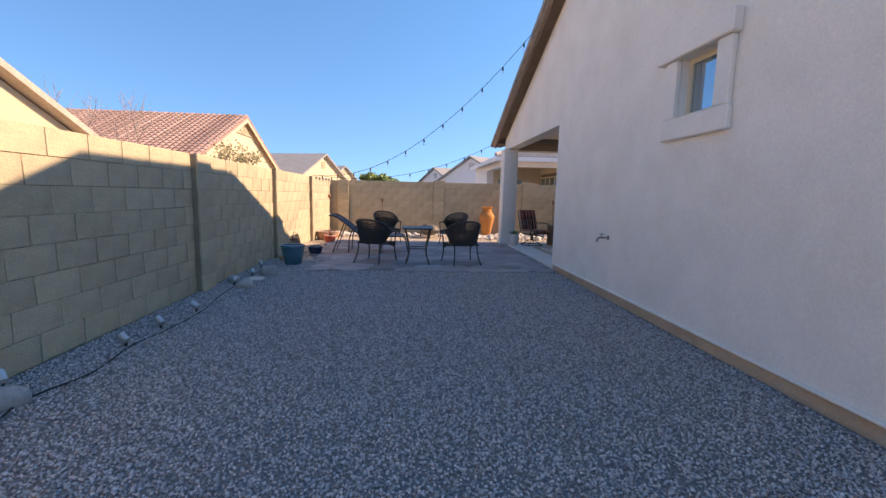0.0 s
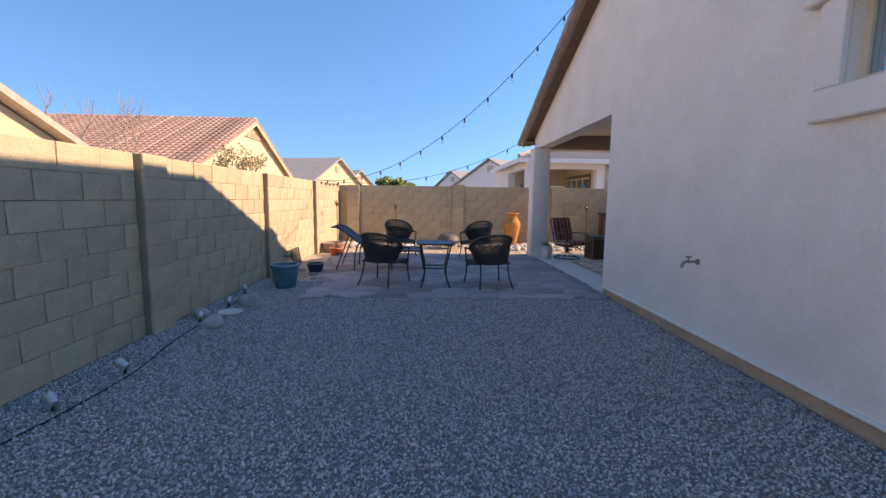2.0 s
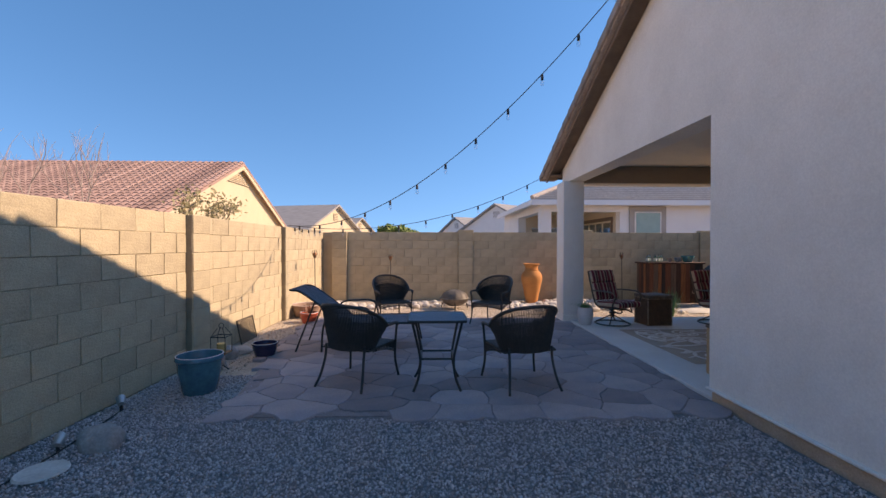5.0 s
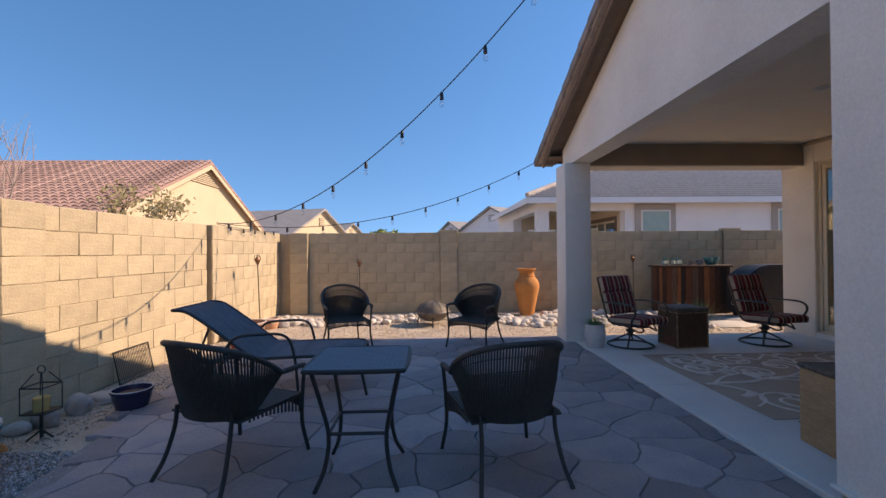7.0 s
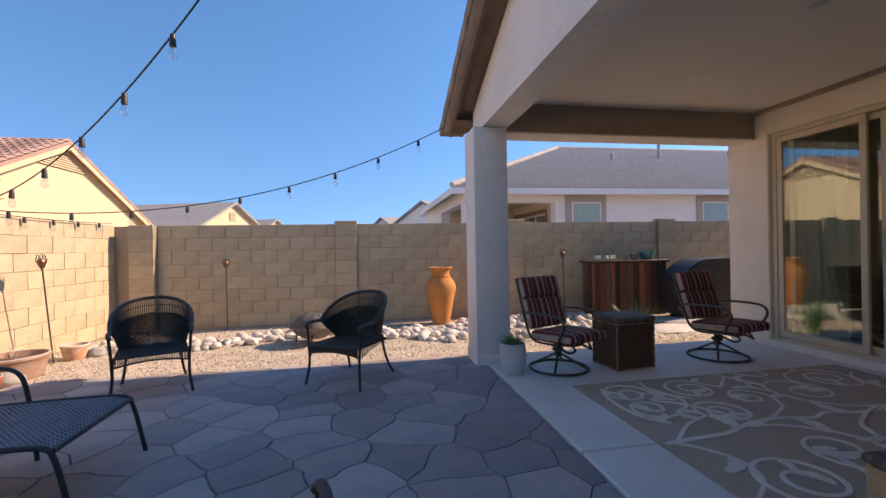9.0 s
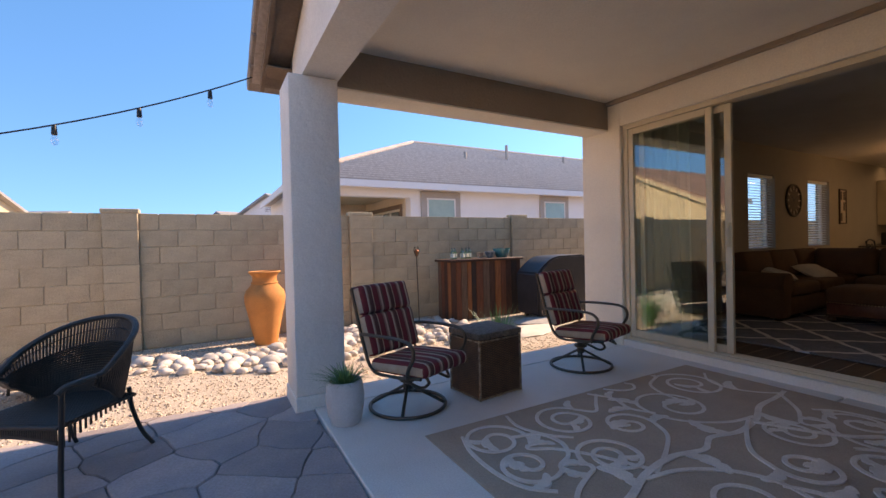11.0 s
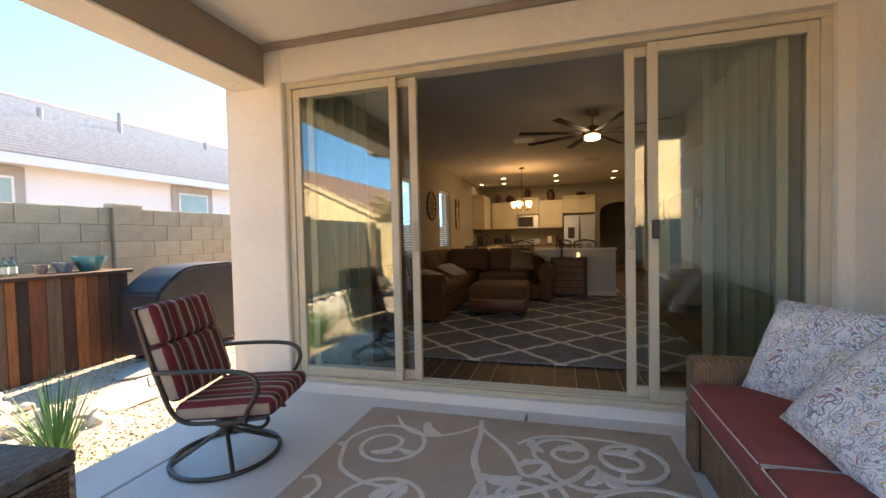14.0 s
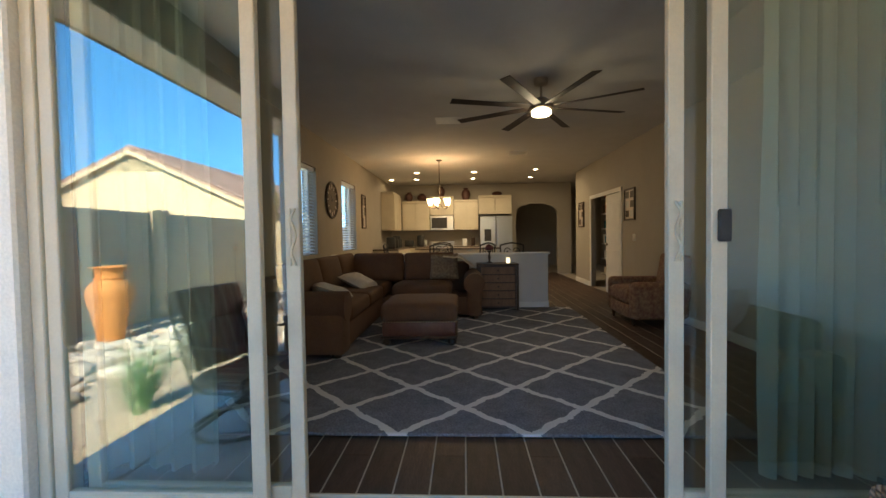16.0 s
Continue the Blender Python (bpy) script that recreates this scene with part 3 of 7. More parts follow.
    part("door_stile", boxes(((wx0 + 3.26, y + 0.71, 0.15), (wx0 + 3.284, y + 0.81, 2.60))), FRAME, d3, smooth=False)
part("door_head", boxes(((wx0 + 3.26, wy + 0.66, 2.53), (wx0 + 3.284, wy + 4.06, 2.61))), FRAME, d3, smooth=False)
part("porch_window", boxes(((wx0 + 0.7, wy + 4.50, 1.2), (wx0 + 2.2, wy + 4.559, 2.45))), MIRROR_PANE, nb3, smooth=False)
bm = bmesh.new()
o = 0.5
c = [bm.verts.new(v) for v in ((wx0 - o, wy - o, ez - 0.02), (wx1, wy - o, ez - 0.02), (wx1, 2 * ry - wy + o, ez - 0.02), (wx0 - o, 2 * ry - wy + o, ez - 0.02), (wx0 + 5.6, ry, rz), (wx1, ry, rz))]
for f in ((0, 1, 5, 4), (0, 4, 3), (3, 4, 5, 2), (0, 3, 2, 1)):
    bm.faces.new([c[i] for i in f])
r3 = part("roof", bm, ROOF_GREY, nb3, "grey concrete tile hip roof", smooth=False)
part("fascia", boxes(((wx0 - o - 0.02, wy - o - 0.03, ez - 0.22), (wx1, wy - o + 0.02, ez)), ((wx0 - o - 0.03, wy - o + 0.02, ez - 0.22), (wx0 - o + 0.02, 30.5, ez))), NB_WHITE, nb3, smooth=False)
for i in range(24):
    bm = bmesh.new()
    t0, t1 = i / 24, (i + 1.1) / 24
    for xa, xb, ya, yb in ((wx0 - o + 6.1 * t0, wx1, wy - o + (ry - wy + o) * t0, wy - o + (ry - wy + o) * t1),):
        za, zb = ez + (rz - ez) * t0, ez + (rz - ez) * t1
        q = [bm.verts.new(v) for v in ((xa, ya, za + 0.085), (xb, ya, za + 0.085), (xb, yb, zb + 0.015), (xa + 0.25, yb, zb + 0.015), (xa, ya, za - 0.01), (xb, ya, za - 0.01))]
        bm.faces.new(q[:4])
        bm.faces.new((q[4], q[5], q[1], q[0]))
    part("tile_course", bm, ROOF_GREY, r3, smooth=False)
    # added pale strip: the lit front edge of this course, painted
    part("tile_edge", boxes(((xa + 0.02, ya - 0.012, za + 0.045), (xb, ya + 0.02, za + 0.097))), TILE_EDGE_LIT, r3, smooth=False)
bm = tube([(wx0 - o, wy - o, ez + 0.08), (wx0 + 5.6, ry, rz + 0.06)], 0.10, 8)
part("hip_cap", bm, ROOF_GREY, r3)
part("ridge_cap", tube([(wx0 + 5.6, ry, rz + 0.05), (wx1, ry, rz + 0.05)], 0.10, 8), ROOF_GREY, r3)
for x, y, h in ((14.9, 25.0, 0.75), (12.3, 24.6, 0.35), (19.0, 25.4, 0.4)):
    z = ez + (rz - ez) * (y - wy + o) / (ry - wy + o)
    part("vent_pipe", tube([(x, y, z - 0.2), (x, y, z + h)], 0.07, 10), NB_TRIM, r3)
for x0, x1, z0, z1 in ((9.0, 10.15, 1.6, 2.95), (14.4, 15.55, 1.6, 2.97), (17.3, 18.4, 1.6, 2.97)):
    wdw = part("window", boxes(((x0 - 0.22, wy - 0.06, z0 - 0.2), (x1 + 0.22, wy - 0.001, z1 + 0.22)), bevel=0.01), NB_TRIM, nb3, "grey stucco window surround", smooth=False)
    part("frame", boxes(((x0, wy - 0.075, z0), (x1, wy - 0.061, z1))), WHITE, wdw, smooth=False)
    part("pane", boxes(((x0 + 0.06, wy - 0.085, z0 + 0.06), (x1 - 0.06, wy - 0.0755, z1 - 0.06))), SHADE_GREEN, wdw, smooth=False)
    for i in range(8):
        z = z0 + 0.1 + i * 0.13
        part("blind_slat", boxes(((x0 + 0.07, wy - 0.09, z), (x1 - 0.07, wy - 0.0855, z + 0.05))), SHADE_GREEN, wdw, smooth=False)

# ---- trees beyond the wall ----
BARK = mat("bark", (0.24, 0.18, 0.13), 0.95, 0, (0.16, 0.12, 0.09), 12)
TWIG = mat("twig", (0.40, 0.30, 0.25), 0.95, 0, (0.30, 0.22, 0.18), 12)
LEAF_DRY = mat("leaf_dry", (0.36, 0.29, 0.14), 0.7, 0, (0.25, 0.21, 0.10), 4)
LEAF = mat("leaf_green", (0.20, 0.27, 0.06), 0.6, 0, (0.13, 0.18, 0.045), 4)
island_tone(LEAF, 0.35)
island_tone(LEAF_DRY, 0.35)


def tree(label, at, height, spread, leaves, leaf_mat, seed, leaf=0.06, stout=1.0, forks=3):
    rnd = random.Random(seed)
    ob = thing("tree", label, "tree", m=pose(*at))
    tips = []
    bm = bmesh.new()

    def grow(p, d, ln, r, depth):
        q = p + d * ln
        mid = p + d * ln * 0.5 + Vector([rnd.uniform(-0.06, 0.06) * ln for _ in range(3)])
        tube([p, mid, q], [r, r * 0.8, r * 0.6], 5, bm=bm)
        tips.append(q)
        if depth == 0:
            return
        for _ in range(3 if depth > 1 else forks + 1):
            s = Vector((rnd.uniform(-1, 1) * spread, rnd.uniform(-1, 1) * spread, rnd.uniform(0.05, 1)))
            grow(q if rnd.random() < 0.7 else mid, (d * 0.7 + s).normalized(), ln * rnd.uniform(0.5, 0.75), r * 0.55, depth - 1)

    tube([(0, 0, 0), (0.03, 0.02, height * 0.2), (0.02, 0, height * 0.4)], [height * 0.022 * stout, height * 0.018 * stout, height * 0.015 * stout], 8, bm=bm)
    for _ in range(3):
        grow(Vector((0.02, 0, height * 0.38)), Vector((rnd.uniform(-spread, spread), rnd.uniform(-spread, spread), 1)).normalized(), height * 0.26, height * 0.011 * stout, 3)
    part("trunk", bm, BARK if leaves else TWIG, ob)
    if leaves:
        verts, faces = [], []
        for _ in range(leaves):
            c = rnd.choice(tips) + Vector([rnd.gauss(0, height * 0.035) for _ in range(3)])
            a = Vector([rnd.gauss(0, 1) for _ in range(3)]).normalized()
            b = a.orthogonal().normalized()
            s = leaf * rnd.uniform(0.5, 1.3)
            n = len(verts)
            verts += [c - a * s, c + b * s * 0.45, c + a * s, c - b * s * 0.45]
            faces.append((n, n + 1, n + 2, n + 3))
        me = bpy.data.meshes.new("crown")
        me.from_pydata([tuple(v) for v in verts], [], faces)
        me.materials.append(leaf_mat)
        o2 = new("crown", me)
        o2.parent = ob
    return ob


tree("bare winter tree with thin reddish branches", (-11.9, 17.2, 0), 5.7, 0.66, 0, LEAF, 4, stout=0.55, forks=1)
tree("bare winter tree with thin branches", (-10.3, 17.4, 0), 5.1, 0.62, 0, LEAF, 11, stout=0.55, forks=1)
tree("sparse bush with dry yellow-green leaves", (-6.1, 16.9, 0), 3.2, 0.9, 700, LEAF_DRY, 7, 0.07)
tree("small leafless shrub with a few dry leaves", (-7.5, 12.2, 0), 2.6, 0.9, 150, LEAF_DRY, 17, 0.06)
tree("round green tree far beyond the wall", (-5.3, 60, 0), 4.4, 1.0, 5000, LEAF, 21, 0.28)
tree("green tree far beyond the wall", (-3.2, 66, 0), 4.3, 1.0, 4000, LEAF, 23, 0.28)

# ---- sliding door ----
FX = XD + 0.10
door_1 = thing("door_1", "cream vinyl four-panel sliding glass door, the middle open", "door")
tagged(door_1, kind="structure")
F0, F1, G0, G1 = DY0 + 0.001, DY1 - 0.001, DZ0 + 0.001, DZ1 - 0.001
for nm, a, b in (("frame_head", (FX - 0.05, F0, G1 - 0.05), (FX + 0.11, F1, G1)), ("frame_track", (FX - 0.05, F0, G0), (FX + 0.11, F1, G0 + 0.035)), ("frame_jamb", (FX - 0.05, F0, G0 + 0.035), (FX + 0.11, F0 + 0.06, G1 - 0.05)), ("frame_jamb", (FX - 0.05, F1 - 0.06, G0 + 0.035), (FX + 0.11, F1, G1 - 0.05))):
    part(nm, boxes((a, b), bevel=0.005), FRAME, door_1, smooth=False)
for x in (FX - 0.015, FX + 0.045, FX + 0.10):
    part("track_rail", boxes(((x - 0.006, F0 + 0.06, G0 + 0.036), (x + 0.006, F1 - 0.06, G0 + 0.05))), FRAME, door_1, smooth=False)


def panel(name, y0, y1, x, handle=None):
    z0, z1 = G0 + 0.052, G1 - 0.055
    st = 0.065
    bm = boxes(((x - 0.02, y0, z0), (x + 0.02, y0 + st, z1)), ((x - 0.02, y1 - st, z0), (x + 0.02, y1, z1)), ((x - 0.02, y0 + st, z0), (x + 0.02, y1 - st, z0 + 0.075)), ((x - 0.02, y0 + st, z1 - 0.07), (x + 0.02, y1 - st, z1)), bevel=0.004)
    p = part(name, bm, FRAME, door_1, smooth=False)
    g = part("pane", boxes(((x - 0.004, y0 + st, z0 + 0.075), (x + 0.004, y1 - st, z1 - 0.07))), PANE, p, smooth=False)
    g.visible_shadow = False
    if handle is not None:
        hm = bmesh.new()
        for s in (-1, 1):
            tube(arc([(x - 0.022, handle + s * 0.012, 1.25), (x - 0.045, handle, 1.31), (x - 0.022, handle - s * 0.012, 1.38), (x - 0.045, handle, 1.45), (x - 0.022, handle + s * 0.012, 1.50)]), 0.006, 6, bm=hm)
        part("handle", hm, FRAME, p)
    return p


panel("fixed_panel", 11.30, F1 - 0.06, FX - 0.015)
panel("sliding_panel", 11.15, 12.17, FX + 0.045, 11.18)
panel("sliding_panel", 8.58, 9.57, FX + 0.045, 9.53)
panel("fixed_panel", F0 + 0.06, 9.43, FX - 0.015)
part("sensor", boxes(((FX - 0.06, 9.36, 1.33), (FX - 0.036, 9.41, 1.46)), bevel=0.006), mat("black_plastic", (0.03, 0.03, 0.03), 0.4), door_1, "black plastic latch")

# ---- shared materials ----
BLACK_METAL = mat("black_metal", (0.035, 0.033, 0.033), 0.45, 0.3, (0.05, 0.045, 0.04), 15, 0.05, 90)
WICKER_BLACK = mat("black_wicker", (0.035, 0.03, 0.027), 0.55, 0, (0.06, 0.05, 0.042), 25, 0.2, 200, 0.5, 150)
TERRACOTTA = mat("terracotta", (0.62, 0.25, 0.075), 0.85, 0, (0.52, 0.20, 0.06), 4, 0.08, 90, 0.2, 60)
BRONZE = mat("bronze_metal", (0.075, 0.06, 0.05), 0.4, 0.5, (0.10, 0.08, 0.06), 15)
RIVER = mat("river_rock", (0.62, 0.56, 0.50), 0.85, 0, (0.48, 0.42, 0.37), 6, 0.1, 60, 0.3, 30, piece=0.22)
ROCK_GREY = mat("grey_rock", (0.42, 0.39, 0.36), 0.9, 0, (0.30, 0.27, 0.25), 8, 0.15, 60, 0.5, 30, piece=0.15)
TEAL = mat("teal_glaze", (0.022, 0.19, 0.235), 0.2, 0, (0.015, 0.12, 0.17), 6, 0.1, 40, 0.1, 30, coat=0.4)


def weave(name, a, b, pitch, relief=0.6):
    """Basket weave: flat strands of a given pitch that pass over and under upright stakes."""
    m = mat(name, a, 0.7, 0, b, 14)
    nt = m.node_tree
    N, L = nt.nodes.new, nt.links.new
    tc, nz, sx = N("ShaderNodeTexCoord"), N("ShaderNodeTexNoise"), N("ShaderNodeSeparateXYZ")
    nz.inputs["Scale"].default_value, nz.inputs["Detail"].default_value = 9, 3
    L(tc.outputs["Object"], nz.inputs["Vector"])
    L(tc.outputs["Object"], sx.inputs[0])

    def math_node(op, p, q=None):
        k = N("ShaderNodeMath")
        k.operation = op
        for i, v in enumerate((p, q)):
            if isinstance(v, (int, float)):
                k.inputs[i].default_value = v
            elif v is not None:
                L(v, k.inputs[i])
        return k.outputs[0]

    along = math_node("ADD", sx.outputs["X"], sx.outputs["Y"])
    wob = math_node("MULTIPLY", nz.outputs["Fac"], pitch * 0.9)
    stake = math_node("FRACT", math_node("DIVIDE", math_node("ADD", along, wob), pitch * 5.2))
    over = math_node("MULTIPLY", math_node("GREATER_THAN", stake, 0.5), 0.5)
    rise = math_node("FRACT", math_node("ADD", math_node("DIVIDE", math_node("ADD", sx.outputs["Z"], wob), pitch * 2), over))
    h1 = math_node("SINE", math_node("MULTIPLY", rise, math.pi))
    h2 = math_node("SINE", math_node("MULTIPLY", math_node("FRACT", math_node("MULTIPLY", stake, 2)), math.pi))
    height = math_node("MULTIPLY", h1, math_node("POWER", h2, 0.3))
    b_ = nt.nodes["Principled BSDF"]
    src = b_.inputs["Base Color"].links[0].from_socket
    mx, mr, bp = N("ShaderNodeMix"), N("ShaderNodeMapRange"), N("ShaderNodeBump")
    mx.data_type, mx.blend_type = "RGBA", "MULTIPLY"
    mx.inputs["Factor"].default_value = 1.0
    # shade in the gaps between strands goes into the colour, by weave height
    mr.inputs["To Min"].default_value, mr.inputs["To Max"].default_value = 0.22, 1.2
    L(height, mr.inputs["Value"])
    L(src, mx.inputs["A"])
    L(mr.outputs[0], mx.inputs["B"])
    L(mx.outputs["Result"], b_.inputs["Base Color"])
    bp.inputs["Strength"].default_value, bp.inputs["Distance"].default_value = relief, 0.006
    L(height, bp.inputs["Height"])
    L(bp.outputs[0], b_.inputs["Normal"])
    return m


def stripes(name, period, bands, axis="X", rough=0.9):
    """Woven cloth with bands of colour across an axis; bands are (start, colour)."""
    m = mat(name, (0.5, 0.5, 0.5), rough, 0, bump=0.3, bump_scale=300)
    nt = m.node_tree
    N, L = nt.nodes.new, nt.links.new
    tc, sx, dv, fr, rp = N("ShaderNodeTexCoord"), N("ShaderNodeSeparateXYZ"), N("ShaderNodeMath"), N("ShaderNodeMath"), N("ShaderNodeValToRGB")
    dv.operation, fr.operation = "DIVIDE", "FRACT"
    dv.inputs[1].default_value = period
    rp.color_ramp.interpolation = "CONSTANT"
    while len(rp.color_ramp.elements) > 1:
        rp.color_ramp.elements.remove(rp.color_ramp.elements[0])
    rp.color_ramp.elements[0].position, rp.color_ramp.elements[0].color = bands[0][0], (*bands[0][1], 1)
    for p, c in bands[1:]:
        e = rp.color_ramp.elements.new(p)
        e.color = (*c, 1)
    ad = N("ShaderNodeMath")
    ad.inputs[1].default_value = 10.0
    L(tc.outputs["Object"], sx.inputs[0])
    L(sx.outputs[axis], ad.inputs[0])
    L(ad.outputs[0], dv.inputs[0])
    L(dv.outputs[0], fr.inputs[0])
    L(fr.outputs[0], rp.inputs[0])
    n = N("ShaderNodeTexNoise")
    n.inputs["Scale"].default_value = 250
    L(tc.outputs["Object"], n.inputs["Vector"])
    h, mr = N("ShaderNodeHueSaturation"), N("ShaderNodeMapRange")
    mr.inputs["To Min"].default_value, mr.inputs["To Max"].default_value = 0.75, 1.25
    L(n.outputs["Fac"], mr.inputs["Value"])
    L(mr.outputs[0], h.inputs["Value"])
    L(rp.outputs[0], h.inputs["Color"])
    L(h.outputs[0], nt.nodes["Principled BSDF"].inputs["Base Color"])
    return m


def cushion(w, d, h, puff=0.02, n=8, at=(0, 0, 0)):
    """A soft pad, fuller in the middle, rounded at the rim."""
    bm = bmesh.new()
    box(bm, (-w / 2, -d / 2, 0), (w / 2, d / 2, h), min(h * 0.4, 0.05), None, 3)
    bmesh.ops.subdivide_edges(bm, edges=[e for e in bm.edges if e.calc_length() > min(w, d) * 0.4], cuts=n, use_grid_fill=True)
    for v in bm.verts:
        fx, fy = max(0, 1 - (2 * v.co.x / w) ** 2), max(0, 1 - (2 * v.co.y / d) ** 2)
        s = 1 if v.co.z > h / 2 else -0.4
        v.co.z += s * puff * math.sqrt(fx * fy) + 0.006 * noise.noise(v.co * 7)
        v.co += Vector(at)
    return bm


def rock(sx, sy, sz, seed, sub=2):
    bm = bmesh.new()
    bmesh.ops.create_icosphere(bm, subdivisions=sub, radius=1)
    off = Vector((seed * 3.7, seed * 1.3, seed * 2.1))
    for v in bm.verts:
        k = 1 + 0.28 * noise.noise(v.co * 1.1 + off) + 0.10 * noise.noise(v.co * 2.7 + off)
        v.co = Vector((v.co.x * sx * k, v.co.y * sy * k, max(v.co.z * k, -0.55) * sz))
    return bm


# ---- wicker armchairs ----
def wicker_chair():
    ob = thing("wicker_armchair", "black wicker barrel armchair with metal legs on the flagstones", "chair", "wicker armchairs round the patio")

    def rim(u, f=1.0):
        """Plan of the barrel, u from -1 to 1 round the back."""
        a = math.radians(90 + 108 * u)
        x, y = 0.325 * math.cos(a + math.pi) * f, -0.02 - (0.30 + 0.5 * max(0.0, f - 0.86)) * math.sin(a) * f
        return x, y

    def top(u):
        t = min(1.0, abs(u) / 0.95)
        return 0.90 - 0.27 * t ** 2.2

    us = [-1 + 2 * i / 76 for i in range(77)]
    bm = bmesh.new()
    for i, u in enumerate(us):
        x, y = rim(u)
        xb, yb = rim(u, 0.86)
        zt = top(u)
        zb = 0.40 if abs(u) < 0.62 else 0.40 + (zt - 0.46) * min(1.0, (abs(u) - 0.62) / 0.38) ** 1.5
        tube([(xb, yb, zb), ((x + xb) / 2 * 1.02, (y + yb) / 2 * 1.02, (zb + zt) / 2), (x, y, zt)], [0.0085, 0.0068, 0.005], 4, bm=bm, ends=False)
    for f in [k / 30 for k in range(1, 21)] + [0.85]:
        pts = []
        for u in us:
            x, y = rim(u, 0.86 + 0.14 * f)
            zt = top(u)
            zb = 0.40 if abs(u) < 0.62 else 0.40 + (zt - 0.46) * min(1.0, (abs(u) - 0.62) / 0.38) ** 1.5
            pts.append((x, y, zb + (zt - zb) * f))
        tube(pts, 0.0068 if f < 0.7 else 0.004, 4, bm=bm, ends=False)
    tagged(part("backrest", bm, WICKER_BLACK, ob, "open-weave black wicker back"), kind="stuff")
    part("top_rail", tube([(*rim(u, 1.01), top(u) + 0.004) for u in us], 0.019, 8), WICKER_BLACK, ob)
    for s in (-1, 1):
        x, y = rim(s)
        part("armrest", tube(arc([(x, y, top(s)), (x * 1.03, 0.16, 0.635), (x * 1.02, 0.27, 0.63), (x * 0.98, 0.31, 0.60)]), [0.019] * 18 + [0.02], 8), WICKER_BLACK, ob)
        part("leg", tube(arc([(s * 0.31, 0.29, 0.61), (s * 0.295, 0.285, 0.40), (s * 0.29, 0.29, 0.2), (s * 0.315, 0.32, 0.0)]), 0.013, 8), BLACK_METAL, ob)
        part("leg", tube(arc([(s * 0.23, -0.22, 0.45), (s * 0.23, -0.24, 0.30), (s * 0.25, -0.29, 0.12), (s * 0.275, -0.35, 0.0)]), 0.013, 8), BLACK_METAL, ob)
        bm = bmesh.new()
        for k in range(14):
            y = -0.15 + k * 0.032
            tube([(s * 0.285, y, 0.40), (s * 0.285, y, 0.40 - 0.02 - 0.09 * (k / 13) ** 2)], 0.006, 4, bm=bm)
        tagged(part("side_apron", bm, WICKER_BLACK, ob), kind="stuff")
    bm = bmesh.new()
    for k in range(30):
        x = -0.27 + k * 0.54 / 29
        tube([(x, 0.285, 0.415), (x, -0.24 + 0.25 * (x / 0.3) ** 2, 0.415)], 0.0075, 4, bm=bm)
    for k in range(20):
        y = -0.2 + k * 0.024
        tube([(-0.28, y, 0.417), (0.28, y, 0.417)], 0.005, 4, bm=bm)
    box(bm, (-0.28, -0.22, 0.395), (0.28, 0.28, 0.41))
    part("seat", bm, WICKER_BLACK, ob)
    bm = bmesh.new()
    for k in range(44):
        x = -0.275 + k * 0.55 / 43
        tube([(x, 0.295, 0.405), (x, 0.295, 0.325 + 0.035 * (1 - (x / 0.28) ** 2))], 0.0055, 4, bm=bm)
    tube([(-0.28 + 0.56 * k / 12, 0.295, 0.322 + 0.035 * (1 - ((-0.28 + 0.56 * k / 12) / 0.28) ** 2)) for k in range(13)], 0.009, 6, bm=bm)
    tube([(-0.29, 0.295, 0.41), (0.29, 0.295, 0.41)], 0.012, 6, bm=bm)
    part("front_apron", bm, WICKER_BLACK, ob)
    return ob


chair = wicker_chair()
chair.scale = (1.03, 1.03, 0.96)
chair.matrix_basis = pose(-0.42, 8.92, 0.031, 0, 0, -24) @ Matrix.Diagonal((1.03, 1.03, 0.96, 1))
copy_thing(chair, pose(1.34, 8.80, 0.031, 0, 0, 13))
copy_thing(chair, pose(-0.39, 12.40, 0.031, 0, 0, 203))
copy_thing(chair, pose(1.55, 12.26, 0.031, 0, 0, 147))

# ---- small table ----
TABLE_TOP = mat("blue_grey_mesh", (0.10, 0.13, 0.17), 0.4, 0.2, (0.13, 0.16, 0.20), 20, 0.1, 100, 0.2, 80)
tb = thing("patio_table", "square black metal side table with a woven blue-grey top", "table", m=pose(0.44, 8.77, 0.031))
half_t = 0.285


def bow(n=8):
    out = []
    for k in range(4):
        for i in range(n):
            t = -1 + 2 * i / n
            x, y = half_t * t, half_t * (1.0 + 0.05 * (1 - t * t))
            a = k * math.pi / 2
            out.append((x * math.cos(a) + y * math.sin(a), -x * math.sin(a) + y * math.cos(a)))
    return out


part("tabletop", prism(bow(), 0.705, 0.716, "z"), TABLE_TOP, tb, smooth=False)
part("rim", tube([(x, y, 0.71) for x, y in bow()], 0.014, 8, True), BLACK_METAL, tb)
bm = bmesh.new()
for k in range(-9, 10):
    c = k * 0.03
    box(bm, (c - 0.010, -half_t, 0.717), (c + 0.010, half_t, 0.720))
    box(bm, (-half_t, c - 0.010, 0.7175), (half_t, c + 0.010, 0.7215))
part("lattice", bm, TABLE_TOP, tb, smooth=False)
for sx in (-1, 1):
    for sy in (-1, 1):
        part("leg", tube(arc([(sx * 0.25, sy * 0.25, 0.70), (sx * 0.21, sy * 0.21, 0.52), (sx * 0.17, sy * 0.17, 0.30), (sx * 0.19, sy * 0.19, 0.12), (sx * 0.24, sy * 0.24, 0.0)]), 0.013, 8), BLACK_METAL, tb)
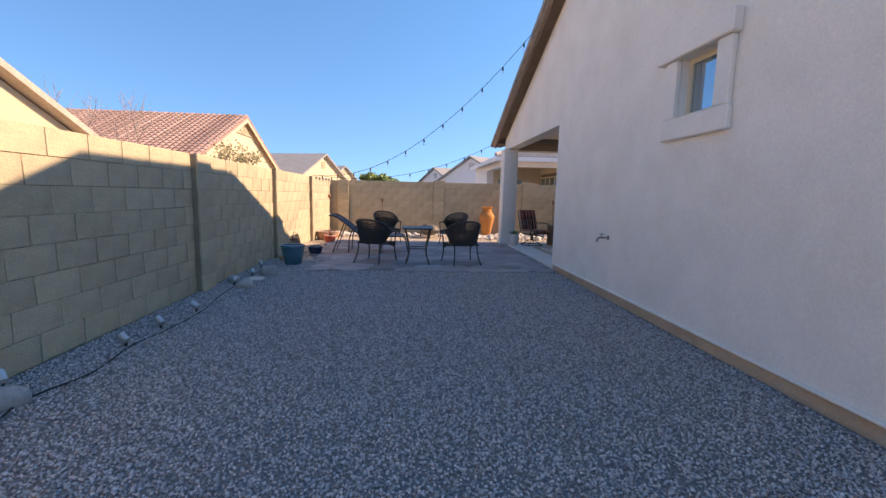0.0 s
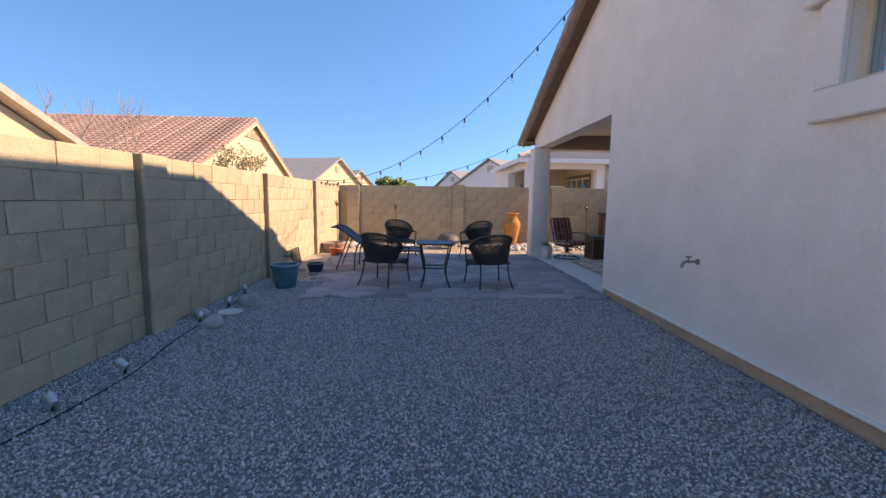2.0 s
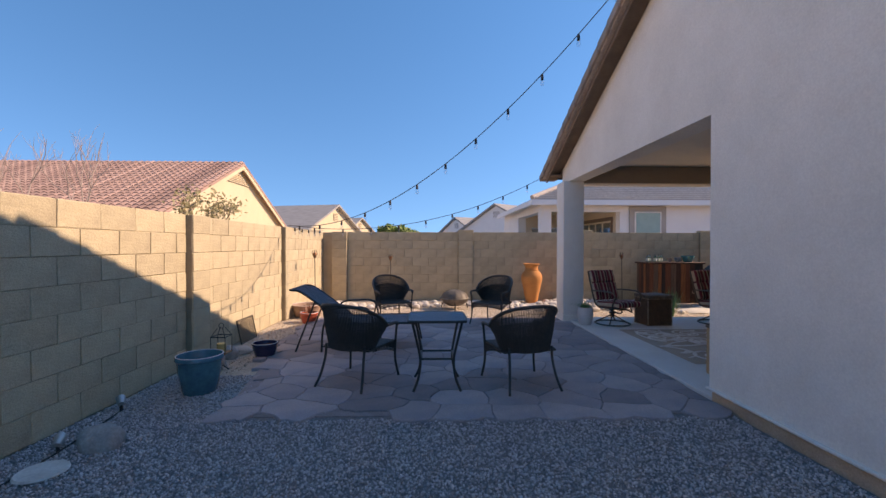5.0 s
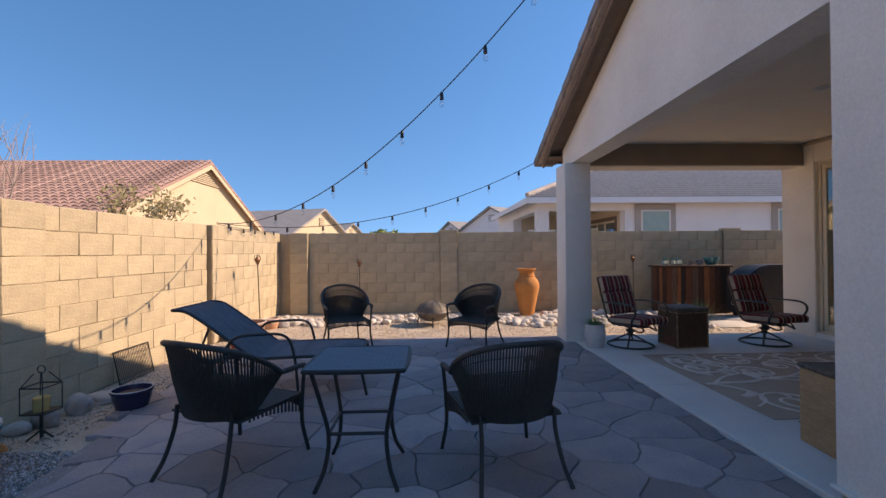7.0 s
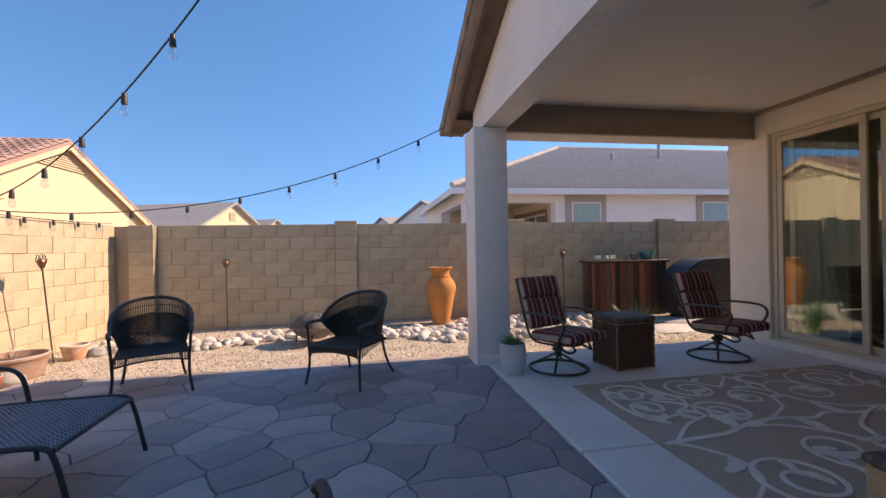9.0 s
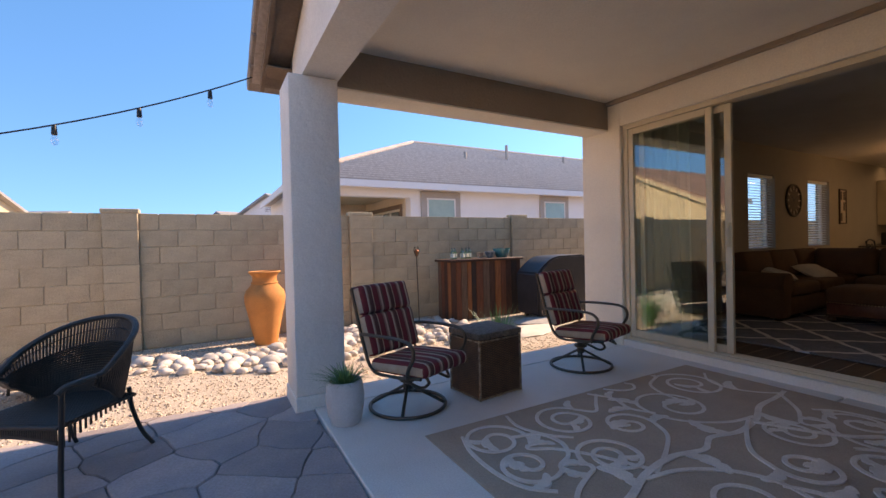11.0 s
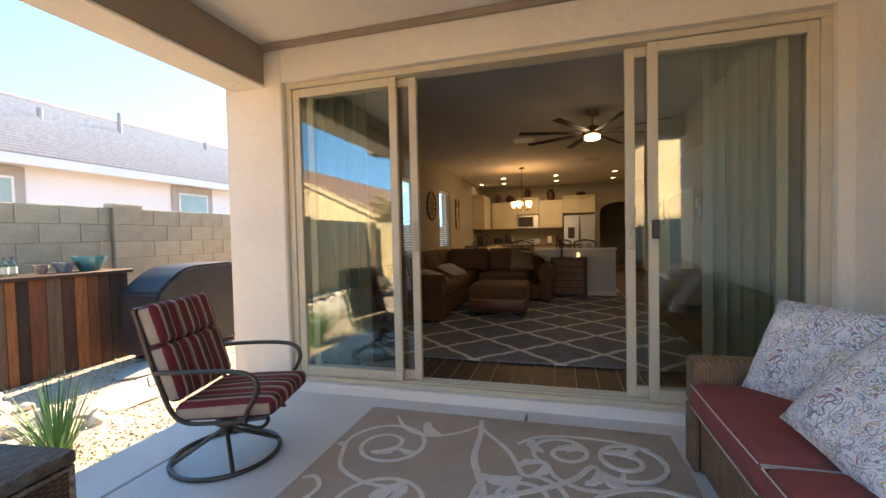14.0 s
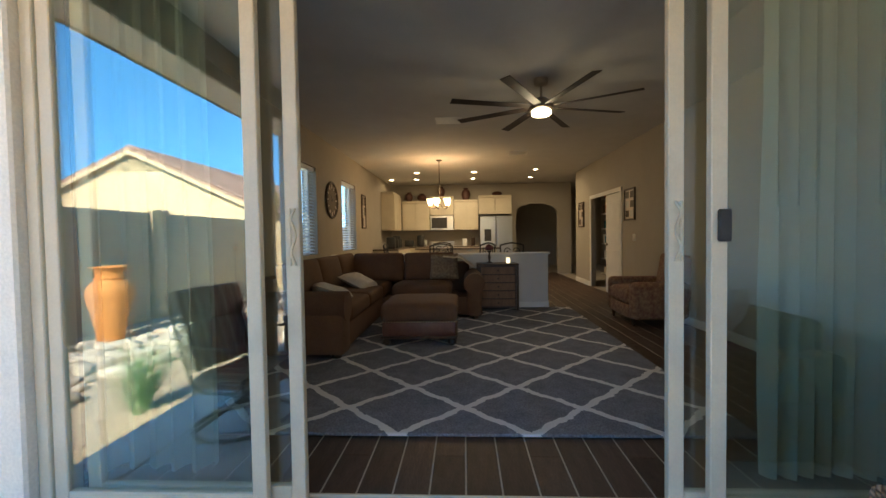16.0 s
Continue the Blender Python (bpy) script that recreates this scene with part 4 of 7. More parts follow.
for a, b in (((-0.17, -0.17), (0.17, -0.17)), ((0.17, -0.17), (0.17, 0.17)), ((0.17, 0.17), (-0.17, 0.17)), ((-0.17, 0.17), (-0.17, -0.17))):
    part("stretcher", tube([(*a, 0.31), (*b, 0.31)], 0.011, 8), BLACK_METAL, tb)

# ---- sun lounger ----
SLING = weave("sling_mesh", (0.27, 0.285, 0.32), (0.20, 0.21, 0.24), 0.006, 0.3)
lg = thing("sun_lounger", "grey mesh sun lounger with black metal frame, back raised", "lounger", m=pose(-0.64, 10.54, 0.031, 0, 0, 2))
sl = [(0.80, 0.36), (0.70, 0.385), (0.3, 0.385), (-0.15, 0.375), (-0.22, 0.40), (-0.50, 0.62), (-0.78, 0.82), (-0.93, 0.85)]
bm = bmesh.new()
for k in range(46):
    y = -0.36 + k * 0.016
    tube([(x, y, z) for x, z in sl], 0.0065, 4, bm=bm, ends=False)
for i in range(len(sl) - 1):
    (x0, z0), (x1, z1) = sl[i], sl[i + 1]
    bm.faces.new([bm.verts.new(v) for v in ((x0, -0.37, z0), (x1, -0.37, z1), (x1, 0.37, z1), (x0, 0.37, z0))])
tagged(part("sling", bm, SLING, lg), kind="stuff")
for s in (-1, 1):
    part("side_rail", tube(arc([(x, s * 0.38, z) for x, z in sl], 4), 0.015, 8), BLACK_METAL, lg)
    part("armrest", tube(arc([(-0.50, s * 0.40, 0.0), (-0.47, s * 0.41, 0.35), (-0.36, s * 0.41, 0.57), (-0.12, s * 0.41, 0.61), (0.12, s * 0.41, 0.59), (0.20, s * 0.40, 0.40), (0.24, s * 0.40, 0.0)]), 0.014, 8), BLACK_METAL, lg)
    part("leg", tube(arc([(0.72, s * 0.38, 0.385), (0.80, s * 0.38, 0.34), (0.88, s * 0.38, 0.0)]), 0.014, 8), BLACK_METAL, lg)
    part("back_strut", tube([(-0.60, s * 0.36, 0.68), (-0.86, s * 0.36, 0.0)], 0.012, 8), BLACK_METAL, lg)
part("crossbar", tube([(0.80, -0.38, 0.36), (0.80, 0.38, 0.36)], 0.015, 8), BLACK_METAL, lg)
part("head_bar", tube([(-0.93, -0.38, 0.85), (-0.93, 0.38, 0.85)], 0.013, 8), BLACK_METAL, lg)

# ---- pots, lantern, rocks along the left wall ----
POT_SOIL = mat("potting_soil", (0.13, 0.065, 0.045), 0.95, 0, (0.20, 0.11, 0.075), 12, 0.3, 60, 0.8, 40)
CEMENT = mat("white_cement", (0.62, 0.61, 0.60), 0.8, 0, (0.54, 0.53, 0.52), 8, 0.06, 90, 0.4, 30)


def pot(name, label, at, r, h, material, soil=True, rim=0.03, waist=0.72, cat="pot"):
    ob = thing(name, label, cat, m=pose(*at))
    part("body", lathe([(0, 0), (r * waist * 0.96, 0), (r * waist, 0.01), (r * 0.93, h * 0.6), (r * 0.98, h * 0.86), (r * 1.0, h * 0.88), (r * 1.04, h * 0.90), (r * 1.04, h - 0.006), (r * 1.02, h), (r * 0.95, h), (r * 0.93, h - 0.01), (r * 0.86, h * 0.5), (0, h * 0.48)], 36), material, ob)
    if soil:
        part("soil", lathe([(0, h * 0.78), (r * 0.5, h * 0.79), (r * 0.9, h * 0.77)], 24), POT_SOIL, ob)
        part("rim_edge", tube([(r * 0.985 * math.cos(a), r * 0.985 * math.sin(a), h) for a in [k * math.pi / 16 for k in range(32)]], 0.006, 6, True), CEMENT, ob, "worn pale rim")
    return ob


pot("planter_pot", "large teal glazed ceramic pot on the gravel", (-1.98, 8.68, 0.0), 0.215, 0.38, TEAL)
pot("planter_pot", "small dark blue glazed bowl pot", (-1.85, 10.02, -0.01), 0.16, 0.20, mat("blue_glaze", (0.02, 0.02, 0.06), 0.2, 0, (0.04, 0.03, 0.07), 6))
pot("planter_pot", "pale painted clay pot with a red rim", (-2.13, 14.12, -0.01), 0.15, 0.19, mat("painted_clay", (0.62, 0.50, 0.40), 0.8, 0, (0.55, 0.22, 0.10), 7))
rp = pot("planter_pot", "round bright red glazed pot with a dry reddish plant", (-2.0, 12.55, -0.01), 0.17, 0.20, mat("red_clay", (0.52, 0.10, 0.05), 0.4, 0, (0.40, 0.07, 0.035), 6))
bp = pot("planter_pot", "wide weathered red-brown planter bowl beside the wall", (-2.24, 13.28, -0.01), 0.32, 0.26, mat("brown_clay", (0.32, 0.17, 0.12), 0.85, 0, (0.40, 0.27, 0.20), 6), waist=0.8)


def blades(n, ln, spread, w, seed, droop=0.5, z0=0.0):
    rnd = random.Random(seed)
    bm = bmesh.new()
    for _ in range(n):
        a = rnd.uniform(0, 2 * math.pi)
        out = rnd.uniform(0.1, 1) * spread
        L0 = ln * rnd.uniform(0.6, 1.1)
        d = Vector((math.cos(a), math.sin(a), 0))
        side = Vector((-math.sin(a), math.cos(a), 0)) * w
        p0 = d * rnd.uniform(0, 0.05)
        pts = [p0 + d * (out * L0 * t + droop * out * L0 * t * t) + Vector((0, 0, z0 + L0 * (t - 0.45 * droop * out * t * t * 2))) for t in (0, 0.3, 0.6, 0.85, 1.0)]
        ws = (1, 0.95, 0.75, 0.4, 0.03)
        vs = [(bm.verts.new(p - side * k), bm.verts.new(p + side * k)) for p, k in zip(pts, ws)]
        for (a0, a1), (b0, b1) in zip(vs, vs[1:]):
            bm.faces.new((a0, a1, b1, b0))
    return bm


GRASS = island_tone(mat("grass_blade", (0.13, 0.27, 0.09), 0.5, 0, (0.08, 0.19, 0.06), 5), 0.4)
GRASS_BLUE = island_tone(mat("grass_blade_blue", (0.10, 0.27, 0.11), 0.5, 0, (0.07, 0.18, 0.08), 5), 0.4)
part("shrub", blades(46, 0.24, 0.9, 0.006, 4, 0.4, 0.15), island_tone(mat("red_leaf", (0.34, 0.10, 0.08), 0.6, 0, (0.22, 0.14, 0.07), 9), 0.4), rp, "dry reddish leaves")
part("stems", blades(30, 0.18, 0.9, 0.004, 6, 0.4, 0.2), TWIG, bp, "dry stems")

lan = thing("lantern", "black wire lantern with an amber candle glass", "lantern", m=pose(-2.15, 9.46, 0.0))
part("stand", tube([(0, 0, 0), (0, 0, 0.20)], 0.012, 8), BLACK_METAL, lan)
bm = bmesh.new()
for k in range(3):
    a = k * 2.094
    tube([(0, 0, 0.06), (0.09 * math.cos(a), 0.09 * math.sin(a), 0)], 0.008, 6, bm=bm)
part("foot", bm, BLACK_METAL, lan)
bm = bmesh.new()
for sx, sy in ((-1, -1), (1, -1), (1, 1), (-1, 1)):
    tube([(0.085 * sx, 0.085 * sy, 0.20), (0.085 * sx, 0.085 * sy, 0.40), (0.03 * sx, 0.03 * sy, 0.50)], 0.0042, 6, bm=bm)
for z in (0.20, 0.40):
    tube([(0.085, 0.085, z), (-0.085, 0.085, z), (-0.085, -0.085, z), (0.085, -0.085, z)], 0.006, 6, True, bm)
box(bm, (-0.09, -0.09, 0.195), (0.09, 0.09, 0.204))
part("cage", bm, BLACK_METAL, lan)
part("ring", tube([(0.03 * math.cos(a), 0, 0.525 + 0.03 * math.sin(a)) for a in [k * math.pi / 6 for k in range(12)]], 0.004, 6, True), BLACK_METAL, lan)
part("candle", lathe([(0, 0.205), (0.05, 0.205), (0.052, 0.31), (0.045, 0.315), (0, 0.30)], 16), mat("amber_glass", (0.62, 0.42, 0.16), 0.2), lan, "amber candle glass")

rack = thing("wire_rack", "weathered grey grill rack leaning against the block wall", "rack", m=pose(-2.50, 11.05, -0.01, 0, -12, 0))
part("frame", tube([(0, -0.28, 0.0), (0, 0.28, 0.0), (0, 0.28, 0.36), (0, -0.28, 0.36)], 0.009, 6, True), BRONZE, rack)
bm = bmesh.new()
for k in range(1, 22):
    y = -0.28 + 0.56 * k / 22
    tube([(0, y, 0), (0, y, 0.36)], 0.004, 4, bm=bm)
tagged(part("grid", bm, mat("rusty_wire", (0.22, 0.17, 0.13), 0.8, 0.2), rack), kind="stuff")

for nm, lab, x, y, sx, sy, sz, sd, mt in (
        ("rock", "smooth grey boulder on the gravel", -2.05, 7.50, 0.145, 0.12, 0.13, 1, ROCK_GREY), ("rock", "grey boulder on the gravel", -2.09, 6.57, 0.12, 0.14, 0.09, 2, ROCK_GREY),
        ("rock", "rounded grey boulder under a garden light", -2.30, 3.10, 0.17, 0.15, 0.10, 3, ROCK_GREY), ("rock", "pale flat stone by the wall", -2.30, 10.26, 0.19, 0.14, 0.06, 4, RIVER),
        ("rock", "dark grey stone by the wall", -2.28, 9.98, 0.10, 0.09, 0.12, 5, ROCK_GREY), ("rock", "dark stone by the wall", -2.33, 9.70, 0.12, 0.08, 0.09, 6, ROCK_GREY),
        ("rock", "pale stone by the wall", -2.42, 9.55, 0.09, 0.08, 0.06, 7, RIVER), ("rock", "small red stone by the wall", -2.28, 9.20, 0.10, 0.07, 0.06, 8, TERRACOTTA),
        ("rock", "grey stone by the wall", -2.40, 6.95, 0.11, 0.08, 0.08, 9, ROCK_GREY), ("rock", "brown rock in the dirt", -2.1, 13.0, 0.16, 0.12, 0.10, 10, ROCK_GREY), ("rock", "brown rock beside the pot", -1.95, 14.25, 0.13, 0.10, 0.08, 12, ROCK_GREY)):
    o = link(nm, rock(sx, sy, sz, sd, 3), mt, None, "", True)
    tagged(o, lab, "rock")
    o.location = (x, y, sz * 0.42)

plate = link("stepping_disc", lathe([(0, 0), (0.13, 0), (0.145, 0.012), (0.135, 0.024), (0.09, 0.02), (0, 0.026)], 28), RIVER, None, "", True)
tagged(plate, "pale round stone disc lying on the gravel", "disc")
plate.location = (-2.15, 7.13, 0.005)

# garden spot lights and their cable
SPOT = mat("spot_metal", (0.55, 0.55, 0.53), 0.35, 0.6, (0.4, 0.4, 0.39), 20)


def spot_light():
    ob = thing("garden_spot_light", "small silver garden spotlight with black stake on the gravel", "garden light", "garden spotlights along the wall")
    part("stake", tube([(0, 0, -0.02), (0, 0, 0.045)], 0.012, 8), BLACK_METAL, ob)
    bm = lathe([(0, 0), (0.026, 0), (0.03, 0.02), (0.038, 0.085), (0.034, 0.088), (0.028, 0.075), (0, 0.07)], 18)
    bm.transform(pose(0, -0.02, 0.06, -62, 0, 0))
    part("head", bm, SPOT, ob)
    part("bracket", tube([(0, -0.01, 0.04), (0, 0.0, 0.075)], 0.01, 6), BLACK_METAL, ob)
    return ob


sp = spot_light()
sp.matrix_basis = pose(-2.28, 3.14, 0.10, 0, 0, 60)
for x, y, a in ((-2.20, 4.17, 70), (-2.19, 4.68, 60), (-2.15, 5.30, 80), (-2.30, 6.72, 30), (-2.30, 7.42, 20), (-2.42, 8.2, 40)):
    copy_thing(sp, pose(x, y, 0.0, 0, 0, a))
cable = link("cable", tube(arc([(-2.15, 1.6, 0.012), (-2.05, 2.6, 0.015), (-2.18, 3.15, 0.02), (-2.08, 3.6, 0.012), (-2.15, 4.15, 0.015), (-2.1, 4.65, 0.012), (-2.08, 5.3, 0.015), (-2.2, 6.0, 0.015), (-2.25, 6.7, 0.015), (-2.28, 7.4, 0.015), (-2.4, 8.2, 0.01)], 8), 0.007, 6), mat("black_rubber", (0.02, 0.02, 0.02), 0.6), None, "", True)
tagged(cable, "black low-voltage cable lying on the gravel", "cable")

# ---- torches, fire bowl, urn ----
def torch(label, base, top):
    ob = thing("garden_torch", label, "torch", "garden torches")
    b, t = Vector(base), Vector(top)
    d = (t - b)
    part("pole", tube([b, b + d * 0.5, b + d * 0.86], 0.009, 8), BRONZE, ob)
    q = d.to_track_quat("Z", "Y").to_matrix().to_4x4()
    bm = lathe([(0, 0), (0.012, 0), (0.03, 0.05), (0.045, 0.09), (0.03, 0.12), (0.012, 0.125), (0, 0.125)], 12)
    bm.transform(Matrix.Translation(b + d * 0.84) @ q)
    part("oil_cup", bm, mat("copper_cup", (0.30, 0.13, 0.07), 0.45, 0.6), ob)
    bm = bmesh.new()
    for k in range(4):
        a = k * math.pi / 2
        tube([(0.015 * math.cos(a), 0.015 * math.sin(a), 0.0), (0.055 * math.cos(a), 0.055 * math.sin(a), 0.10), (0.035 * math.cos(a), 0.035 * math.sin(a), 0.17)], 0.006, 6, bm=bm)
    bm.transform(Matrix.Translation(b + d * 0.84) @ q)
    part("prongs", bm, BRONZE, ob)
    return ob


torch("copper garden torch leaning by the side wall", (-2.25, 13.92, -0.01), (-2.20, 13.66, 1.45))
torch("slim copper garden torch before the far wall", (-0.72, 15.66, -0.01), (-0.73, 15.68, 1.30))
torch("forked copper garden torch before the far wall", (5.54, 15.55, -0.01), (5.50, 15.52, 1.36))

fb = thing("fire_bowl", "weathered steel fire bowl with a domed mesh lid on dirt", "fire pit", m=pose(0.93, 14.28, -0.01))
STEEL = mat("weathered_steel", (0.24, 0.22, 0.20), 0.6, 0.6, (0.14, 0.11, 0.09), 9, 0.15, 60, 0.2, 40)
part("bowl", lathe([(0, 0.08), (0.16, 0.09), (0.28, 0.16), (0.335, 0.25), (0.36, 0.255), (0.36, 0.265), (0.325, 0.265), (0.26, 0.18), (0, 0.12)], 32), STEEL, fb)
bm = bmesh.new()
for k in range(12):
    a = k * math.pi / 6
    tube(arc([(0.32 * math.cos(a) * f, 0.32 * math.sin(a) * f, 0.27 + 0.20 * math.sqrt(max(0, 1 - f * f))) for f in (1, 0.9, 0.7, 0.4, 0.05)], 3), 0.004, 4, bm=bm)
lathe([(0.32, 0.268), (0.30, 0.33), (0.24, 0.40), (0.12, 0.455), (0, 0.47)], 28, bm)
part("lid", bm, mat("mesh_lid", (0.20, 0.17, 0.14), 0.7, 0.4, (0.12, 0.1, 0.085), 30), fb)
part("lid_ring", tube([(0.325 * math.cos(a), 0.325 * math.sin(a), 0.272) for a in [k * math.pi / 16 for k in range(32)]], 0.008, 6, True), STEEL, fb)
for k in range(3):
    a = k * 2.094 + 0.5
    part("leg", tube(arc([(0.26 * math.cos(a), 0.26 * math.sin(a), 0.18), (0.34 * math.cos(a), 0.34 * math.sin(a), 0.10), (0.36 * math.cos(a), 0.36 * math.sin(a), 0.0)]), 0.014, 6), BLACK_METAL, fb)

urn = thing("terracotta_urn", "tall orange terracotta urn with a flared rim", "urn", m=pose(3.03, 15.38, -0.01))
part("body", lathe([(0, 0), (0.15, 0), (0.155, 0.02), (0.17, 0.12), (0.225, 0.40), (0.27, 0.60), (0.275, 0.68), (0.25, 0.76), (0.19, 0.83), (0.165, 0.87), (0.16, 0.93), (0.17, 0.97), (0.20, 1.01), (0.205, 1.03), (0.19, 1.035), (0.15, 1.0), (0.13, 0.9), (0, 0.85)], 40), TERRACOTTA, urn)
part("neck_ring", tube([(0.172 * math.cos(a), 0.172 * math.sin(a), 0.87) for a in [k * math.pi / 16 for k in range(32)]], 0.012, 6, True), TERRACOTTA, urn)
part("rim", tube([(0.205 * math.cos(a), 0.205 * math.sin(a), 1.022) for a in [k * math.pi / 16 for k in range(32)]], 0.014, 6, True), TERRACOTTA, urn)

# ---- river rocks along the far wall ----
rr = random.Random(12)
bed = thing("rock_bed", "pale river rocks in a band before the far wall", "rocks")
shapes = []
for k in range(9):
    o = link("river_rock", rock(0.085 + 0.012 * (k % 3), 0.07, 0.055, 30 + k, 2), RIVER, bed, "", True)
    shapes.append(o.data)
    bpy.data.objects.remove(o)
n_rock = 0
spots = []
while n_rock < 290:
    x = rr.uniform(-2.3, 6.1)
    mid = 14.75 + 0.25 * math.sin(x * 1.7) + (0.0 if x < 2.6 else -0.15)
    wide = 0.35 if x < 2.5 else (0.55 if x < 3.4 else 0.95)
    y = mid + rr.uniform(-wide, wide)
    if y > 15.7 or y < 13.5 or (x - 0.93) ** 2 + (y - 14.28) ** 2 < 0.2 or (x - 3.03) ** 2 + (y - 15.38) ** 2 < 0.06:
        continue
    if x < 2.4 and rr.random() < 0.35:
        continue
    sc = rr.uniform(0.55, 1.35)
    if any((x - a) ** 2 + (y - b) ** 2 < (0.055 * (sc + c)) ** 2 for a, b, c in spots):
        continue
    spots.append((x, y, sc))
    o = new("river_rock", shapes[n_rock % 9])
    o.parent = bed
    o.matrix_basis = pose(x, y, 0.016 * sc, rr.uniform(-12, 12), rr.uniform(-12, 12), rr.uniform(0, 360)) @ Matrix.Diagonal((sc, sc, sc, 1))
    n_rock += 1

# ---- string lights ----
BULB = glass("bulb_glass", (0.95, 0.96, 0.97), gloss=0.12)


def string_lights(label, a, b, sag, step):
    ob = thing("string_lights", label, "string lights", "string lights over the patio")
    a, b = Vector(a), Vector(b)
    pts = [a.lerp(b, i / 40) - Vector((0, 0, sag * 4 * (i / 40) * (1 - i / 40))) for i in range(41)]
    part("cable", tube(pts, 0.006, 6), BLACK_METAL, ob)
    run, nxt = 0.0, 0.45
    sock = bulb = None
    for p, q in zip(pts, pts[1:]):
        d = (q - p).length
        while run + d >= nxt:
            c = p.lerp(q, (nxt - run) / d)
            if sock is None:
                o1 = part("socket", lathe([(0, 0.0), (0.014, 0.0), (0.018, -0.03), (0.02, -0.075), (0, -0.075)], 10), BLACK_METAL, ob)
                o2 = link("bulb", lathe([(0.012, -0.075), (0.022, -0.10), (0.026, -0.12), (0.02, -0.145), (0, -0.155)], 10), BULB, o1, "", True)
                sock, bulb = o1.data, o2.data
            else:
                o1, o2 = new("socket", sock), new("bulb", bulb)
                o1.parent, o2.parent = ob, o1
            o1.location = c
            nxt += step
        run += d
    return ob


string_lights("black string lights from the roof edge to the wall", (2.80, 9.0, 4.80), (-2.50, 12.85, 1.90), 0.90, 0.60)
string_lights("black string lights from the eave to the wall", (2.80, 13.2, 2.98), (-2.50, 12.92, 1.90), 0.45, 0.57)
string_lights("black string lights along the top of the wall", (-2.56, 13.0, 1.89), (-2.56, 15.8, 1.90), 0.03, 0.5)

# ---- swivel chairs ----
CLOTH = stripes("striped_cloth", 0.215, [(0.0, (0.19, 0.022, 0.03)), (0.20, (0.42, 0.30, 0.24)), (0.24, (0.10, 0.035, 0.03)), (0.42, (0.30, 0.20, 0.16)), (0.47, (0.52, 0.42, 0.34)), (0.52, (0.19, 0.022, 0.03)), (0.72, (0.12, 0.05, 0.045)), (0.80, (0.45, 0.33, 0.27)), (0.88, (0.24, 0.13, 0.11)), (0.95, (0.14, 0.02, 0.025))])
CLOTH_EDGE = mat("tan_cloth_edge", (0.45, 0.34, 0.25), 0.9, 0, (0.38, 0.28, 0.2), 20)


def boxed(bm):
    """Gives the upright sides of a pad its second cloth."""
    for f in bm.faces:
        if abs(f.calc_center_median().x) > 0.258:
            f.material_index = 1
    return bm


def swivel_chair():
    ob = thing("swivel_chair", "bronze metal swivel patio chair with burgundy striped cushions", "chair", "striped swivel chairs on the patio")
    part("base_ring", tube([(0.29 * math.cos(a), 0.29 * math.sin(a), 0.014) for a in [k * math.pi / 20 for k in range(40)]], 0.014, 8, True), BRONZE, ob)
    for k in range(4):
        a = k * math.pi / 2 + 0.6
        part("spoke", tube(arc([(0.285 * math.cos(a), 0.285 * math.sin(a), 0.02), (0.16 * math.cos(a), 0.16 * math.sin(a), 0.09), (0.02 * math.cos(a), 0.02 * math.sin(a), 0.17)]), 0.012, 6), BRONZE, ob)
    part("column", lathe([(0, 0.13), (0.035, 0.14), (0.035, 0.19), (0.06, 0.205), (0.06, 0.225), (0.03, 0.24), (0.03, 0.30), (0, 0.30)], 18), BRONZE, ob)
    part("seat_support", boxes(((-0.09, -0.14, 0.29), (0.09, 0.16, 0.315)), bevel=0.008), BRONZE, ob)
    for s in (-1, 1):
        x = s * 0.265
        part("side_frame", tube(arc([(x, 0.27, 0.36), (x, 0.0, 0.33), (x, -0.20, 0.35), (x, -0.30, 0.55), (x, -0.42, 0.98)]), 0.013, 8), BRONZE, ob)
        xa = s * 0.30
        part("armrest", tube(arc([(xa * 0.9, -0.32, 0.62), (xa, -0.15, 0.635), (xa, 0.12, 0.635), (xa, 0.22, 0.60), (xa, 0.24, 0.52), (xa, 0.19, 0.42), (xa * 0.93, 0.16, 0.34)]), 0.014, 8), BRONZE, ob)
        part("spring", tube(arc([(s * 0.07, 0.15, 0.30), (s * 0.10, 0.20, 0.27), (s * 0.16, 0.18, 0.25), (s * 0.22, 0.10, 0.30), (x, 0.02, 0.335)]), 0.012, 6), BRONZE, ob)
    part("back_bar", tube([(-0.265, -0.42, 0.98), (0.265, -0.42, 0.98)], 0.013, 8), BRONZE, ob)
    seat = part("seat_cushion", boxed(cushion(0.53, 0.54, 0.095, 0.02, 6)), [CLOTH, CLOTH_EDGE], ob, "burgundy, tan and brown striped seat cushion")
    seat.matrix_basis = pose(0, 0.035, 0.345, 3, 0, 0)
    for k, (h0, h1) in enumerate(((0.02, 0.36), (0.355, 0.60))):
        bm = cushion(0.53, h1 - h0, 0.09, 0.022, 6)
        back = part("back_cushion", boxed(bm), [CLOTH, CLOTH_EDGE], ob)
        back.matrix_basis = pose(0, -0.205, 0.43, 105.5, 0, 0) @ pose(0, (h0 + h1) / 2, 0, 0, 0, 0) @ pose(0, 0, -0.03)
    for s in (-1, 1):
        part("tie", tube(arc([(s * 0.26, -0.30, 0.58), (s * 0.29, -0.33, 0.55), (s * 0.27, -0.36, 0.60)]), 0.004, 5), CLOTH_EDGE, ob)
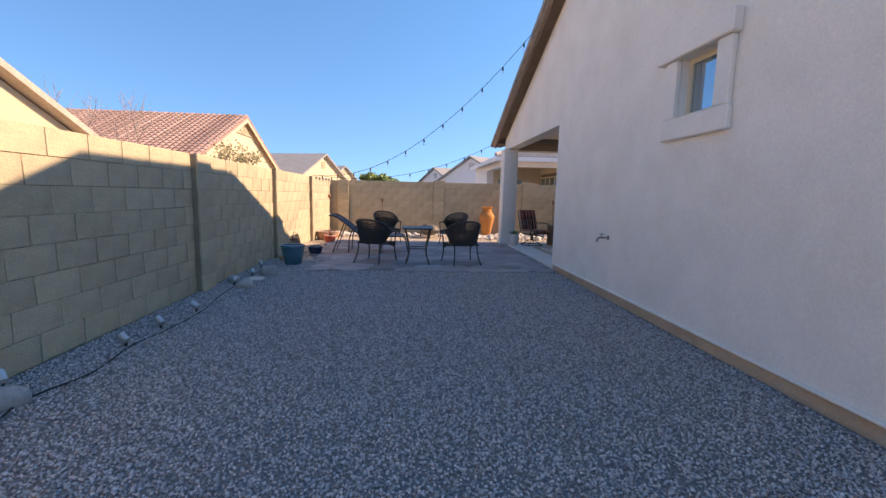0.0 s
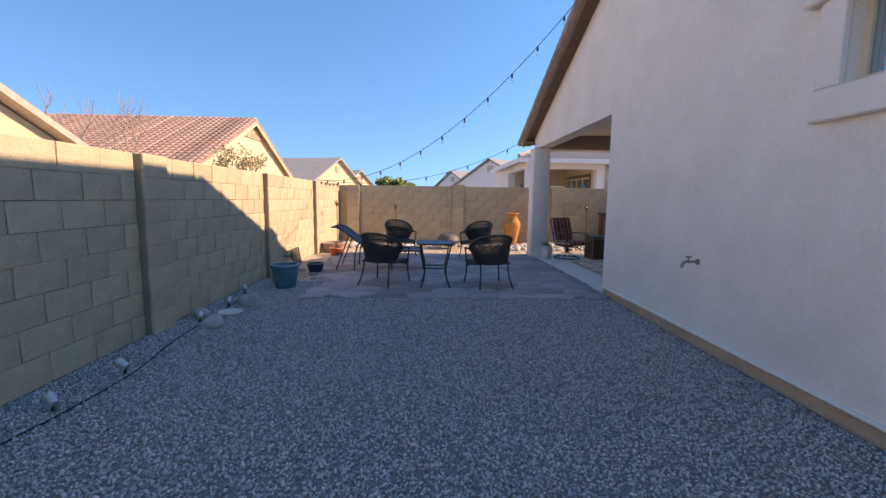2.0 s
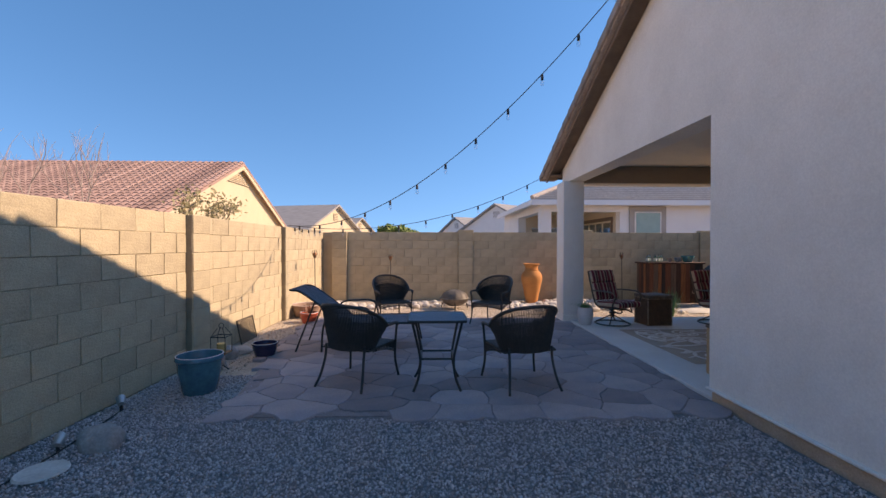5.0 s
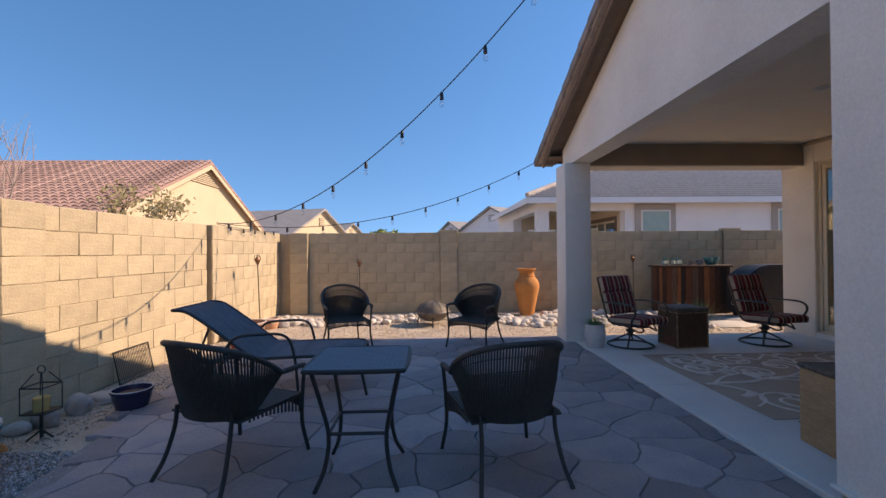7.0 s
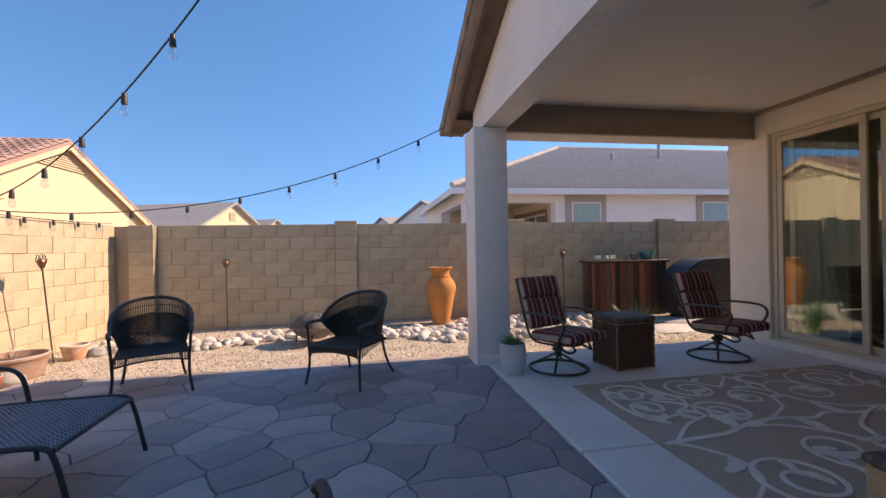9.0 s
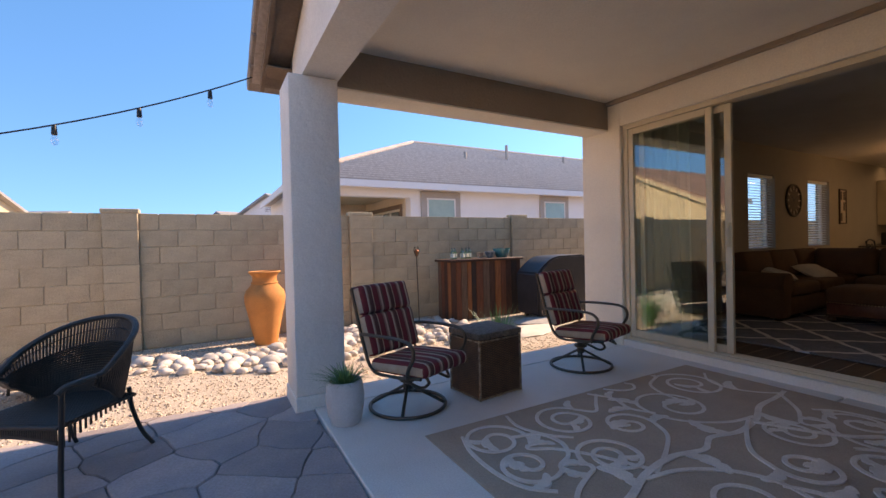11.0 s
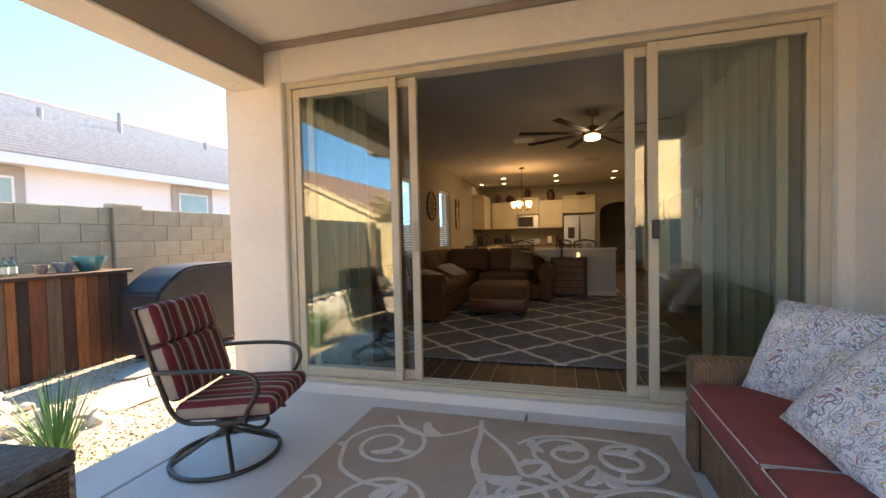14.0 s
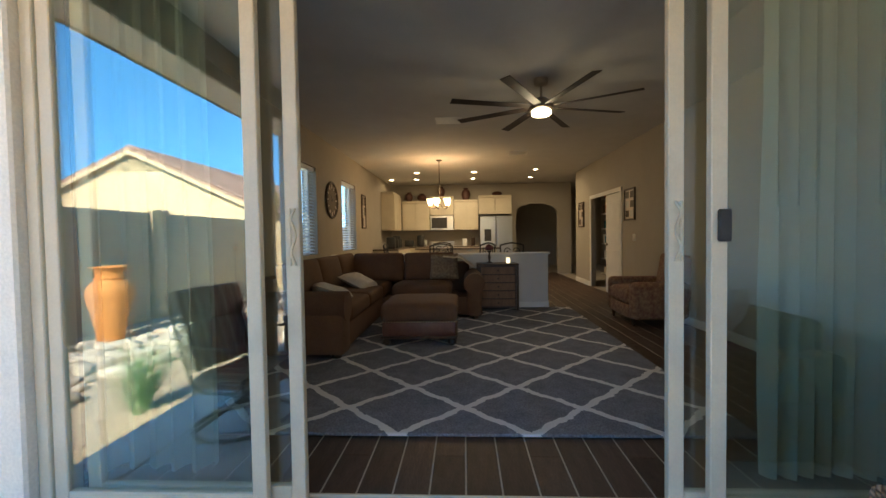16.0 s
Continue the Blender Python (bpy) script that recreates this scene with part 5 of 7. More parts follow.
    for child in ob.children:
        if child.name.split(".")[0] not in ("base_ring", "spoke", "column"):
            child.matrix_basis = pose(0, 0.10, 0) @ child.matrix_basis
    return ob


sw = swivel_chair()
sw.matrix_basis = pose(3.74, 12.03, SLAB_Z, 0, 0, -157) @ Matrix.Diagonal((1.05, 1.05, 0.975, 1))
copy_thing(sw, pose(5.72, 12.04, SLAB_Z, 0, 0, -166))

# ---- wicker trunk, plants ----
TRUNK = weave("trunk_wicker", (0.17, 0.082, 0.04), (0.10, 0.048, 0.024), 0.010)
TRUNK_WOOD = mat("trunk_wood", (0.075, 0.052, 0.04), 0.75, 0, (0.19, 0.145, 0.11), 16, 0.3, 70, 0.9, 45, stretch=(1, 2.5, 1))
TRUNK_EDGE = mat("trunk_edge", (0.15, 0.085, 0.05), 0.8, 0, (0.42, 0.32, 0.22), 26, 0.3, 90, 0.6, 60)
tr = thing("wicker_box", "worn brown wicker trunk with a hinged wooden lid", "trunk", m=pose(4.48, 11.99, SLAB_Z, 0, 0, 6))
part("body", boxes(((-0.23, -0.20, 0.0), (0.23, 0.20, 0.50)), bevel=0.01), TRUNK, tr)
part("lid", boxes(((-0.245, -0.215, 0.502), (0.245, 0.215, 0.555)), bevel=0.012, seg=2), TRUNK_WOOD, tr, "dark worn lid")
for sx in (-1, 1):
    for sy in (-1, 1):
        part("corner_post", boxes(((sx * 0.231 - 0.009, sy * 0.201 - 0.009, 0.0), (sx * 0.231 + 0.009, sy * 0.201 + 0.009, 0.5)), bevel=0.005, seg=2), TRUNK_EDGE, tr, "worn wicker corner")
for z in (0.004, 0.478):
    for sy in (-1, 1):
        part("rail", tube([(-0.22, sy * 0.204, z + 0.008), (0.22, sy * 0.204, z + 0.008)], 0.008, 6), TRUNK_EDGE, tr)
    for sx in (-1, 1):
        part("rail", tube([(sx * 0.234, -0.19, z + 0.008), (sx * 0.234, 0.19, z + 0.008)], 0.008, 6), TRUNK_EDGE, tr)
part("clasp", boxes(((0.246, -0.03, 0.49), (0.256, 0.03, 0.53)), bevel=0.003), METAL_OLD, tr)

gp = thing("ornamental_grass", "clump of tall green ornamental grass behind the trunk", "plant", m=pose(5.42, 13.05, -0.012))
part("leaves", blades(130, 0.64, 0.5, 0.006, 31, 0.5, 0.0), GRASS_BLUE, gp)
part("low_leaves", blades(60, 0.26, 0.8, 0.004, 35, 0.8, 0.0), GRASS, gp)

wp = thing("white_pot", "white ribbed cement pot with short green grass", "plant", m=pose(3.21, 11.98, SLAB_Z) @ Matrix.Scale(1.18, 4))
part("pot", lathe([(0, 0), (0.085, 0), (0.095, 0.01), (0.115, 0.10), (0.12, 0.17), (0.112, 0.24), (0.105, 0.27), (0.095, 0.27), (0.09, 0.22), (0, 0.21)], 32), CEMENT, wp)
part("leaves", blades(260, 0.16, 0.85, 0.003, 33, 0.7, 0.22), GRASS, wp)

# ---- patio rug ----
RUG = mat("rug_taupe", (0.50, 0.395, 0.31), 0.95, 0, (0.43, 0.335, 0.26), 3, 0.14, 160, 0.5, 220)
RUG_CREAM = mat("rug_cream", (0.82, 0.76, 0.70), 0.95, 0, (0.66, 0.60, 0.54), 6, 0.12, 160, 0.5, 220)
rug = thing("patio_rug", "taupe outdoor rug with cream scrolls on the patio slab", "rug")
rx0, rx1, ry0, ry1 = 3.60, 6.58, 9.36, 11.45
part("field", boxes(((rx0, ry0, SLAB_Z + 0.001), (rx1, ry1, SLAB_Z + 0.009)), bevel=0.003), RUG, rug, smooth=False)


def ribbon(pts, widths, z0, z1):
    """A flat strip along plan points, of changing width."""
    bm = bmesh.new()
    rows = []
    for i, p in enumerate(pts):
        a, b = pts[max(0, i - 1)], pts[min(len(pts) - 1, i + 1)]
        d = Vector((b[0] - a[0], b[1] - a[1], 0))
        d = d.normalized() if d.length > 0 else Vector((1, 0, 0))
        s = Vector((-d.y, d.x, 0)) * widths[i]
        q = Vector((p[0], p[1], 0))
        rows.append([bm.verts.new(q - s + Vector((0, 0, z0))), bm.verts.new(q - s + Vector((0, 0, z1))), bm.verts.new(q + s + Vector((0, 0, z1))), bm.verts.new(q + s + Vector((0, 0, z0)))])
    for r, q in zip(rows, rows[1:]):
        for k in range(3):
            bm.faces.new((r[k], r[k + 1], q[k + 1], q[k]))
    bmesh.ops.recalc_face_normals(bm, faces=bm.faces)
    return bm


def inside(p):
    return rx0 + 0.03 < p[0] < rx1 - 0.03 and ry0 + 0.03 < p[1] < ry1 - 0.03


ZR0, ZR1 = SLAB_Z + 0.008, SLAB_Z + 0.0105


layer = [0]


def strip(name, pts, ws):
    """Lays one cream line on the rug, cut at the rug's edge."""
    run_p, run_w = [], []
    for p, w in list(zip(pts, ws)) + [(None, 0)]:
        if p is not None and inside(p):
            run_p.append(p)
            run_w.append(w)
        else:
            if len(run_p) > 3:
                layer[0] += 1
                part(name, ribbon(run_p, run_w, ZR0, ZR1 + 0.00004 * layer[0]), RUG_CREAM, rug, smooth=False)
            run_p, run_w = [], []


def smooth_line(pts, n=12):
    return [(v.x, v.y) for v in arc([(x, y, 0) for x, y in pts], n)]


def leaf(cx, cy, ang, size, bend=1):
    """An acanthus leaf: a curling spine with pointed lobes, longest in the middle."""
    size *= 1.22
    spine, ws = [], []
    x, y, a = cx, cy, ang
    for i in range(15):
        t = i / 14
        spine.append((x, y))
        ws.append(size * (0.05 + 0.12 * math.sin(math.pi * t ** 0.8)) * (1 - 0.45 * (i % 5 == 4)) if i < 14 else 0.002)
        a += bend * 0.11
        x, y = x + size / 14 * math.cos(a), y + size / 14 * math.sin(a)
    strip("leaf", spine, ws)
    for k, f in ((3, 0.42), (6, 0.46), (9, 0.34)):
        d = Vector(spine[k + 1]) - Vector(spine[k])
        b = math.atan2(d.y, d.x) + bend * 0.75
        px, py = spine[k]
        lobe = [(px + size * f * t * math.cos(b - bend * 0.5 * t), py + size * f * t * math.sin(b - bend * 0.5 * t)) for t in [j / 6 for j in range(7)]]
        strip("leaf", lobe, [size * 0.075 * (1 - t) ** 0.7 + 0.002 for t in [j / 6 for j in range(7)]])


def vine(pts, w=0.017, leaves=()):
    """A stem through a few points; leaves sit at (share of the length, side)."""
    line = smooth_line(pts)
    n = len(line)
    strip("stem", line, [w * (0.75 + 0.25 * math.sin(math.pi * i / n)) for i in range(n)])
    for f, side, size in leaves:
        k = min(n - 2, int(f * n))
        d = Vector(line[k + 1]) - Vector(line[k])
        leaf(line[k][0], line[k][1], math.atan2(d.y, d.x) + side * 0.45, size, side)
    return line


def curl(cx, cy, r, start, turn, lead, turns=1.5, size=0.16):
    """A stem led in from some points that winds into a spiral and ends in a leaf."""
    a0 = math.radians(start)
    steps = 44
    spiral = []
    for i in range(steps + 1):
        t = i / steps
        a = a0 + turn * turns * 2 * math.pi * t
        rad = r * (1 - 0.74 * t ** 1.35)
        spiral.append((cx + rad * math.cos(a), cy + rad * math.sin(a)))
    line = smooth_line(list(lead) + [spiral[0], spiral[2]], 10)[:-6] + spiral[1:]
    strip("scroll", line, [0.0135] * len(line))
    d = Vector(spiral[-1]) - Vector(spiral[-2])
    leaf(spiral[-1][0], spiral[-1][1], math.atan2(d.y, d.x) - turn * 0.2, size, turn)
    k = len(line) - steps
    d = Vector(line[k + 1]) - Vector(line[k])
    leaf(line[k][0], line[k][1], math.atan2(d.y, d.x) - turn * 0.55, size * 0.9, -turn)
    k = len(line) - steps + 16
    d = Vector(line[k + 1]) - Vector(line[k])
    leaf(line[k][0], line[k][1], math.atan2(d.y, d.x) + turn * 0.5, size * 0.75, turn)


MX, MY = (rx0 + rx1) / 2 - 0.02, (ry0 + ry1) / 2
for turned in (False, True):
    def at(*pts):
        """The second half of the pattern is the first, turned half round."""
        return [(2 * MX - x, 2 * MY - y) if turned else (x, y) for x, y in pts]

    def hub(x, y, r, start, turn, lead, **more):
        (cx, cy), = at((x, y))
        curl(cx, cy, r, start + (180 if turned else 0), turn, at(*lead), **more)

    vine(at((6.52, 10.58), (6.30, 10.55), (6.00, 10.53), (5.72, 10.43), (5.42, 10.39), (5.18, 10.44), (MX, MY)), 0.021, ((0.42, 1, 0.22), (0.72, -1, 0.24)))
    vine(at((6.44, 10.57), (6.30, 10.70), (6.22, 10.88), (6.28, 11.06), (6.46, 11.20)), 0.013, ((0.4, -1, 0.2),))
    hub(6.05, 11.10, 0.28, 120, -1, ((5.62, 10.86), (5.64, 11.08), (5.74, 11.26)), turns=1.6)
    hub(5.48, 10.87, 0.28, 150, -1, ((5.76, 10.46), (5.52, 10.50), (5.30, 10.64), (5.20, 10.82)), turns=1.05, size=0.22)
    hub(5.70, 10.20, 0.21, 10, -1, ((6.40, 10.56), (6.16, 10.36), (6.00, 10.28)), turns=1.6)
    vine(at((6.34, 9.52), (6.40, 9.72), (6.41, 9.98), (6.36, 10.18), (6.24, 10.30)), 0.013, ((0.8, 1, 0.16),))
    hub(6.20, 10.02, 0.19, 150, -1, ((6.06, 9.70), (5.88, 9.76), (5.84, 9.92), (5.92, 10.06)), turns=1.25)
    hub(4.58, 11.12, 0.23, 20, 1, ((5.16, 11.36), (5.00, 11.22), (4.88, 11.12)), turns=1.6)
    hub(4.90, 10.84, 0.18, -30, 1, ((4.48, 10.36), (4.72, 10.46), (4.96, 10.60)), turns=1.2, size=0.18)
    hub(3.96, 11.14, 0.23, -60, 1, ((4.50, 10.40), (4.36, 10.66), (4.22, 10.84)), turns=1.5)
    vine(at((5.30, 11.42), (5.42, 11.30), (5.54, 11.28), (5.62, 11.36), (5.56, 11.44)), 0.012)
    vine(at((5.22, 10.86), (5.14, 11.02), (5.20, 11.22), (5.10, 11.42)), 0.013, ((0.3, 1, 0.18), (0.7, -1, 0.14)))
    vine(at((4.26, 11.42), (4.22, 11.22), (4.30, 11.02), (4.42, 10.90)), 0.012, ((0.5, -1, 0.16),))

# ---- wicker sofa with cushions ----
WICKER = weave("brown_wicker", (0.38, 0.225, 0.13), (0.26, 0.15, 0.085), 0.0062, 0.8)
RED_CLOTH = mat("red_cloth", (0.30, 0.072, 0.065), 0.9, 0, (0.27, 0.062, 0.057), 5, 0.06, 200, 0.3, 300)
PIPING = mat("cream_piping", (0.72, 0.62, 0.55), 0.8)


def paisley(name):
    """White cloth with blue, red, green and ochre curls."""
    m = mat(name, (0.82, 0.81, 0.81), 0.9, 0, (0.77, 0.76, 0.77), 9, bump=0.2, bump_scale=200)
    nt = m.node_tree
    N, L = nt.nodes.new, nt.links.new
    b = nt.nodes["Principled BSDF"]
    tc, warp, add = N("ShaderNodeTexCoord"), N("ShaderNodeTexNoise"), N("ShaderNodeVectorMath")
    warp.inputs["Scale"].default_value = 7
    sc = N("ShaderNodeVectorMath")
    sc.operation = "SCALE"
    sc.inputs["Scale"].default_value = 0.16
    L(tc.outputs["Object"], warp.inputs["Vector"])
    L(warp.outputs["Color"], sc.inputs[0])
    L(tc.outputs["Object"], add.inputs[0])
    L(sc.outputs[0], add.inputs[1])
    src = b.inputs["Base Color"].links[0].from_socket
    for scale, lo, hi, sat in ((9, 0.06, 0.10, 0.9), (9, 0.22, 0.25, 0.8), (9, 0.34, 0.36, 0.95), (9, 0.47, 0.49, 0.85), (16, 0.10, 0.20, 0.7), (16, 0.40, 0.44, 0.85), (38, 0.10, 0.22, 0.75), (38, 0.42, 0.52, 0.6), (80, 0.0, 0.20, 0.55)):
        v = N("ShaderNodeTexVoronoi")
        v.inputs["Scale"].default_value = scale
        L(add.outputs[0], v.inputs["Vector"])
        near = N("ShaderNodeMath")
        near.operation = "COMPARE"
        near.inputs[1].default_value, near.inputs[2].default_value = (lo + hi) / 2, (hi - lo) / 2
        L(v.outputs["Distance"], near.inputs[0])
        rp = N("ShaderNodeValToRGB")
        rp.color_ramp.interpolation = "CONSTANT"
        rp.color_ramp.elements[0].color, rp.color_ramp.elements[1].color = (0.08, 0.20, 0.30, 1), (0.36, 0.05, 0.10, 1)
        rp.color_ramp.elements[1].position = 0.35
        for p, c in ((0.5, (0.30, 0.36, 0.12)), (0.65, (0.16, 0.17, 0.22)), (0.78, (0.55, 0.38, 0.14)), (0.88, (0.35, 0.32, 0.40))):
            e = rp.color_ramp.elements.new(p)
            e.color = (*c, 1)
        sep = N("ShaderNodeSeparateColor")
        L(v.outputs["Color"], sep.inputs[0])
        L(sep.outputs[0], rp.inputs[0])
        mx = N("ShaderNodeMix")
        mx.data_type = "RGBA"
        ml = N("ShaderNodeMath")
        ml.operation = "MULTIPLY"
        ml.inputs[1].default_value = sat
        L(near.outputs[0], ml.inputs[0])
        L(ml.outputs[0], mx.inputs["Factor"])
        L(src, mx.inputs["A"])
        L(rp.outputs[0], mx.inputs["B"])
        src = mx.outputs["Result"]
    L(src, b.inputs["Base Color"])
    return m


PAISLEY = paisley("paisley_cloth")
so = thing("wicker_sofa", "brown wicker patio sofa with red seat cushions", "sofa", m=pose(5.29, 8.33, SLAB_Z))
part("base", boxes(((-0.97, 0.03, 0.04), (0.97, 0.98, 0.37)), bevel=0.015, seg=2), WICKER, so)
for s in (-1, 1):
    bm = boxes(((s * 0.905 - 0.075, 0.03, 0.37), (s * 0.905 + 0.075, 1.02, 0.635)), bevel=0.03, seg=2)
    part("arm", bm, WICKER, so)
    part("arm_front", boxes(((s * 0.905 - 0.075, 0.98, 0.02), (s * 0.905 + 0.075, 1.02, 0.37)), bevel=0.012), WICKER, so)
part("backrest", boxes(((-0.83, 0.03, 0.37), (0.83, 0.17, 0.80)), bevel=0.03, seg=2), WICKER, so)
for s in (-1, 1):
    seat = part("seat_cushion", cushion(0.82, 0.88, 0.15, 0.015, 6, (s * 0.413, 0.60, 0.375)), RED_CLOTH, so)
    for z in (0.392, 0.508):
        part("piping", tube(arc([(s * 0.413 - 0.395, 1.035, z), (s * 0.413, 1.04, z + 0.003), (s * 0.413 + 0.395, 1.035, z)]), 0.0034, 6), PIPING, seat)
    part("piping", tube([(s * 0.413 - s * 0.405, 0.25, 0.515), (s * 0.413 - s * 0.405, 1.03, 0.508)], 0.0034, 6), PIPING, seat)
    part("leg", boxes(((s * 0.9 - 0.03, 0.06, 0.0), (s * 0.9 + 0.03, 0.12, 0.04))), BLACK_METAL, so)
    part("leg", boxes(((s * 0.9 - 0.03, 0.9, 0.0), (s * 0.9 + 0.03, 0.96, 0.04))), BLACK_METAL, so)


def pillow(w, h, fat):
    bm = bmesh.new()
    n = 14
    top, low = {}, {}
    for i in range(n + 1):
        for j in range(n + 1):
            u, v = -1 + 2 * i / n, -1 + 2 * j / n
            k = max(0.0, (1 - u ** 4) * (1 - v ** 4)) ** 0.55
            x, y = u * w / 2 * (1 - 0.05 * (1 - v * v) * abs(u) ** 3), v * h / 2 * (1 - 0.05 * (1 - u * u) * abs(v) ** 3)
            z = fat / 2 * k * (1 + 0.12 * noise.noise(Vector((u * 2, v * 2, w))))
            top[i, j] = bm.verts.new((x, y, z))
            low[i, j] = top[i, j] if i in (0, n) or j in (0, n) else bm.verts.new((x, y, -z * 0.8))
    for i in range(n):
        for j in range(n):
            bm.faces.new((top[i, j], top[i + 1, j], top[i + 1, j + 1], top[i, j + 1]))
            bm.faces.new((low[i, j], low[i, j + 1], low[i + 1, j + 1], low[i + 1, j]))
    return bm


def facing(at, normal, spin):
    return Matrix.Translation(at) @ Vector(normal).to_track_quat("Z", "Y").to_matrix().to_4x4() @ pose(0, 0, 0, 0, 0, spin)


for lab, m in (("white pillow with a coloured paisley print", facing((5.94, 8.87, SLAB_Z + 0.735), (-0.50, 0.66, 0.56), -1)), ("white paisley pillow propped in front", facing((5.30, 8.97, SLAB_Z + 0.715), (-0.25, 0.72, 0.65), -16)), ("white paisley pillow leaning on the sofa back", facing((4.90, 8.78, SLAB_Z + 0.76), (0.1, 0.85, 0.5), 5))):
    o = link("throw_pillow", pillow(0.53, 0.53, 0.20), PAISLEY, None, "", True)
    tagged(o, lab, "pillow", "paisley pillows on the sofa")
    o.matrix_basis = m

# ---- rattan cube with a jug ----
RATTAN = mat("tan_rattan", (0.50, 0.31, 0.16), 0.8, 0, (0.40, 0.24, 0.12), 9, 0.25, 60, 0.6, 50, stretch=(1, 1, 5))
cb = thing("rattan_cube", "tan rattan storage cube with a darker lid", "side table", m=pose(3.74, 8.72, SLAB_Z, 0, 0, -6))
part("body", boxes(((-0.27, -0.27, 0.0), (0.27, 0.27, 0.52)), bevel=0.015, seg=2), RATTAN, cb)
part("lid", boxes(((-0.28, -0.28, 0.521), (0.28, 0.28, 0.555)), bevel=0.012), TRUNK_WOOD, cb, "dark wooden lid")
for k in range(1, 4):
    part("band", boxes(((-0.274, -0.274, 0.125 * k), (0.274, 0.274, 0.125 * k + 0.006))), RATTAN, cb)
jug = thing("glass_jug", "clear glass jug with a looped handle", "jug", m=pose(3.80, 8.78, SLAB_Z + 0.556))
CLEAR = glass("jug_glass", (0.93, 0.95, 0.95), gloss=0.12)
part("body", lathe([(0, 0.004), (0.075, 0.004), (0.085, 0.03), (0.085, 0.12), (0.06, 0.19), (0.05, 0.23), (0.062, 0.26), (0.058, 0.26), (0.045, 0.23)], 24), CLEAR, jug)
part("handle", tube(arc([(-0.05, 0, 0.235), (-0.115, 0, 0.225), (-0.135, 0, 0.15), (-0.11, 0, 0.07), (-0.083, 0, 0.05)]), 0.009, 8), mat("frosted_glass", (0.75, 0.77, 0.78), 0.15), jug)

# ---- bar, bottles, bowls, grill ----
WOODS = [mat("bar_board_%s" % n, c, 0.75, 0, [v * 0.6 for v in c], 6, 0.2, 60, 0.3, 40, stretch=(6, 6, 0.7)) for n, c in (("dark", (0.075, 0.032, 0.02)), ("red", (0.17, 0.058, 0.028)), ("orange", (0.30, 0.11, 0.04)), ("grey", (0.15, 0.095, 0.065)), ("black", (0.035, 0.022, 0.018)))]
bar = thing("outdoor_bar", "reclaimed wood plank bar with a thick top by the wall", "bar", m=pose(6.76, 15.42, -0.01))
part("carcass", boxes(((-0.75, -0.22, 0.0), (0.75, 0.24, 1.03))), WOODS[4], bar, smooth=False)
part("top", boxes(((-0.81, -0.28, 1.031), (0.81, 0.28, 1.075)), bevel=0.008), WOODS[0], bar, "dark wooden bar top")
rb = random.Random(3)
x, k = -0.765, 0
while x < 0.75:
    w = rb.uniform(0.085, 0.15)
    x1 = min(x + w, 0.765)
    part("board", boxes(((x, -0.24 - rb.uniform(0, 0.006), 0.0), (x1 - 0.005, -0.221, 1.03)), bevel=0.003), WOODS[(0, 1, 3, 2, 4, 1, 3, 0, 2, 1, 0, 4)[k % 12]], bar, smooth=False)
    x, k = x1, k + 1
for s, off in ((-1, 0), (1, 2)):
    y, k = -0.22, 0
    while y < 0.23:
        y1 = min(y + 0.115, 0.24)
        part("side_board", boxes(((s * 0.758 - 0.007, y, 0.0), (s * 0.758 + 0.007, y1 - 0.005, 1.03)), bevel=0.003), WOODS[(2, 0, 1, 3)[(k + off) % 4]], bar, smooth=False)
        y, k = y1, k + 1

BOTTLE = glass("green_bottle", (0.62, 0.80, 0.70), gloss=0.12)
LABEL = mat("bottle_label", (0.70, 0.72, 0.62), 0.7)


def bottle():
    ob = thing("bottle", "small clear green bottle with a pale label on the bar", "bottle", "bottles in a row on the bar")
    part("body", lathe([(0, 0.0), (0.034, 0.0), (0.036, 0.01), (0.036, 0.11), (0.03, 0.14), (0.014, 0.16), (0.013, 0.185), (0, 0.185)], 16), BOTTLE, ob)
    part("cap", lathe([(0.0, 0.20), (0.015, 0.20), (0.015, 0.183), (0, 0.183)], 12), mat("bottle_cap", (0.12, 0.13, 0.14), 0.4), ob)
    part("label", lathe([(0.0368, 0.03), (0.0368, 0.10)], 16), LABEL, ob)
    return ob


bt = bottle()
bt.matrix_basis = pose(6.11, 15.32, 1.066)
for k, (x, y) in enumerate(((6.21, 15.40), (6.32, 15.33), (6.44, 15.38), (6.53, 15.42))):
    copy_thing(bt, pose(x, y, 1.066, 0, 0, 40 * k))
TEAL_LIGHT = mat("teal_bowl", (0.05, 0.27, 0.30), 0.25, 0, (0.03, 0.18, 0.21), 5, coat=0.4)
for nm, lab, x, r, h, mt in (("bowl", "large teal glazed bowl on the bar", 7.22, 0.17, 0.17, TEAL_LIGHT), ("bowl", "small blue patterned bowl on the bar", 6.95, 0.10, 0.12, mat("blue_pattern", (0.10, 0.16, 0.22), 0.3, 0, (0.5, 0.5, 0.46), 30)), ("cup", "small brown and white cup on the bar", 6.74, 0.07, 0.10, mat("brown_white", (0.55, 0.45, 0.38), 0.4, 0, (0.15, 0.07, 0.04), 22))):
    o = link(nm, lathe([(0, 0), (r * 0.55, 0), (r * 0.6, 0.012), (r * 0.88, h * 0.6), (r, h), (r * 0.95, h), (r * 0.8, h * 0.6), (r * 0.5, 0.03), (0, 0.028)], 28), mt, None, "", True)
    tagged(o, lab, "bowl")
    o.location = (x, 15.36, 1.066)

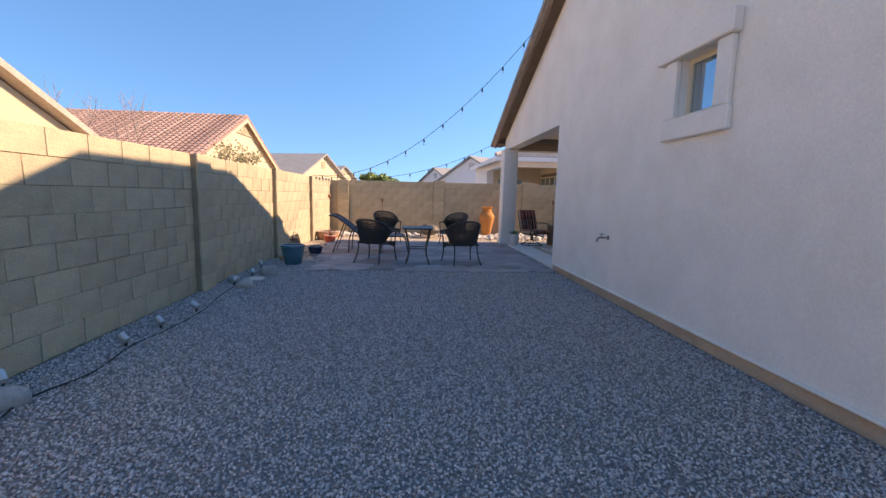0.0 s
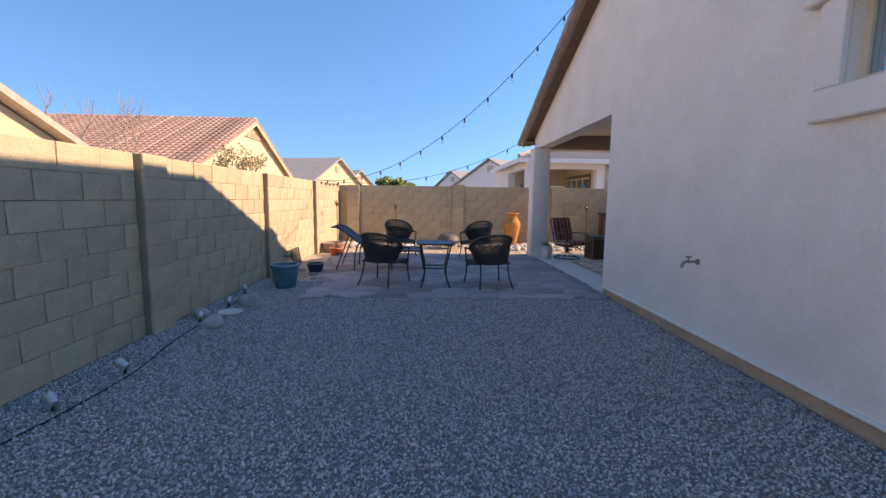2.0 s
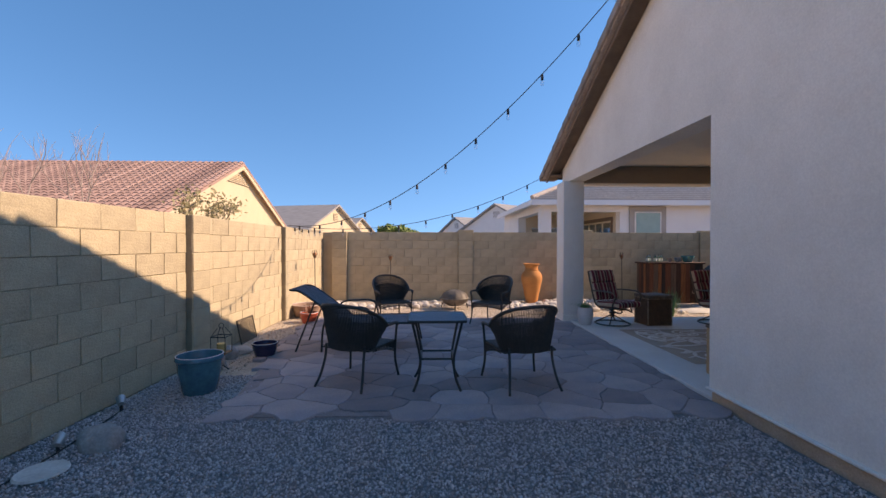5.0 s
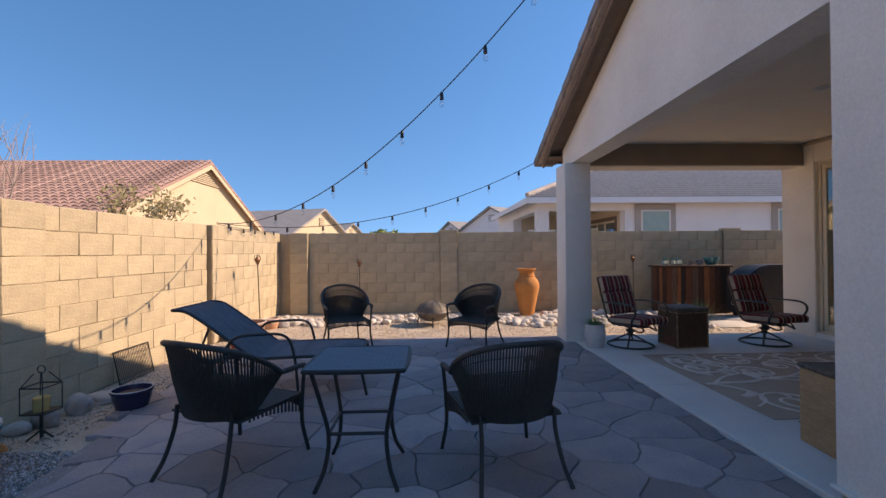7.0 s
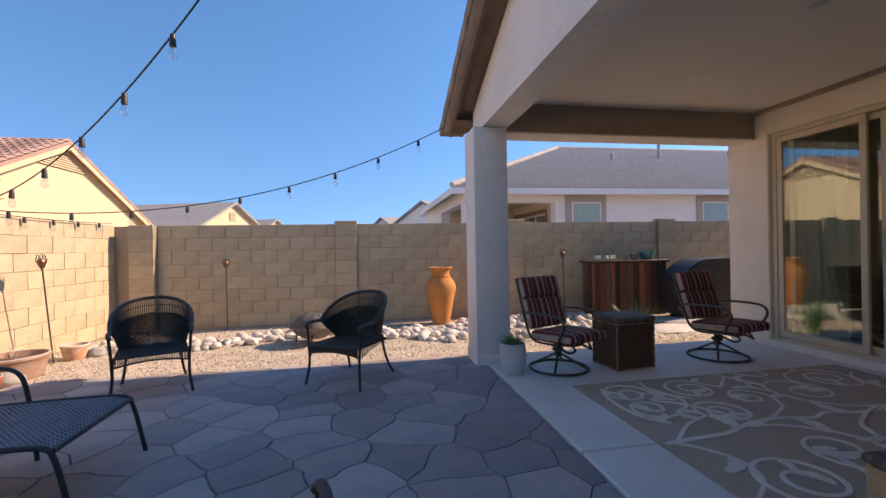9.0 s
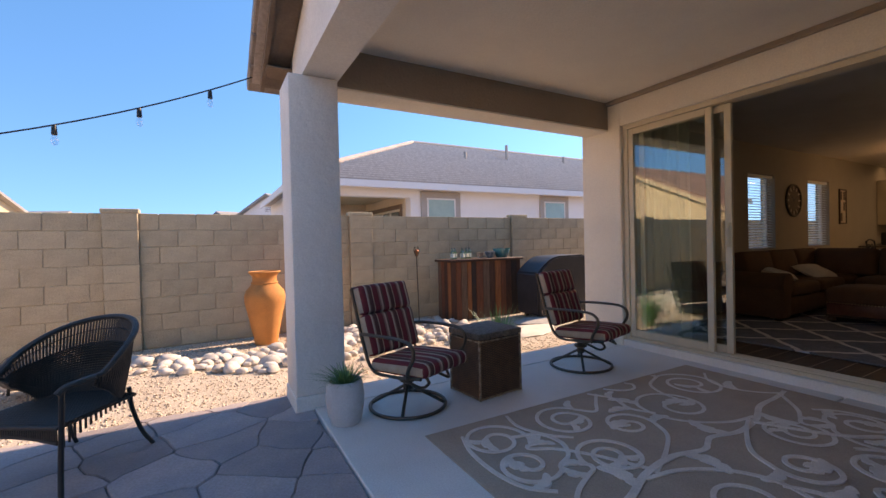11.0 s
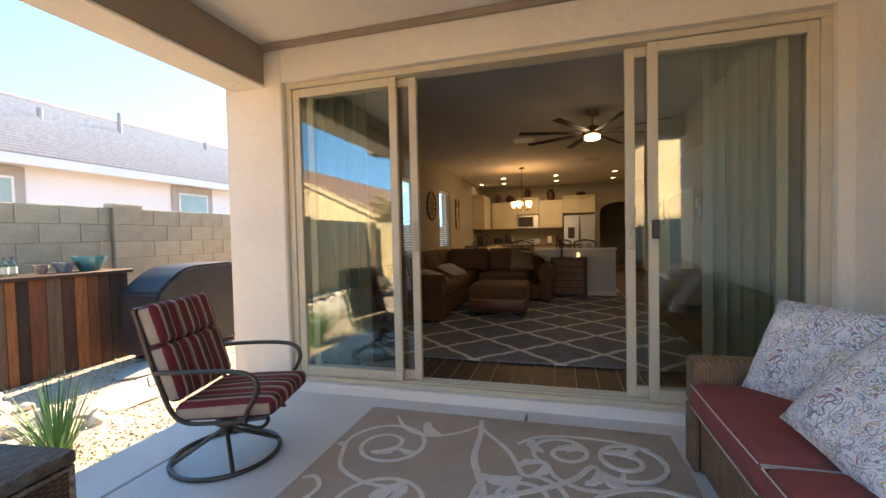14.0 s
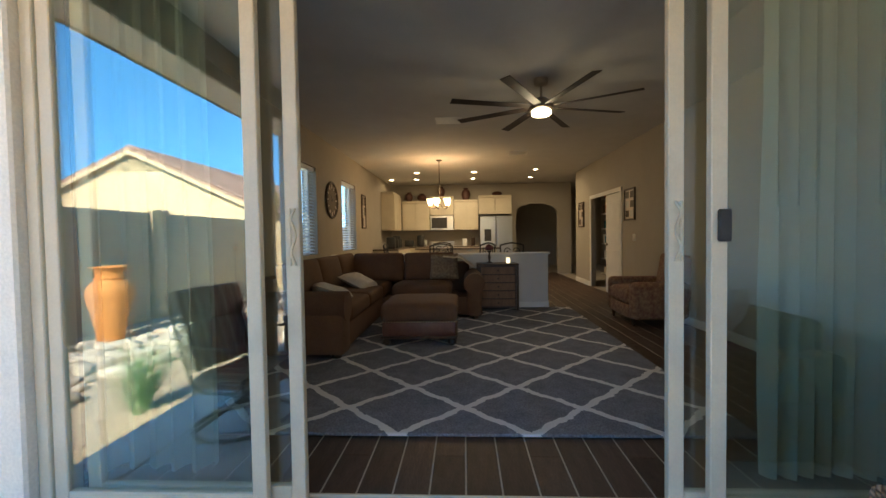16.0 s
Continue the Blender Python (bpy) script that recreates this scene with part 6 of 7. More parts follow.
COVER = mat("black_cover", (0.02, 0.02, 0.023), 0.5, 0, (0.032, 0.032, 0.036), 5, 0.1, 80, 0.5, 7)
gr = thing("barbecue_grill", "barbecue grill under a black fitted cover", "grill", m=pose(8.02, 14.75, -0.01))
prof = [(-0.72, 0.72), (-0.71, 0.80), (-0.58, 0.92), (-0.38, 1.05), (-0.22, 1.09), (0.42, 1.10), (0.55, 1.02), (0.71, 0.84), (0.72, 0.72), (0.70, 0.06), (-0.70, 0.06)]
bm = prism(prof, -0.30, 0.30, "y")
bmesh.ops.bevel(bm, geom=list(bm.edges), offset=0.03, segments=2, affect="EDGES")
bmesh.ops.triangulate(bm, faces=[f for f in bm.faces if len(f.verts) > 4])
part("cover", bm, COVER, gr)
for s in (-1, 1):
    part("wheel", tube([(s * 0.58, -0.2, 0.06), (s * 0.58, -0.16, 0.06)], 0.06, 14), BLACK_METAL, gr)
    part("foot", boxes(((s * 0.58 - 0.03, 0.15, 0.0), (s * 0.58 + 0.03, 0.21, 0.08))), BLACK_METAL, gr)
o = link("stepping_stone", rock(0.55, 0.30, 0.04, 51, 3), mat("pale_concrete", (0.66, 0.60, 0.52), 0.85, 0, (0.56, 0.5, 0.43), 5, 0.08, 80, 0.2, 50), None, "", True)
tagged(o, "pale flat stepping stone in the dirt", "stone")
o.matrix_basis = pose(6.55, 13.85, 0.005, 0, 0, 15)
o = link("stepping_stone", rock(0.42, 0.30, 0.04, 53, 3), mat("grey_flag", (0.40, 0.38, 0.36), 0.85, 0, (0.32, 0.3, 0.28), 5), None, "", True)
tagged(o, "grey flat stepping stone in the dirt", "stone")
o.matrix_basis = pose(7.2, 14.35, 0.005, 0, 0, -10)

# ---- recessed lights in the patio ceiling ----
for k, (x, y) in enumerate(((4.92, 10.25), (4.92, 8.9))):
    ob = thing("ceiling_light", "white recessed ceiling light, switched off", "ceiling light", "recessed lights in the patio ceiling", pose(x, y, CEIL_Z))
    part("trim_ring", lathe([(0.055, -0.002), (0.09, -0.004), (0.095, -0.012), (0.085, -0.016), (0.06, -0.012)], 24), WHITE, ob)
    part("lens", lathe([(0, -0.008), (0.06, -0.006)], 20), CEMENT, ob)

# ---- curtains ----
CURTAIN = mat("green_curtain", (0.76, 0.79, 0.71), 0.9, 0, (0.70, 0.73, 0.65), 3, 0.06, 120, 0.2, 150, stretch=(1, 1, 0.3))


def curtain(y0, y1, x, z0, z1, folds, label):
    ob = thing("curtain", label, "curtain")
    bm = bmesh.new()
    n = folds * 10
    rows = []
    for k in range(7):
        z = z0 + (z1 - z0) * k / 6
        row = []
        for i in range(n + 1):
            t = i / n
            a = 0.045 * (1.0 + 0.4 * math.sin(t * 9)) * math.sin(2 * math.pi * folds * t + 0.4 * math.sin(k))
            row.append(bm.verts.new((x + a, y0 + (y1 - y0) * t + 0.012 * math.cos(4 * math.pi * folds * t), z)))
        rows.append(row)
    for a, b in zip(rows, rows[1:]):
        for i in range(n):
            bm.faces.new((a[i], a[i + 1], b[i + 1], b[i]))
    bmesh.ops.solidify(bm, geom=list(bm.faces), thickness=0.004)
    part("cloth", bm, CURTAIN, ob)
    part("rod", tube([(x, y0 - 0.1, z1 + 0.02), (x, y1 + 0.1, z1 + 0.02)], 0.014, 8), BRONZE, ob)
    return ob


curtain(8.34, 8.98, 7.20, FLOOR_Z + 0.01, 2.80, 7, "pale green drape drawn to the side of the door")
curtain(11.75, 12.45, 7.20, FLOOR_Z + 0.01, 2.80, 6, "pale green drape gathered beside the door")

# ---- living room rug ----
def trellis(name):
    m = mat(name, (0.20, 0.205, 0.23), 0.98, 0, (0.14, 0.145, 0.17), 8, 0.35, 90, 1.0, 90)
    nt = m.node_tree
    N, L = nt.nodes.new, nt.links.new
    b = nt.nodes["Principled BSDF"]
    tc, nz, sc, add, sx = N("ShaderNodeTexCoord"), N("ShaderNodeTexNoise"), N("ShaderNodeVectorMath"), N("ShaderNodeVectorMath"), N("ShaderNodeSeparateXYZ")
    sc.operation = "SCALE"
    sc.inputs["Scale"].default_value = 0.05
    nz.inputs["Scale"].default_value, nz.inputs["Detail"].default_value = 22, 4
    L(tc.outputs["Object"], nz.inputs["Vector"])
    L(nz.outputs["Color"], sc.inputs[0])
    L(tc.outputs["Object"], add.inputs[0])
    L(sc.outputs[0], add.inputs[1])
    L(add.outputs[0], sx.inputs[0])

    def node(op, a, c):
        k = N("ShaderNodeMath")
        k.operation = op
        for i, v in enumerate((a, c)):
            if isinstance(v, float):
                k.inputs[i].default_value = v
            elif v is not None:
                L(v, k.inputs[i])
        return k.outputs[0]

    u, v = node("DIVIDE", node("SUBTRACT", sx.outputs["X"], 7.575), 0.79), node("DIVIDE", node("SUBTRACT", sx.outputs["Y"], 10.065), 0.81)
    lines = None
    p, q = node("ADD", u, v), node("SUBTRACT", u, v)
    for w, o in ((p, q), (q, p)):
        w = node("ADD", w, node("MULTIPLY", node("SINE", node("MULTIPLY", o, 12.566), None), 0.012))
        d = node("ABSOLUTE", node("SUBTRACT", node("FRACT", w, None), 0.5), None)
        near = node("GREATER_THAN", d, 0.452)
        lines = near if lines is None else node("MAXIMUM", lines, near)
    mx = N("ShaderNodeMix")
    mx.data_type = "RGBA"
    mx.inputs["B"].default_value = (0.70, 0.69, 0.68, 1)
    src = b.inputs["Base Color"].links[0].from_socket
    L(lines, mx.inputs["Factor"])
    L(src, mx.inputs["A"])
    L(mx.outputs["Result"], b.inputs["Base Color"])
    return m


lr = link("area_rug", boxes(((7.56, 8.72, FLOOR_Z + 0.006), (12.0, 12.2, FLOOR_Z + 0.026)), bevel=0.006), trellis("trellis_rug"), None)
tagged(lr, "charcoal shag rug with a white trellis pattern", "rug")

# ---- sectional sofa ----
SUEDE = mat("brown_suede", (0.10, 0.046, 0.024), 0.85, 0, (0.135, 0.066, 0.034), 5, 0.12, 90, 0.3, 60)
LEATHER = mat("brown_leather", (0.085, 0.022, 0.013), 0.4, 0, (0.14, 0.05, 0.03), 6, 0.1, 70, 0.3, 90)
DARK_WOOD = mat("dark_wood", (0.055, 0.028, 0.016), 0.4, 0, (0.035, 0.018, 0.01), 8, 0.1, 60)
sec = thing("sectional_sofa", "brown suede sectional sofa with rolled arms", "sofa", m=pose(0, 0, FLOOR_Z))
part("base", boxes(((9.22, 11.62, 0.08), (12.0, 12.55, 0.34)), ((11.05, 10.35, 0.08), (12.0, 11.615, 0.34)), bevel=0.04, seg=2), SUEDE, sec)
for k in range(2):
    part("seat_cushion", cushion(0.86, 0.80, 0.17, 0.03, 6, (9.80 + 0.88 * k, 12.0, 0.34)), SUEDE, sec)
part("seat_cushion", cushion(0.80, 0.80, 0.17, 0.03, 6, (11.5, 12.0, 0.34)), SUEDE, sec)
part("seat_cushion", cushion(0.78, 0.86, 0.17, 0.03, 6, (11.42, 11.05, 0.34)), SUEDE, sec)
part("back_frame", boxes(((9.22, 12.42, 0.30), (12.0, 12.62, 0.80)), ((11.86, 10.35, 0.30), (12.04, 12.42, 0.80)), bevel=0.05, seg=2), SUEDE, sec)
for k in range(3):
    c = part("back_cushion", cushion(0.84, 0.46, 0.20, 0.05, 6), SUEDE, sec)
    c.matrix_basis = pose(9.85 + 0.84 * k, 12.42, 0.70, 78, 0, 0)
for k in range(2):
    c = part("back_cushion", cushion(0.80, 0.46, 0.20, 0.05, 6), SUEDE, sec)
    c.matrix_basis = pose(11.86, 11.80 - 0.82 * k, 0.70, 78, 0, -90)
for x0, x1, y0, y1 in ((9.05, 9.32, 11.60, 12.60), (11.02, 12.0, 10.18, 10.40)):
    ar = bmesh.new()
    box(ar, (x0, y0, 0.06), (x1, y1, 0.50), 0.05, None, 2)
    if x1 - x0 < 0.5:
        tube([((x0 + x1) / 2, y0 - 0.01, 0.53), ((x0 + x1) / 2, y1, 0.53)], 0.15, 16, bm=ar)
    else:
        tube([(x0 - 0.01, (y0 + y1) / 2, 0.53), (x1, (y0 + y1) / 2, 0.53)], 0.15, 16, bm=ar)
    part("rolled_arm", ar, SUEDE, sec)
for x, y in ((9.15, 11.70), (11.9, 10.3), (11.1, 10.28), (9.15, 12.5)):
    part("foot", lathe([(0, 0), (0.03, 0), (0.05, 0.04), (0.04, 0.08), (0, 0.08)], 14, at=(x, y, 0.0)), DARK_WOOD, sec)
WHITE_CLOTH = mat("white_throw", (0.62, 0.58, 0.53), 0.95, 0, (0.55, 0.51, 0.46), 12, 0.1, 150, 0.5, 60)
for nm, lab, mt, m, w in (("throw_pillow", "cream pillow on the brown sofa", WHITE_CLOTH, pose(9.75, 11.95, FLOOR_Z + 0.60, 20, 8, 30), 0.5), ("throw_pillow", "cream pillow lying on the sofa seat", WHITE_CLOTH, pose(10.85, 11.9, FLOOR_Z + 0.60, 24, 0, -12), 0.5), ("throw_pillow", "brown patterned pillow on the sofa", mat("brown_print", (0.15, 0.10, 0.065), 0.9, 0, (0.30, 0.23, 0.15), 26), pose(11.66, 10.75, FLOOR_Z + 0.74, 72, 0, -84), 0.46)):
    o = link(nm, pillow(w, 0.42, 0.15), mt, None, "", True)
    tagged(o, lab, "pillow")
    o.matrix_basis = m
bm = bmesh.new()
prev = None
for i in range(15):
    t = i / 14
    y = 10.75 - 0.48 * t
    z = 0.93 - 0.03 * t if t < 0.45 else 0.915 - 0.35 * (t - 0.45) ** 1.3
    row = [bm.verts.new((11.30 + 0.09 * j + 0.10 * t, y, FLOOR_Z + z - 0.03 + 0.012 * math.sin(j * 2 + i))) for j in range(8)]
    if prev:
        for a in range(7):
            bm.faces.new((prev[a], prev[a + 1], row[a + 1], row[a]))
    prev = row
bmesh.ops.solidify(bm, geom=list(bm.faces), thickness=0.012)
tagged(link("throw_blanket", bm, WHITE_CLOTH, None, "", True), "cream throw blanket draped over the sofa arm", "blanket")

ot = thing("ottoman", "brown ottoman with nailheads and a leather band on turned feet", "ottoman", m=pose(9.98, 10.93, FLOOR_Z + 0.026))
part("cushion", cushion(0.84, 0.84, 0.20, 0.03, 6, (0, 0, 0.25)), SUEDE, ot)
part("leather_band", boxes(((-0.405, -0.405, 0.10), (0.405, 0.405, 0.265)), bevel=0.02, seg=2), LEATHER, ot)
part("base_moulding", boxes(((-0.415, -0.415, 0.075), (0.415, 0.415, 0.105)), bevel=0.01), DARK_WOOD, ot)
for sx in (-1, 1):
    for sy in (-1, 1):
        part("foot", lathe([(0, 0), (0.02, 0), (0.045, 0.025), (0.045, 0.05), (0.03, 0.075), (0, 0.08)], 14, at=(sx * 0.36, sy * 0.36, 0)), DARK_WOOD, ot)
NAIL = mat("brass_nail", (0.45, 0.33, 0.18), 0.35, 0.9)
bm = bmesh.new()
for k in range(26):
    c = -0.39 + k * 0.0312
    for p in ((-0.408, c, 0.262), (c, -0.408, 0.262)):
        bmesh.ops.create_icosphere(bm, subdivisions=1, radius=0.009, matrix=Matrix.Translation(p))
tagged(part("nailheads", bm, NAIL, ot), kind="stuff")

# ---- chest of drawers, half wall ----
CHEST_WOOD = mat("chest_wood", (0.20, 0.105, 0.055), 0.55, 0, (0.13, 0.065, 0.035), 5, 0.15, 50, 0.2, 40, stretch=(1, 5, 1))
ch = thing("chest_of_drawers", "dark-framed wooden chest with five drawers", "chest", m=pose(11.90, 9.90, FLOOR_Z))
part("carcass", boxes(((-0.17, -0.30, 0.06), (0.17, 0.30, 0.73))), DARK_WOOD, ch, smooth=False)
part("top", boxes(((-0.20, -0.33, 0.731), (0.19, 0.33, 0.765)), bevel=0.008), DARK_WOOD, ch)
for k in range(5):
    z = 0.09 + k * 0.128
    dr = part("drawer", boxes(((-0.19, -0.265, z), (-0.171, 0.265, z + 0.112)), bevel=0.006), CHEST_WOOD, ch)
    part("knob", lathe([(0, 0), (0.012, 0), (0.015, 0.012), (0, 0.02)], 10, at=(0, 0, 0)), DARK_WOOD, dr).matrix_basis = pose(-0.191, 0, z + 0.056, 0, -90, 0)
for sx in (-1, 1):
    for sy in (-1, 1):
        part("post", boxes(((sx * 0.175 - 0.02, sy * 0.305 - 0.02, 0.0), (sx * 0.175 + 0.02, sy * 0.305 + 0.02, 0.73)), bevel=0.004), DARK_WOOD, ch)
structure("wall_half", boxes(((12.12, 9.04, FLOOR_Z), (12.26, 12.69, 1.05))), mat("half_wall_paint", (0.62, 0.60, 0.57), 0.85, 0, (0.58, 0.56, 0.53), 3), "white painted half wall beside the dining area")
structure("ledge_half_wall", boxes(((12.09, 9.01, 1.051), (12.29, 12.69, 1.08)), bevel=0.006), WHITE)
structure("baseboard_half_wall", boxes(((12.104, 9.03, FLOOR_Z), (12.119, 12.6, FLOOR_Z + 0.10)), bevel=0.004), WHITE)
structure("baseboard_south", boxes(((7.2, IY0 + 0.001, FLOOR_Z), (12.98, IY0 + 0.016, FLOOR_Z + 0.11)), ((14.97, IY0 + 0.001, FLOOR_Z), (16.2, IY0 + 0.016, FLOOR_Z + 0.11))), WHITE)
cs = thing("candlestick", "dark turned candlestick on the chest", "candlestick", m=pose(11.9, 10.02, FLOOR_Z + 0.766))
part("stem", lathe([(0, 0), (0.05, 0), (0.05, 0.012), (0.014, 0.03), (0.02, 0.10), (0.01, 0.16), (0.045, 0.20), (0, 0.20)], 16), BRONZE, cs)
part("flower_head", rock(0.07, 0.07, 0.06, 61, 2), mat("dried_flower", (0.16, 0.04, 0.04), 0.9), cs).location = (0, 0, 0.24)
cd = thing("candle", "small cream candle in glass on the chest", "candle", m=pose(11.9, 9.72, FLOOR_Z + 0.766))
part("jar", lathe([(0, 0), (0.03, 0), (0.03, 0.08), (0, 0.08)], 16), glow("candle_glass", (0.8, 0.62, 0.4), 0.3), cd)

# ---- dining corner ----
dt = thing("dining_table", "dark round dining table behind the half wall", "table", m=pose(13.95, 10.95, FLOOR_Z))
part("tabletop", lathe([(0, 0.72), (0.62, 0.72), (0.65, 0.735), (0.65, 0.755), (0, 0.76)], 36), DARK_WOOD, dt)
part("pedestal", lathe([(0, 0), (0.3, 0), (0.28, 0.05), (0.08, 0.1), (0.06, 0.5), (0.14, 0.72), (0, 0.72)], 18), DARK_WOOD, dt)


def dining_chair():
    ob = thing("dining_chair", "black iron dining chair with scrolled back", "chair", "dining chairs round the table")
    part("seat", cushion(0.44, 0.44, 0.06, 0.015, 3, (0, 0, 0.44)), DARK_WOOD, ob)
    for sx in (-1, 1):
        part("leg", tube([(sx * 0.2, 0.2, 0), (sx * 0.2, 0.2, 0.45)], 0.014, 6), BLACK_METAL, ob)
        part("back_post", tube(arc([(sx * 0.2, -0.22, 0), (sx * 0.2, -0.2, 0.45), (sx * 0.21, -0.25, 1.03)]), 0.014, 6), BLACK_METAL, ob)
        part("scroll", tube([(sx * (0.09 + 0.07 * t * math.cos(9 * t)), -0.25, 0.90 + 0.09 * t * math.sin(9 * t)) for t in [i / 20 for i in range(1, 21)]], 0.009, 5), BLACK_METAL, ob)
    part("top_rail", tube(arc([(-0.21, -0.25, 1.03), (0, -0.26, 1.07), (0.21, -0.25, 1.03)]), 0.016, 6), BLACK_METAL, ob)
    part("mid_rail", tube([(-0.2, -0.235, 0.78), (0.2, -0.235, 0.78)], 0.010, 6), BLACK_METAL, ob)
    return ob


dc = dining_chair()
dc.matrix_basis = pose(13.05, 10.85, FLOOR_Z, 0, 0, -90)
for x, y, a in ((13.95, 11.85, 180), (14.85, 10.95, 90), (13.3, 10.15, -45), (13.1, 9.55, -90)):
    copy_thing(dc, pose(x, y, FLOOR_Z, 0, 0, a))

# ---- kitchen ----
CABINET = mat("cream_cabinet", (0.66, 0.58, 0.44), 0.5, 0, (0.60, 0.52, 0.39), 3, 0.03, 60)
COUNTER = mat("dark_counter", (0.10, 0.075, 0.055), 0.3, 0, (0.17, 0.13, 0.10), 30, 0.2, 120)
INOX = mat("stainless", (0.55, 0.55, 0.54), 0.3, 0.9, (0.5, 0.5, 0.49), 4, stretch=(1, 1, 0.1))


def cabinet(name, label, x0, x1, y0, y1, z0, z1, doors, face="x"):
    ob = thing(name, label, "cabinet", "cream kitchen cabinets")
    part("body", boxes(((x0, y0, z0), (x1, y1, z1))), CABINET, ob, smooth=False)
    for k in range(doors):
        if face == "x":
            a = y0 + (y1 - y0) * k / doors
            b = y0 + (y1 - y0) * (k + 1) / doors
            d = part("door", boxes(((x0 - 0.02, a + 0.006, z0 + 0.006), (x0 - 0.001, b - 0.006, z1 - 0.006)), bevel=0.004), CABINET, ob, smooth=False)
            part("panel", boxes(((x0 - 0.026, a + 0.07, z0 + 0.07), (x0 - 0.021, b - 0.07, z1 - 0.07)), bevel=0.002), CABINET, d, smooth=False)
        else:
            a = x0 + (x1 - x0) * k / doors
            b = x0 + (x1 - x0) * (k + 1) / doors
            d = part("door", boxes(((a + 0.006, y0 - 0.02, z0 + 0.006), (b - 0.006, y0 - 0.001, z1 - 0.006)), bevel=0.004), CABINET, ob, smooth=False)
            part("panel", boxes(((a + 0.07, y0 - 0.026, z0 + 0.07), (b - 0.07, y0 - 0.021, z1 - 0.07)), bevel=0.002), CABINET, d, smooth=False)
    if z0 > 1:
        part("crown", boxes(((x0 - 0.04, y0 - 0.001, z1 + 0.001), (x1, y1 + 0.001, z1 + 0.07)), bevel=0.01), CABINET, ob, smooth=False)
    return ob


KX = IX1 - 0.005
for y0, y1, z0, z1, n in ((9.98, 10.72, 1.56, 2.40, 2), (10.73, 11.45, 2.02, 2.52, 2), (11.46, 12.30, 1.56, 2.38, 2), (8.98, 9.97, 2.02, 2.52, 2)):
    cabinet("wall_cabinet", "cream panelled wall cabinet in the kitchen", KX - 0.35, KX, y0, y1, z0, z1, n)
cabinet("wall_cabinet", "cream corner wall cabinet in the kitchen", 16.55, 17.80, 12.34, 12.69, 1.56, 2.55, 3, "y")
for y0, y1 in ((9.98, 10.72), (11.46, 12.30)):
    cabinet("base_cabinet", "cream base cabinet in the kitchen", KX - 0.60, KX, y0, y1, FLOOR_Z, 1.03, 2)
cabinet("base_cabinet", "cream base cabinet under the window side", 15.4, 17.55, 12.05, 12.69, FLOOR_Z, 1.03, 4, "y")
w = thing("worktop", "dark speckled stone worktop with clutter on it", "worktop")
part("slab", boxes(((KX - 0.63, 9.98, 1.031), (KX, 12.04, 1.07)), ((15.35, 12.045, 1.031), (KX, 12.69, 1.07)), bevel=0.005), COUNTER, w, smooth=False)
isl = thing("kitchen_island", "cream kitchen island with a dark worktop", "island", m=pose(16.1, 10.6, FLOOR_Z))
part("body", boxes(((-0.3, -1.0, 0), (0.3, 1.0, 0.87))), CABINET, isl, smooth=False)
part("top", boxes(((-0.38, -1.08, 0.871), (0.38, 1.08, 0.91)), bevel=0.006), COUNTER, isl, smooth=False)
fr = thing("refrigerator", "stainless steel double-door refrigerator", "refrigerator", m=pose(KX - 0.72, 9.0, FLOOR_Z))
part("body", boxes(((0.05, 0.0, 0.0), (0.72, 0.95, 1.78))), BLACK_METAL, fr, smooth=False)
for a, b in ((0.005, 0.47), (0.48, 0.945)):
    d = part("door", boxes(((0.0, a, 0.62), (0.049, b, 1.775)), bevel=0.008), INOX, fr)
    hy = 0.44 if a < 0.1 else 0.51
    part("handle", tube([(-0.04, hy, 0.8), (-0.045, hy, 1.2), (-0.04, hy, 1.6)], 0.012, 8), INOX, d)
part("freezer_drawer", boxes(((0.0, 0.005, 0.06), (0.049, 0.945, 0.61)), bevel=0.008), INOX, fr)
part("dispenser", boxes(((-0.004, 0.62, 1.05), (-0.001, 0.82, 1.4))), BLACK_METAL, fr)
mw = thing("microwave", "stainless over-range microwave with a dark door", "microwave", m=pose(KX - 0.40, 10.74, 1.56))
part("body", boxes(((0, 0, 0), (0.40, 0.70, 0.44)), bevel=0.006), INOX, mw)
part("door_glass", boxes(((-0.006, 0.19, 0.06), (-0.001, 0.66, 0.38))), BLACK_METAL, mw, smooth=False)
part("handle", tube([(-0.03, 0.165, 0.05), (-0.03, 0.165, 0.39)], 0.01, 8), INOX, mw)
rn = thing("range_cooker", "stainless and black range cooker", "cooker", m=pose(KX - 0.64, 10.73, FLOOR_Z))
part("body", boxes(((0, 0, 0), (0.63, 0.72, 0.90)), bevel=0.006), INOX, rn)
part("backguard", boxes(((0.55, 0, 0.901), (0.62, 0.72, 1.05)), bevel=0.006), INOX, rn)
part("oven_window", boxes(((-0.006, 0.12, 0.35), (-0.001, 0.60, 0.65))), BLACK_METAL, rn, smooth=False)
rk = random.Random(8)
APPL = mat("dark_appliance", (0.03, 0.03, 0.03), 0.35)
for lab, y, wd, hh, mt in (("black coffee maker on the worktop", 11.75, 0.2, 0.34, APPL), ("dark toaster on the worktop", 12.1, 0.26, 0.2, APPL), ("white canister on the worktop", 10.4, 0.14, 0.22, WHITE), ("dark knife block on the worktop", 10.15, 0.12, 0.26, DARK_WOOD), ("steel canister on the worktop", 11.6, 0.1, 0.2, INOX)):
    o = link("kitchen_item", boxes(((-wd / 2, -wd / 2, 0), (wd / 2, wd / 2, hh)), bevel=0.02, seg=2), mt, None, "", True)
    tagged(o, lab, "appliance")
    o.location = (KX - 0.32, y, 1.071)
